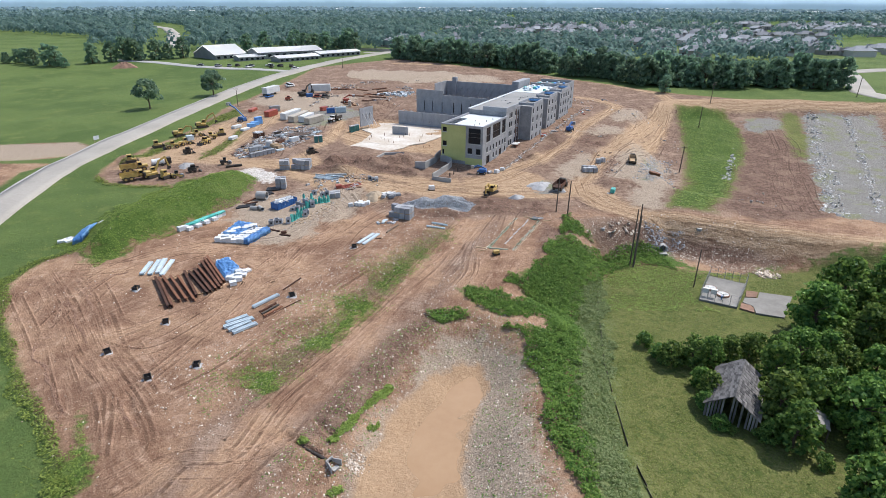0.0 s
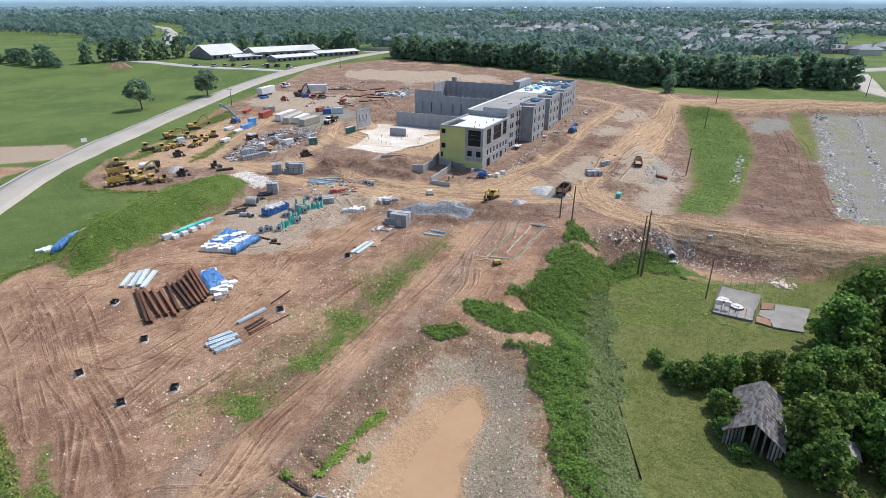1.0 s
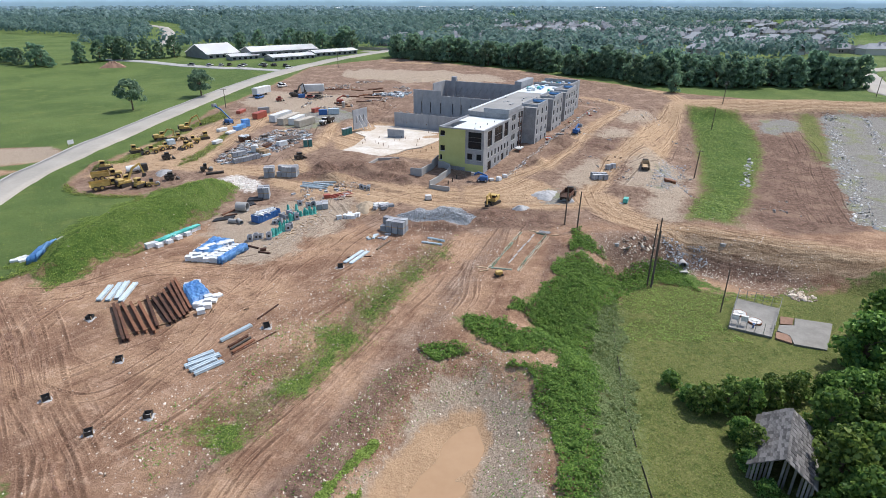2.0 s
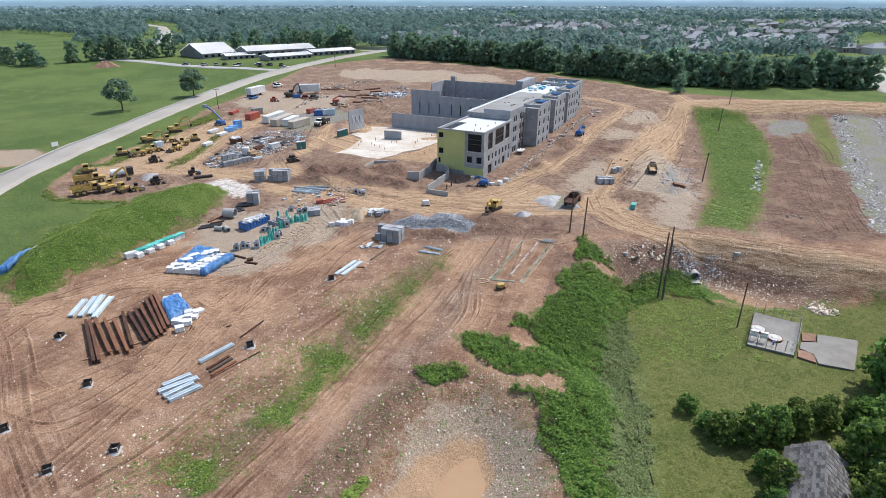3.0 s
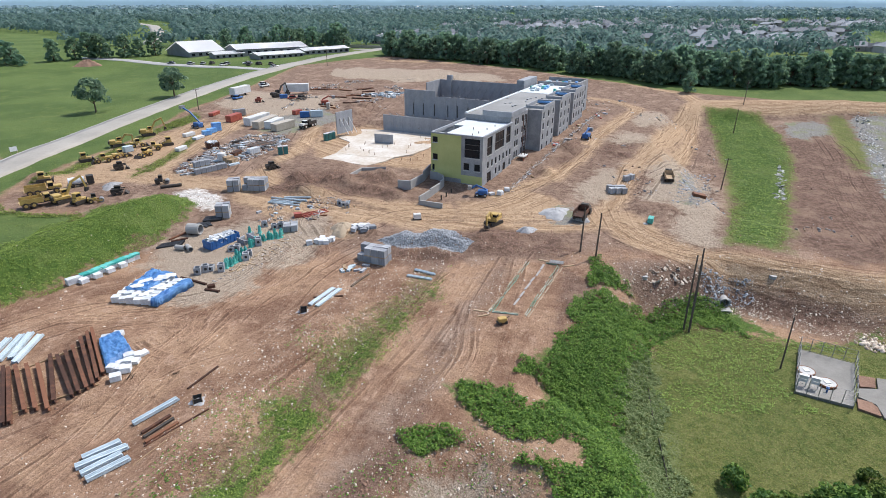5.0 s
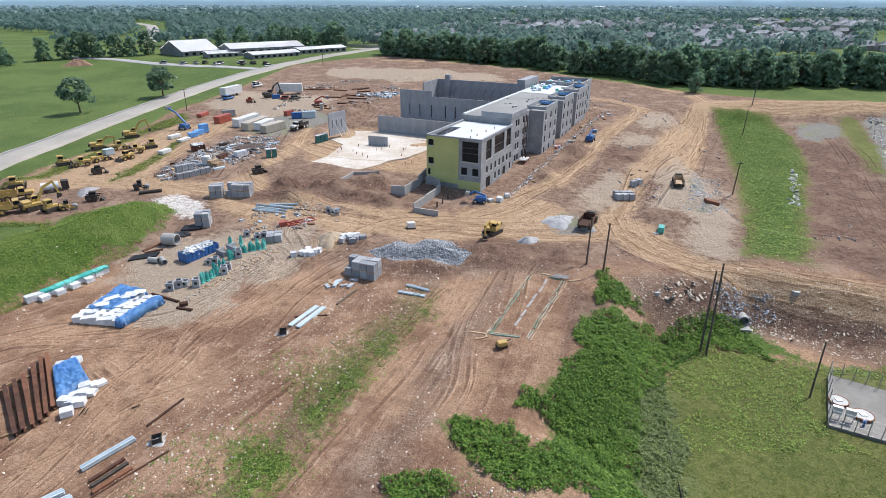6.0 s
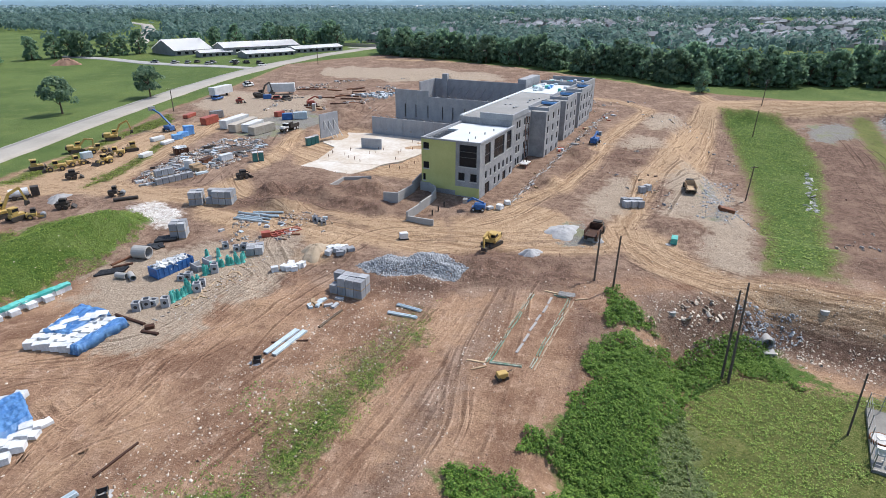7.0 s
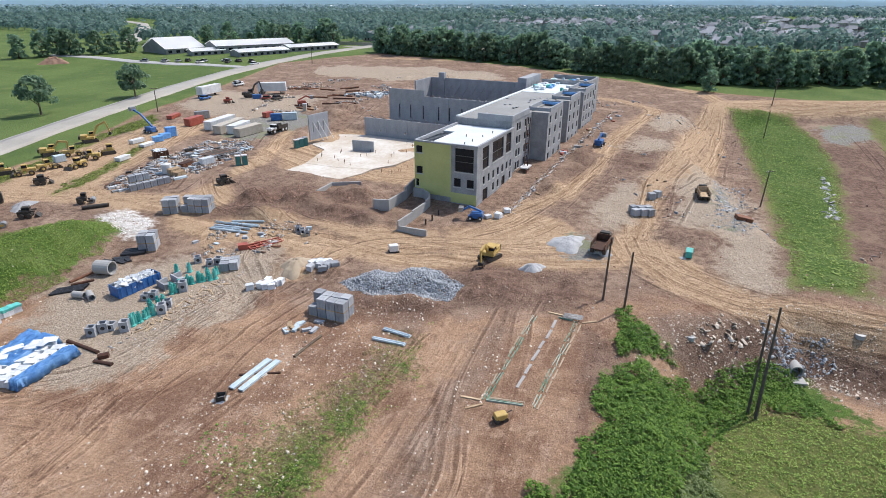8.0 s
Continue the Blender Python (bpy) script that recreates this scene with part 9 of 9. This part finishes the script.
shed("grey barn-like building with a tall white metal roof", -149.7, 391.5, 50, 23, 28, 3.2, 5.6, 5)
shed("low grey building with white metal roof", -132, 384, 40, 18, 9, 2.8, 1.4, 5)
shed("long grey building with broad white metal roof", -122, 394, 38, 46, 20, 4.5, 2.6, 9)
shed("low long building with white metal roof", -104, 377, 45, 30, 11, 2.8, 1.4, 8)
shed("low long building with white metal roof", -84, 406, 45, 34, 11, 2.8, 1.4, 8)
ribbon("driveway", [(-215, 392), (-183, 382), (-150, 364), (-125, 352), (-90, 338)], 3.4, MAT["concrete"], "pale driveway to the white-roofed buildings")
ribbon("road", [(-560, 1060), (-482, 990), (-400, 880), (-330, 740), (-250, 560), (-225, 500)], 7, MAT["asphalt"], "pale highway running into the distance")
ribbon("road", [(330, 352), (262, 352), (232, 341), (214, 306), (197, 274), (200, 252), (230, 238)], 5.5, MAT["asphalt"], "pale curving road beyond the site")
ribbon("road", [(-60, 455), (60, 425), (110, 372), (150, 352), (250, 346)], 4.5, MAT["asphalt"], "suburban road behind the tree row")
wall_run("boundary_wall", [(-72, 474), (-36, 458), (0, 452)], 2.2, 0.4, "long tan masonry boundary wall", "tan_paint")
ribbon("kerb", [(x - 5.2, y) for x, y in ROAD_LINE[2:11]], 0.25, MAT["concrete"], "pale kerb along the road", 0.16)
sign = thing("sign_board", "small white sign board by the road", "sign", at(-111, 180.5, 60))
part("board", box(-0.9, 0.9, -0.03, 0.03, 0.7, 1.9), MAT["white_paint"], sign)
for s in (-0.8, 0.8):
    part("post", box(s - 0.05, s + 0.05, 0.032, 0.12, -0.3, 1.9), MAT["timber"], sign)


def house(kind):
    r = random.Random(kind)
    w, d, h = r.uniform(13, 17), r.uniform(9, 12), r.uniform(3.2, 5.6)
    t = thing("house", "suburban brick house with grey shingle hip roof", "house", group="suburban houses")
    part("wall", box(0, w, 0, d, -0.5, h), MAT["house_wall"], t)
    part("roof", hip_roof(0, w, 0, d, h, r.uniform(3, 4.2)), MAT["house_roof"], t)
    part("wing", box(w * 0.55, w - 0.5, -3.5, 0, -0.5, h - 0.6), MAT["house_wall"], t)
    bm = gable_roof(-3.6, d / 2, w * 0.55, w - 0.5, h - 0.55, 2.6, 0.4)
    for v in bm.verts:
        v.co = Vector((v.co.y, v.co.x, v.co.z))
    bmesh.ops.recalc_face_normals(bm, faces=bm.faces)
    part("wing_roof", bm, MAT["house_roof"], t)
    for i in range(2):
        part("window", box(1.2 + i * 2.2, 2.3 + i * 2.2, -0.05, 0.02, 0.9, 2.3), MAT["glass"], t)
        if h > 4.6:
            part("window", box(1.2 + i * 2.2, 2.3 + i * 2.2, -0.05, 0.02, 3.3, 4.5), MAT["glass"], t)
    part("garage_door", box(w * 0.62, w - 1.3, -3.56, -3.49, -0.4, 2.1), MAT["white_paint"], t)
    part("chimney", box(w * 0.3, w * 0.3 + 0.9, d * 0.6, d * 0.6 + 0.9, h, h + 4.6), MAT["house_wall"], t)
    return t


kinds = [house(k) for k in range(5)]
used = set()
rng = random.Random(77)
spots = []
for row in range(17):
    y0 = 455 + row * 36
    for k in range(40):
        x = -60 + k * 23 + rng.uniform(-4, 4) + row * 6
        y = y0 + rng.uniform(-5, 5) + 0.10 * abs(x - 150) - 30 * min(1.0, max(0.0, (x - 40) / 100))
        dens = float(patchy(np.array([x]), np.array([y]), 120, 40)[0])
        if x > y * 0.83 or (x < 120 and rng.random() < 0.5) or (x < 0 and y > 620) or dens < -0.27 or (330 < x < 480 and 500 < y < 640):
            continue
        spots.append((x, y))
for x, y in spots:
    k = rng.randrange(5)
    m = at(x, y, rng.choice((0, 0, 90, 180, 20, -15)) + rng.uniform(-8, 8))
    if k in used:
        copy_thing(kinds[k], m)
    else:
        used.add(k)
        kinds[k].matrix_basis = m


def far_woods(name, seed, count, y0, y1, keep, tall, wide, quads_each, leaf, label, mat="leaf_far_hazed", spread=0.85):
    r = np.random.default_rng(seed)
    y = y0 + (y1 - y0) * r.random(count) ** 0.8
    x = r.uniform(-1, 1, count) * y * spread
    k = keep(x, y, r)
    x, y = x[k], y[k]
    n = len(x)
    z = surface(x, y)
    size = r.uniform(0.6, 1.3, n)
    d = r.normal(size=(n, quads_each, 3))
    d[..., 2] = np.abs(d[..., 2]) * 0.9 - 0.3
    d /= np.linalg.norm(d, axis=-1, keepdims=True)
    lump = 1 + 0.25 * np.sin(d[..., 0] * 5 + seed) * np.cos(d[..., 1] * 6)
    p = d * np.array([wide, wide, tall * 0.5]) * (size[:, None] * lump * r.uniform(0.8, 1.05, (n, quads_each)))[..., None]
    p += np.stack([x, y, z + tall * 0.5 * size], -1)[:, None]
    face = d + np.array([0, 0, 0.25]) + r.normal(size=d.shape) * 0.14
    face /= np.linalg.norm(face, axis=-1, keepdims=True)
    side = np.cross(face, np.array([0.2, 0.3, 1.0]))
    side /= np.linalg.norm(side, axis=-1, keepdims=True) + 1e-6
    up = np.cross(side, face)
    s = (leaf * size[:, None] * r.uniform(0.7, 1.3, (n, quads_each)))[..., None]
    v = np.stack([p - side * s - up * s, p + side * s - up * s, p + side * s * 0.8 + up * s, p - side * s * 0.8 + up * s], 2).reshape(-1, 3)
    return stuff(name, v, np.arange(len(v)).reshape(-1, 4), MAT[mat], label, "trees")


def clear_of_houses(x, y, gap):
    out = np.ones(len(x), bool)
    for hx, hy in spots:
        out &= np.hypot(x - hx - 6, y - hy - 3) > gap
    return out


HIGHWAY = [(-560, 1060), (-482, 990), (-400, 880), (-330, 740), (-250, 560), (-225, 500)]
WEST_FIELD = [(-295, 395), (-250, 400), (-300, 520), (-380, 640), (-530, 725), (-700, 760), (-700, 400)]
EAST_FIELD = [(335, 520), (375, 505), (520, 600), (500, 680), (345, 612)]


def open_land(x, y):
    return np.maximum.reduce([inside_distance(WEST_FIELD, x, y), inside_distance(EAST_FIELD, x, y), 18 - line_distance(HIGHWAY, x, y), np.where((x < -20) & (y < 470), 30.0, -30.0), np.where((x > -20) & (y < np.interp(x, [-30, 40, 98, 130, 200], [398, 352, 292, 284, 284]) + 20), 30.0, -30.0)])


# haze is painted: each farther belt takes a bluer, paler leaf material
far_woods("near_woods", 1, 7500, 310, 1150, lambda x, y, r: (open_land(x, y) < 0) & clear_of_houses(x, y, 11) & (value_noise(x, y, 90, 3) + 0.6 * value_noise(x, y, 30, 4) > np.where(x > 60, 0.28, -0.75)), 11, 4.8, 32, 0.86, "leafy woods and garden trees behind the site", "leaf_garden_hazed")
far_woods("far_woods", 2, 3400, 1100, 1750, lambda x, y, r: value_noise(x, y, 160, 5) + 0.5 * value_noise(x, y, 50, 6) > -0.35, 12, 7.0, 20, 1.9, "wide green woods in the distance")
far_woods("farthest_woods", 3, 4600, 1700, 2580, lambda x, y, r: value_noise(x, y, 200, 5) + 0.5 * value_noise(x, y, 60, 6) > -0.5, 12, 9.0, 14, 2.6, "woods along the horizon with haze painted into their leaves", "leaf_distant_hazed")
rng = random.Random(6)
for x, y, s in ((-277, 377, 0.7), (-270, 378, 0.8), (-262, 374, 0.6), (-244, 368, 0.75), (-238, 365, 0.7), (-231, 362, 0.6), (-223, 378, 0.75), (-214, 384, 0.7), (-209, 390, 0.8), (-203, 391, 0.8), (-198, 390, 0.75), (-190, 395, 0.8), (-183, 398, 0.7), (-176, 404, 0.8), (-255, 370, 0.7),
                (-96, 446, 0.9), (-88, 450, 1.0), (-80, 452, 1.0), (-72, 455, 0.95), (-110, 446, 1.0), (-120, 450, 0.9), (-132, 444, 0.9), (-144, 440, 0.95), (-66, 448, 0.8), (-101, 440, 0.9), (-154, 436, 0.8)):
    stand(hedge_kinds, x, y, s * 1.15)
mound = tagged(finish("mound", heap_mesh(9, 6, 3.0, 2), MAT["soil"]), "grassy soil mound in the far field", "heap")
mound.matrix_basis = at(-195, 363)
for k in range(14):
    x, y = rng.uniform(-150, -85), 0
    y = 356 + (x + 150) * -0.2 + rng.uniform(2, 14)
    car(rng.choice(("dark", "white", "silver")) + " car parked by the white-roofed buildings", at(x, y, rng.uniform(0, 180)), rng.choice(("machine_black", "white_paint", "steel")))

# pale roofs far off, water tower
for x, y, s in ((-390, 2200, 26), (-160, 2500, 30), (70, 1900, 18), (240, 2300, 22), (600, 2400, 24), (-60, 2500, 40), (900, 2500, 20), (330, 2450, 18), (1150, 1900, 30), (-700, 1700, 20)):
    t = thing("distant_building", "large pale building far in the distance", "building", at(x, y, 10))
    part("wall", box(-s, s, -s / 2, s / 2, 0, 9), MAT["shed_wall"], t)
    part("roof", gable_roof(-s, s, -s / 2, s / 2, 9, 3), MAT["metal_roof"], t)
tower = thing("water_tower", "grey water tower far on the horizon", "water tower", at(1500, 2480, 0, 0, 0.7))
part("tank", rod((0, 0, 38), (0, 0, 58), 16, 14, 20), MAT["shed_wall"], tower)
part("stem", rod((0, 0, -2), (0, 0, 38), 6, 5, 12), MAT["shed_wall"], tower)

# hills that close the view; their haze is painted as a glowing blue ramp
m, nt, links, b = material("painted_haze", 1.0)
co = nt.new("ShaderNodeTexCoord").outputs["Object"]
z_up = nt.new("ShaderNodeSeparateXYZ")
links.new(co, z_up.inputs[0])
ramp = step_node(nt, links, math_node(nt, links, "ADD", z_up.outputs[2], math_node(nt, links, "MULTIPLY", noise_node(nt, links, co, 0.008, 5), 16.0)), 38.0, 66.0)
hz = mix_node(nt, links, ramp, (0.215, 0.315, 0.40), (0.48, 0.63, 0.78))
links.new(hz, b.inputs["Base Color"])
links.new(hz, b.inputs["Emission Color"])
# the backdrop glows by itself to keep the painted haze pale
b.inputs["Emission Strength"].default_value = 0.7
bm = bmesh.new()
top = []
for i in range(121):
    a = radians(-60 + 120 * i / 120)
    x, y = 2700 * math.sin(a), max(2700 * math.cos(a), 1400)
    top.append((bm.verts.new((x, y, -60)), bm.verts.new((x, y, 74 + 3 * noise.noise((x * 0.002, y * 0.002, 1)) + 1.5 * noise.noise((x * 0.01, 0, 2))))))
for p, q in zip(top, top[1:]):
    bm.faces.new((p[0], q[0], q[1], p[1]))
tagged(finish("backdrop", bm, m), "wooded hills on the horizon, blue with painted, glowing haze", "hills", kind="structure")
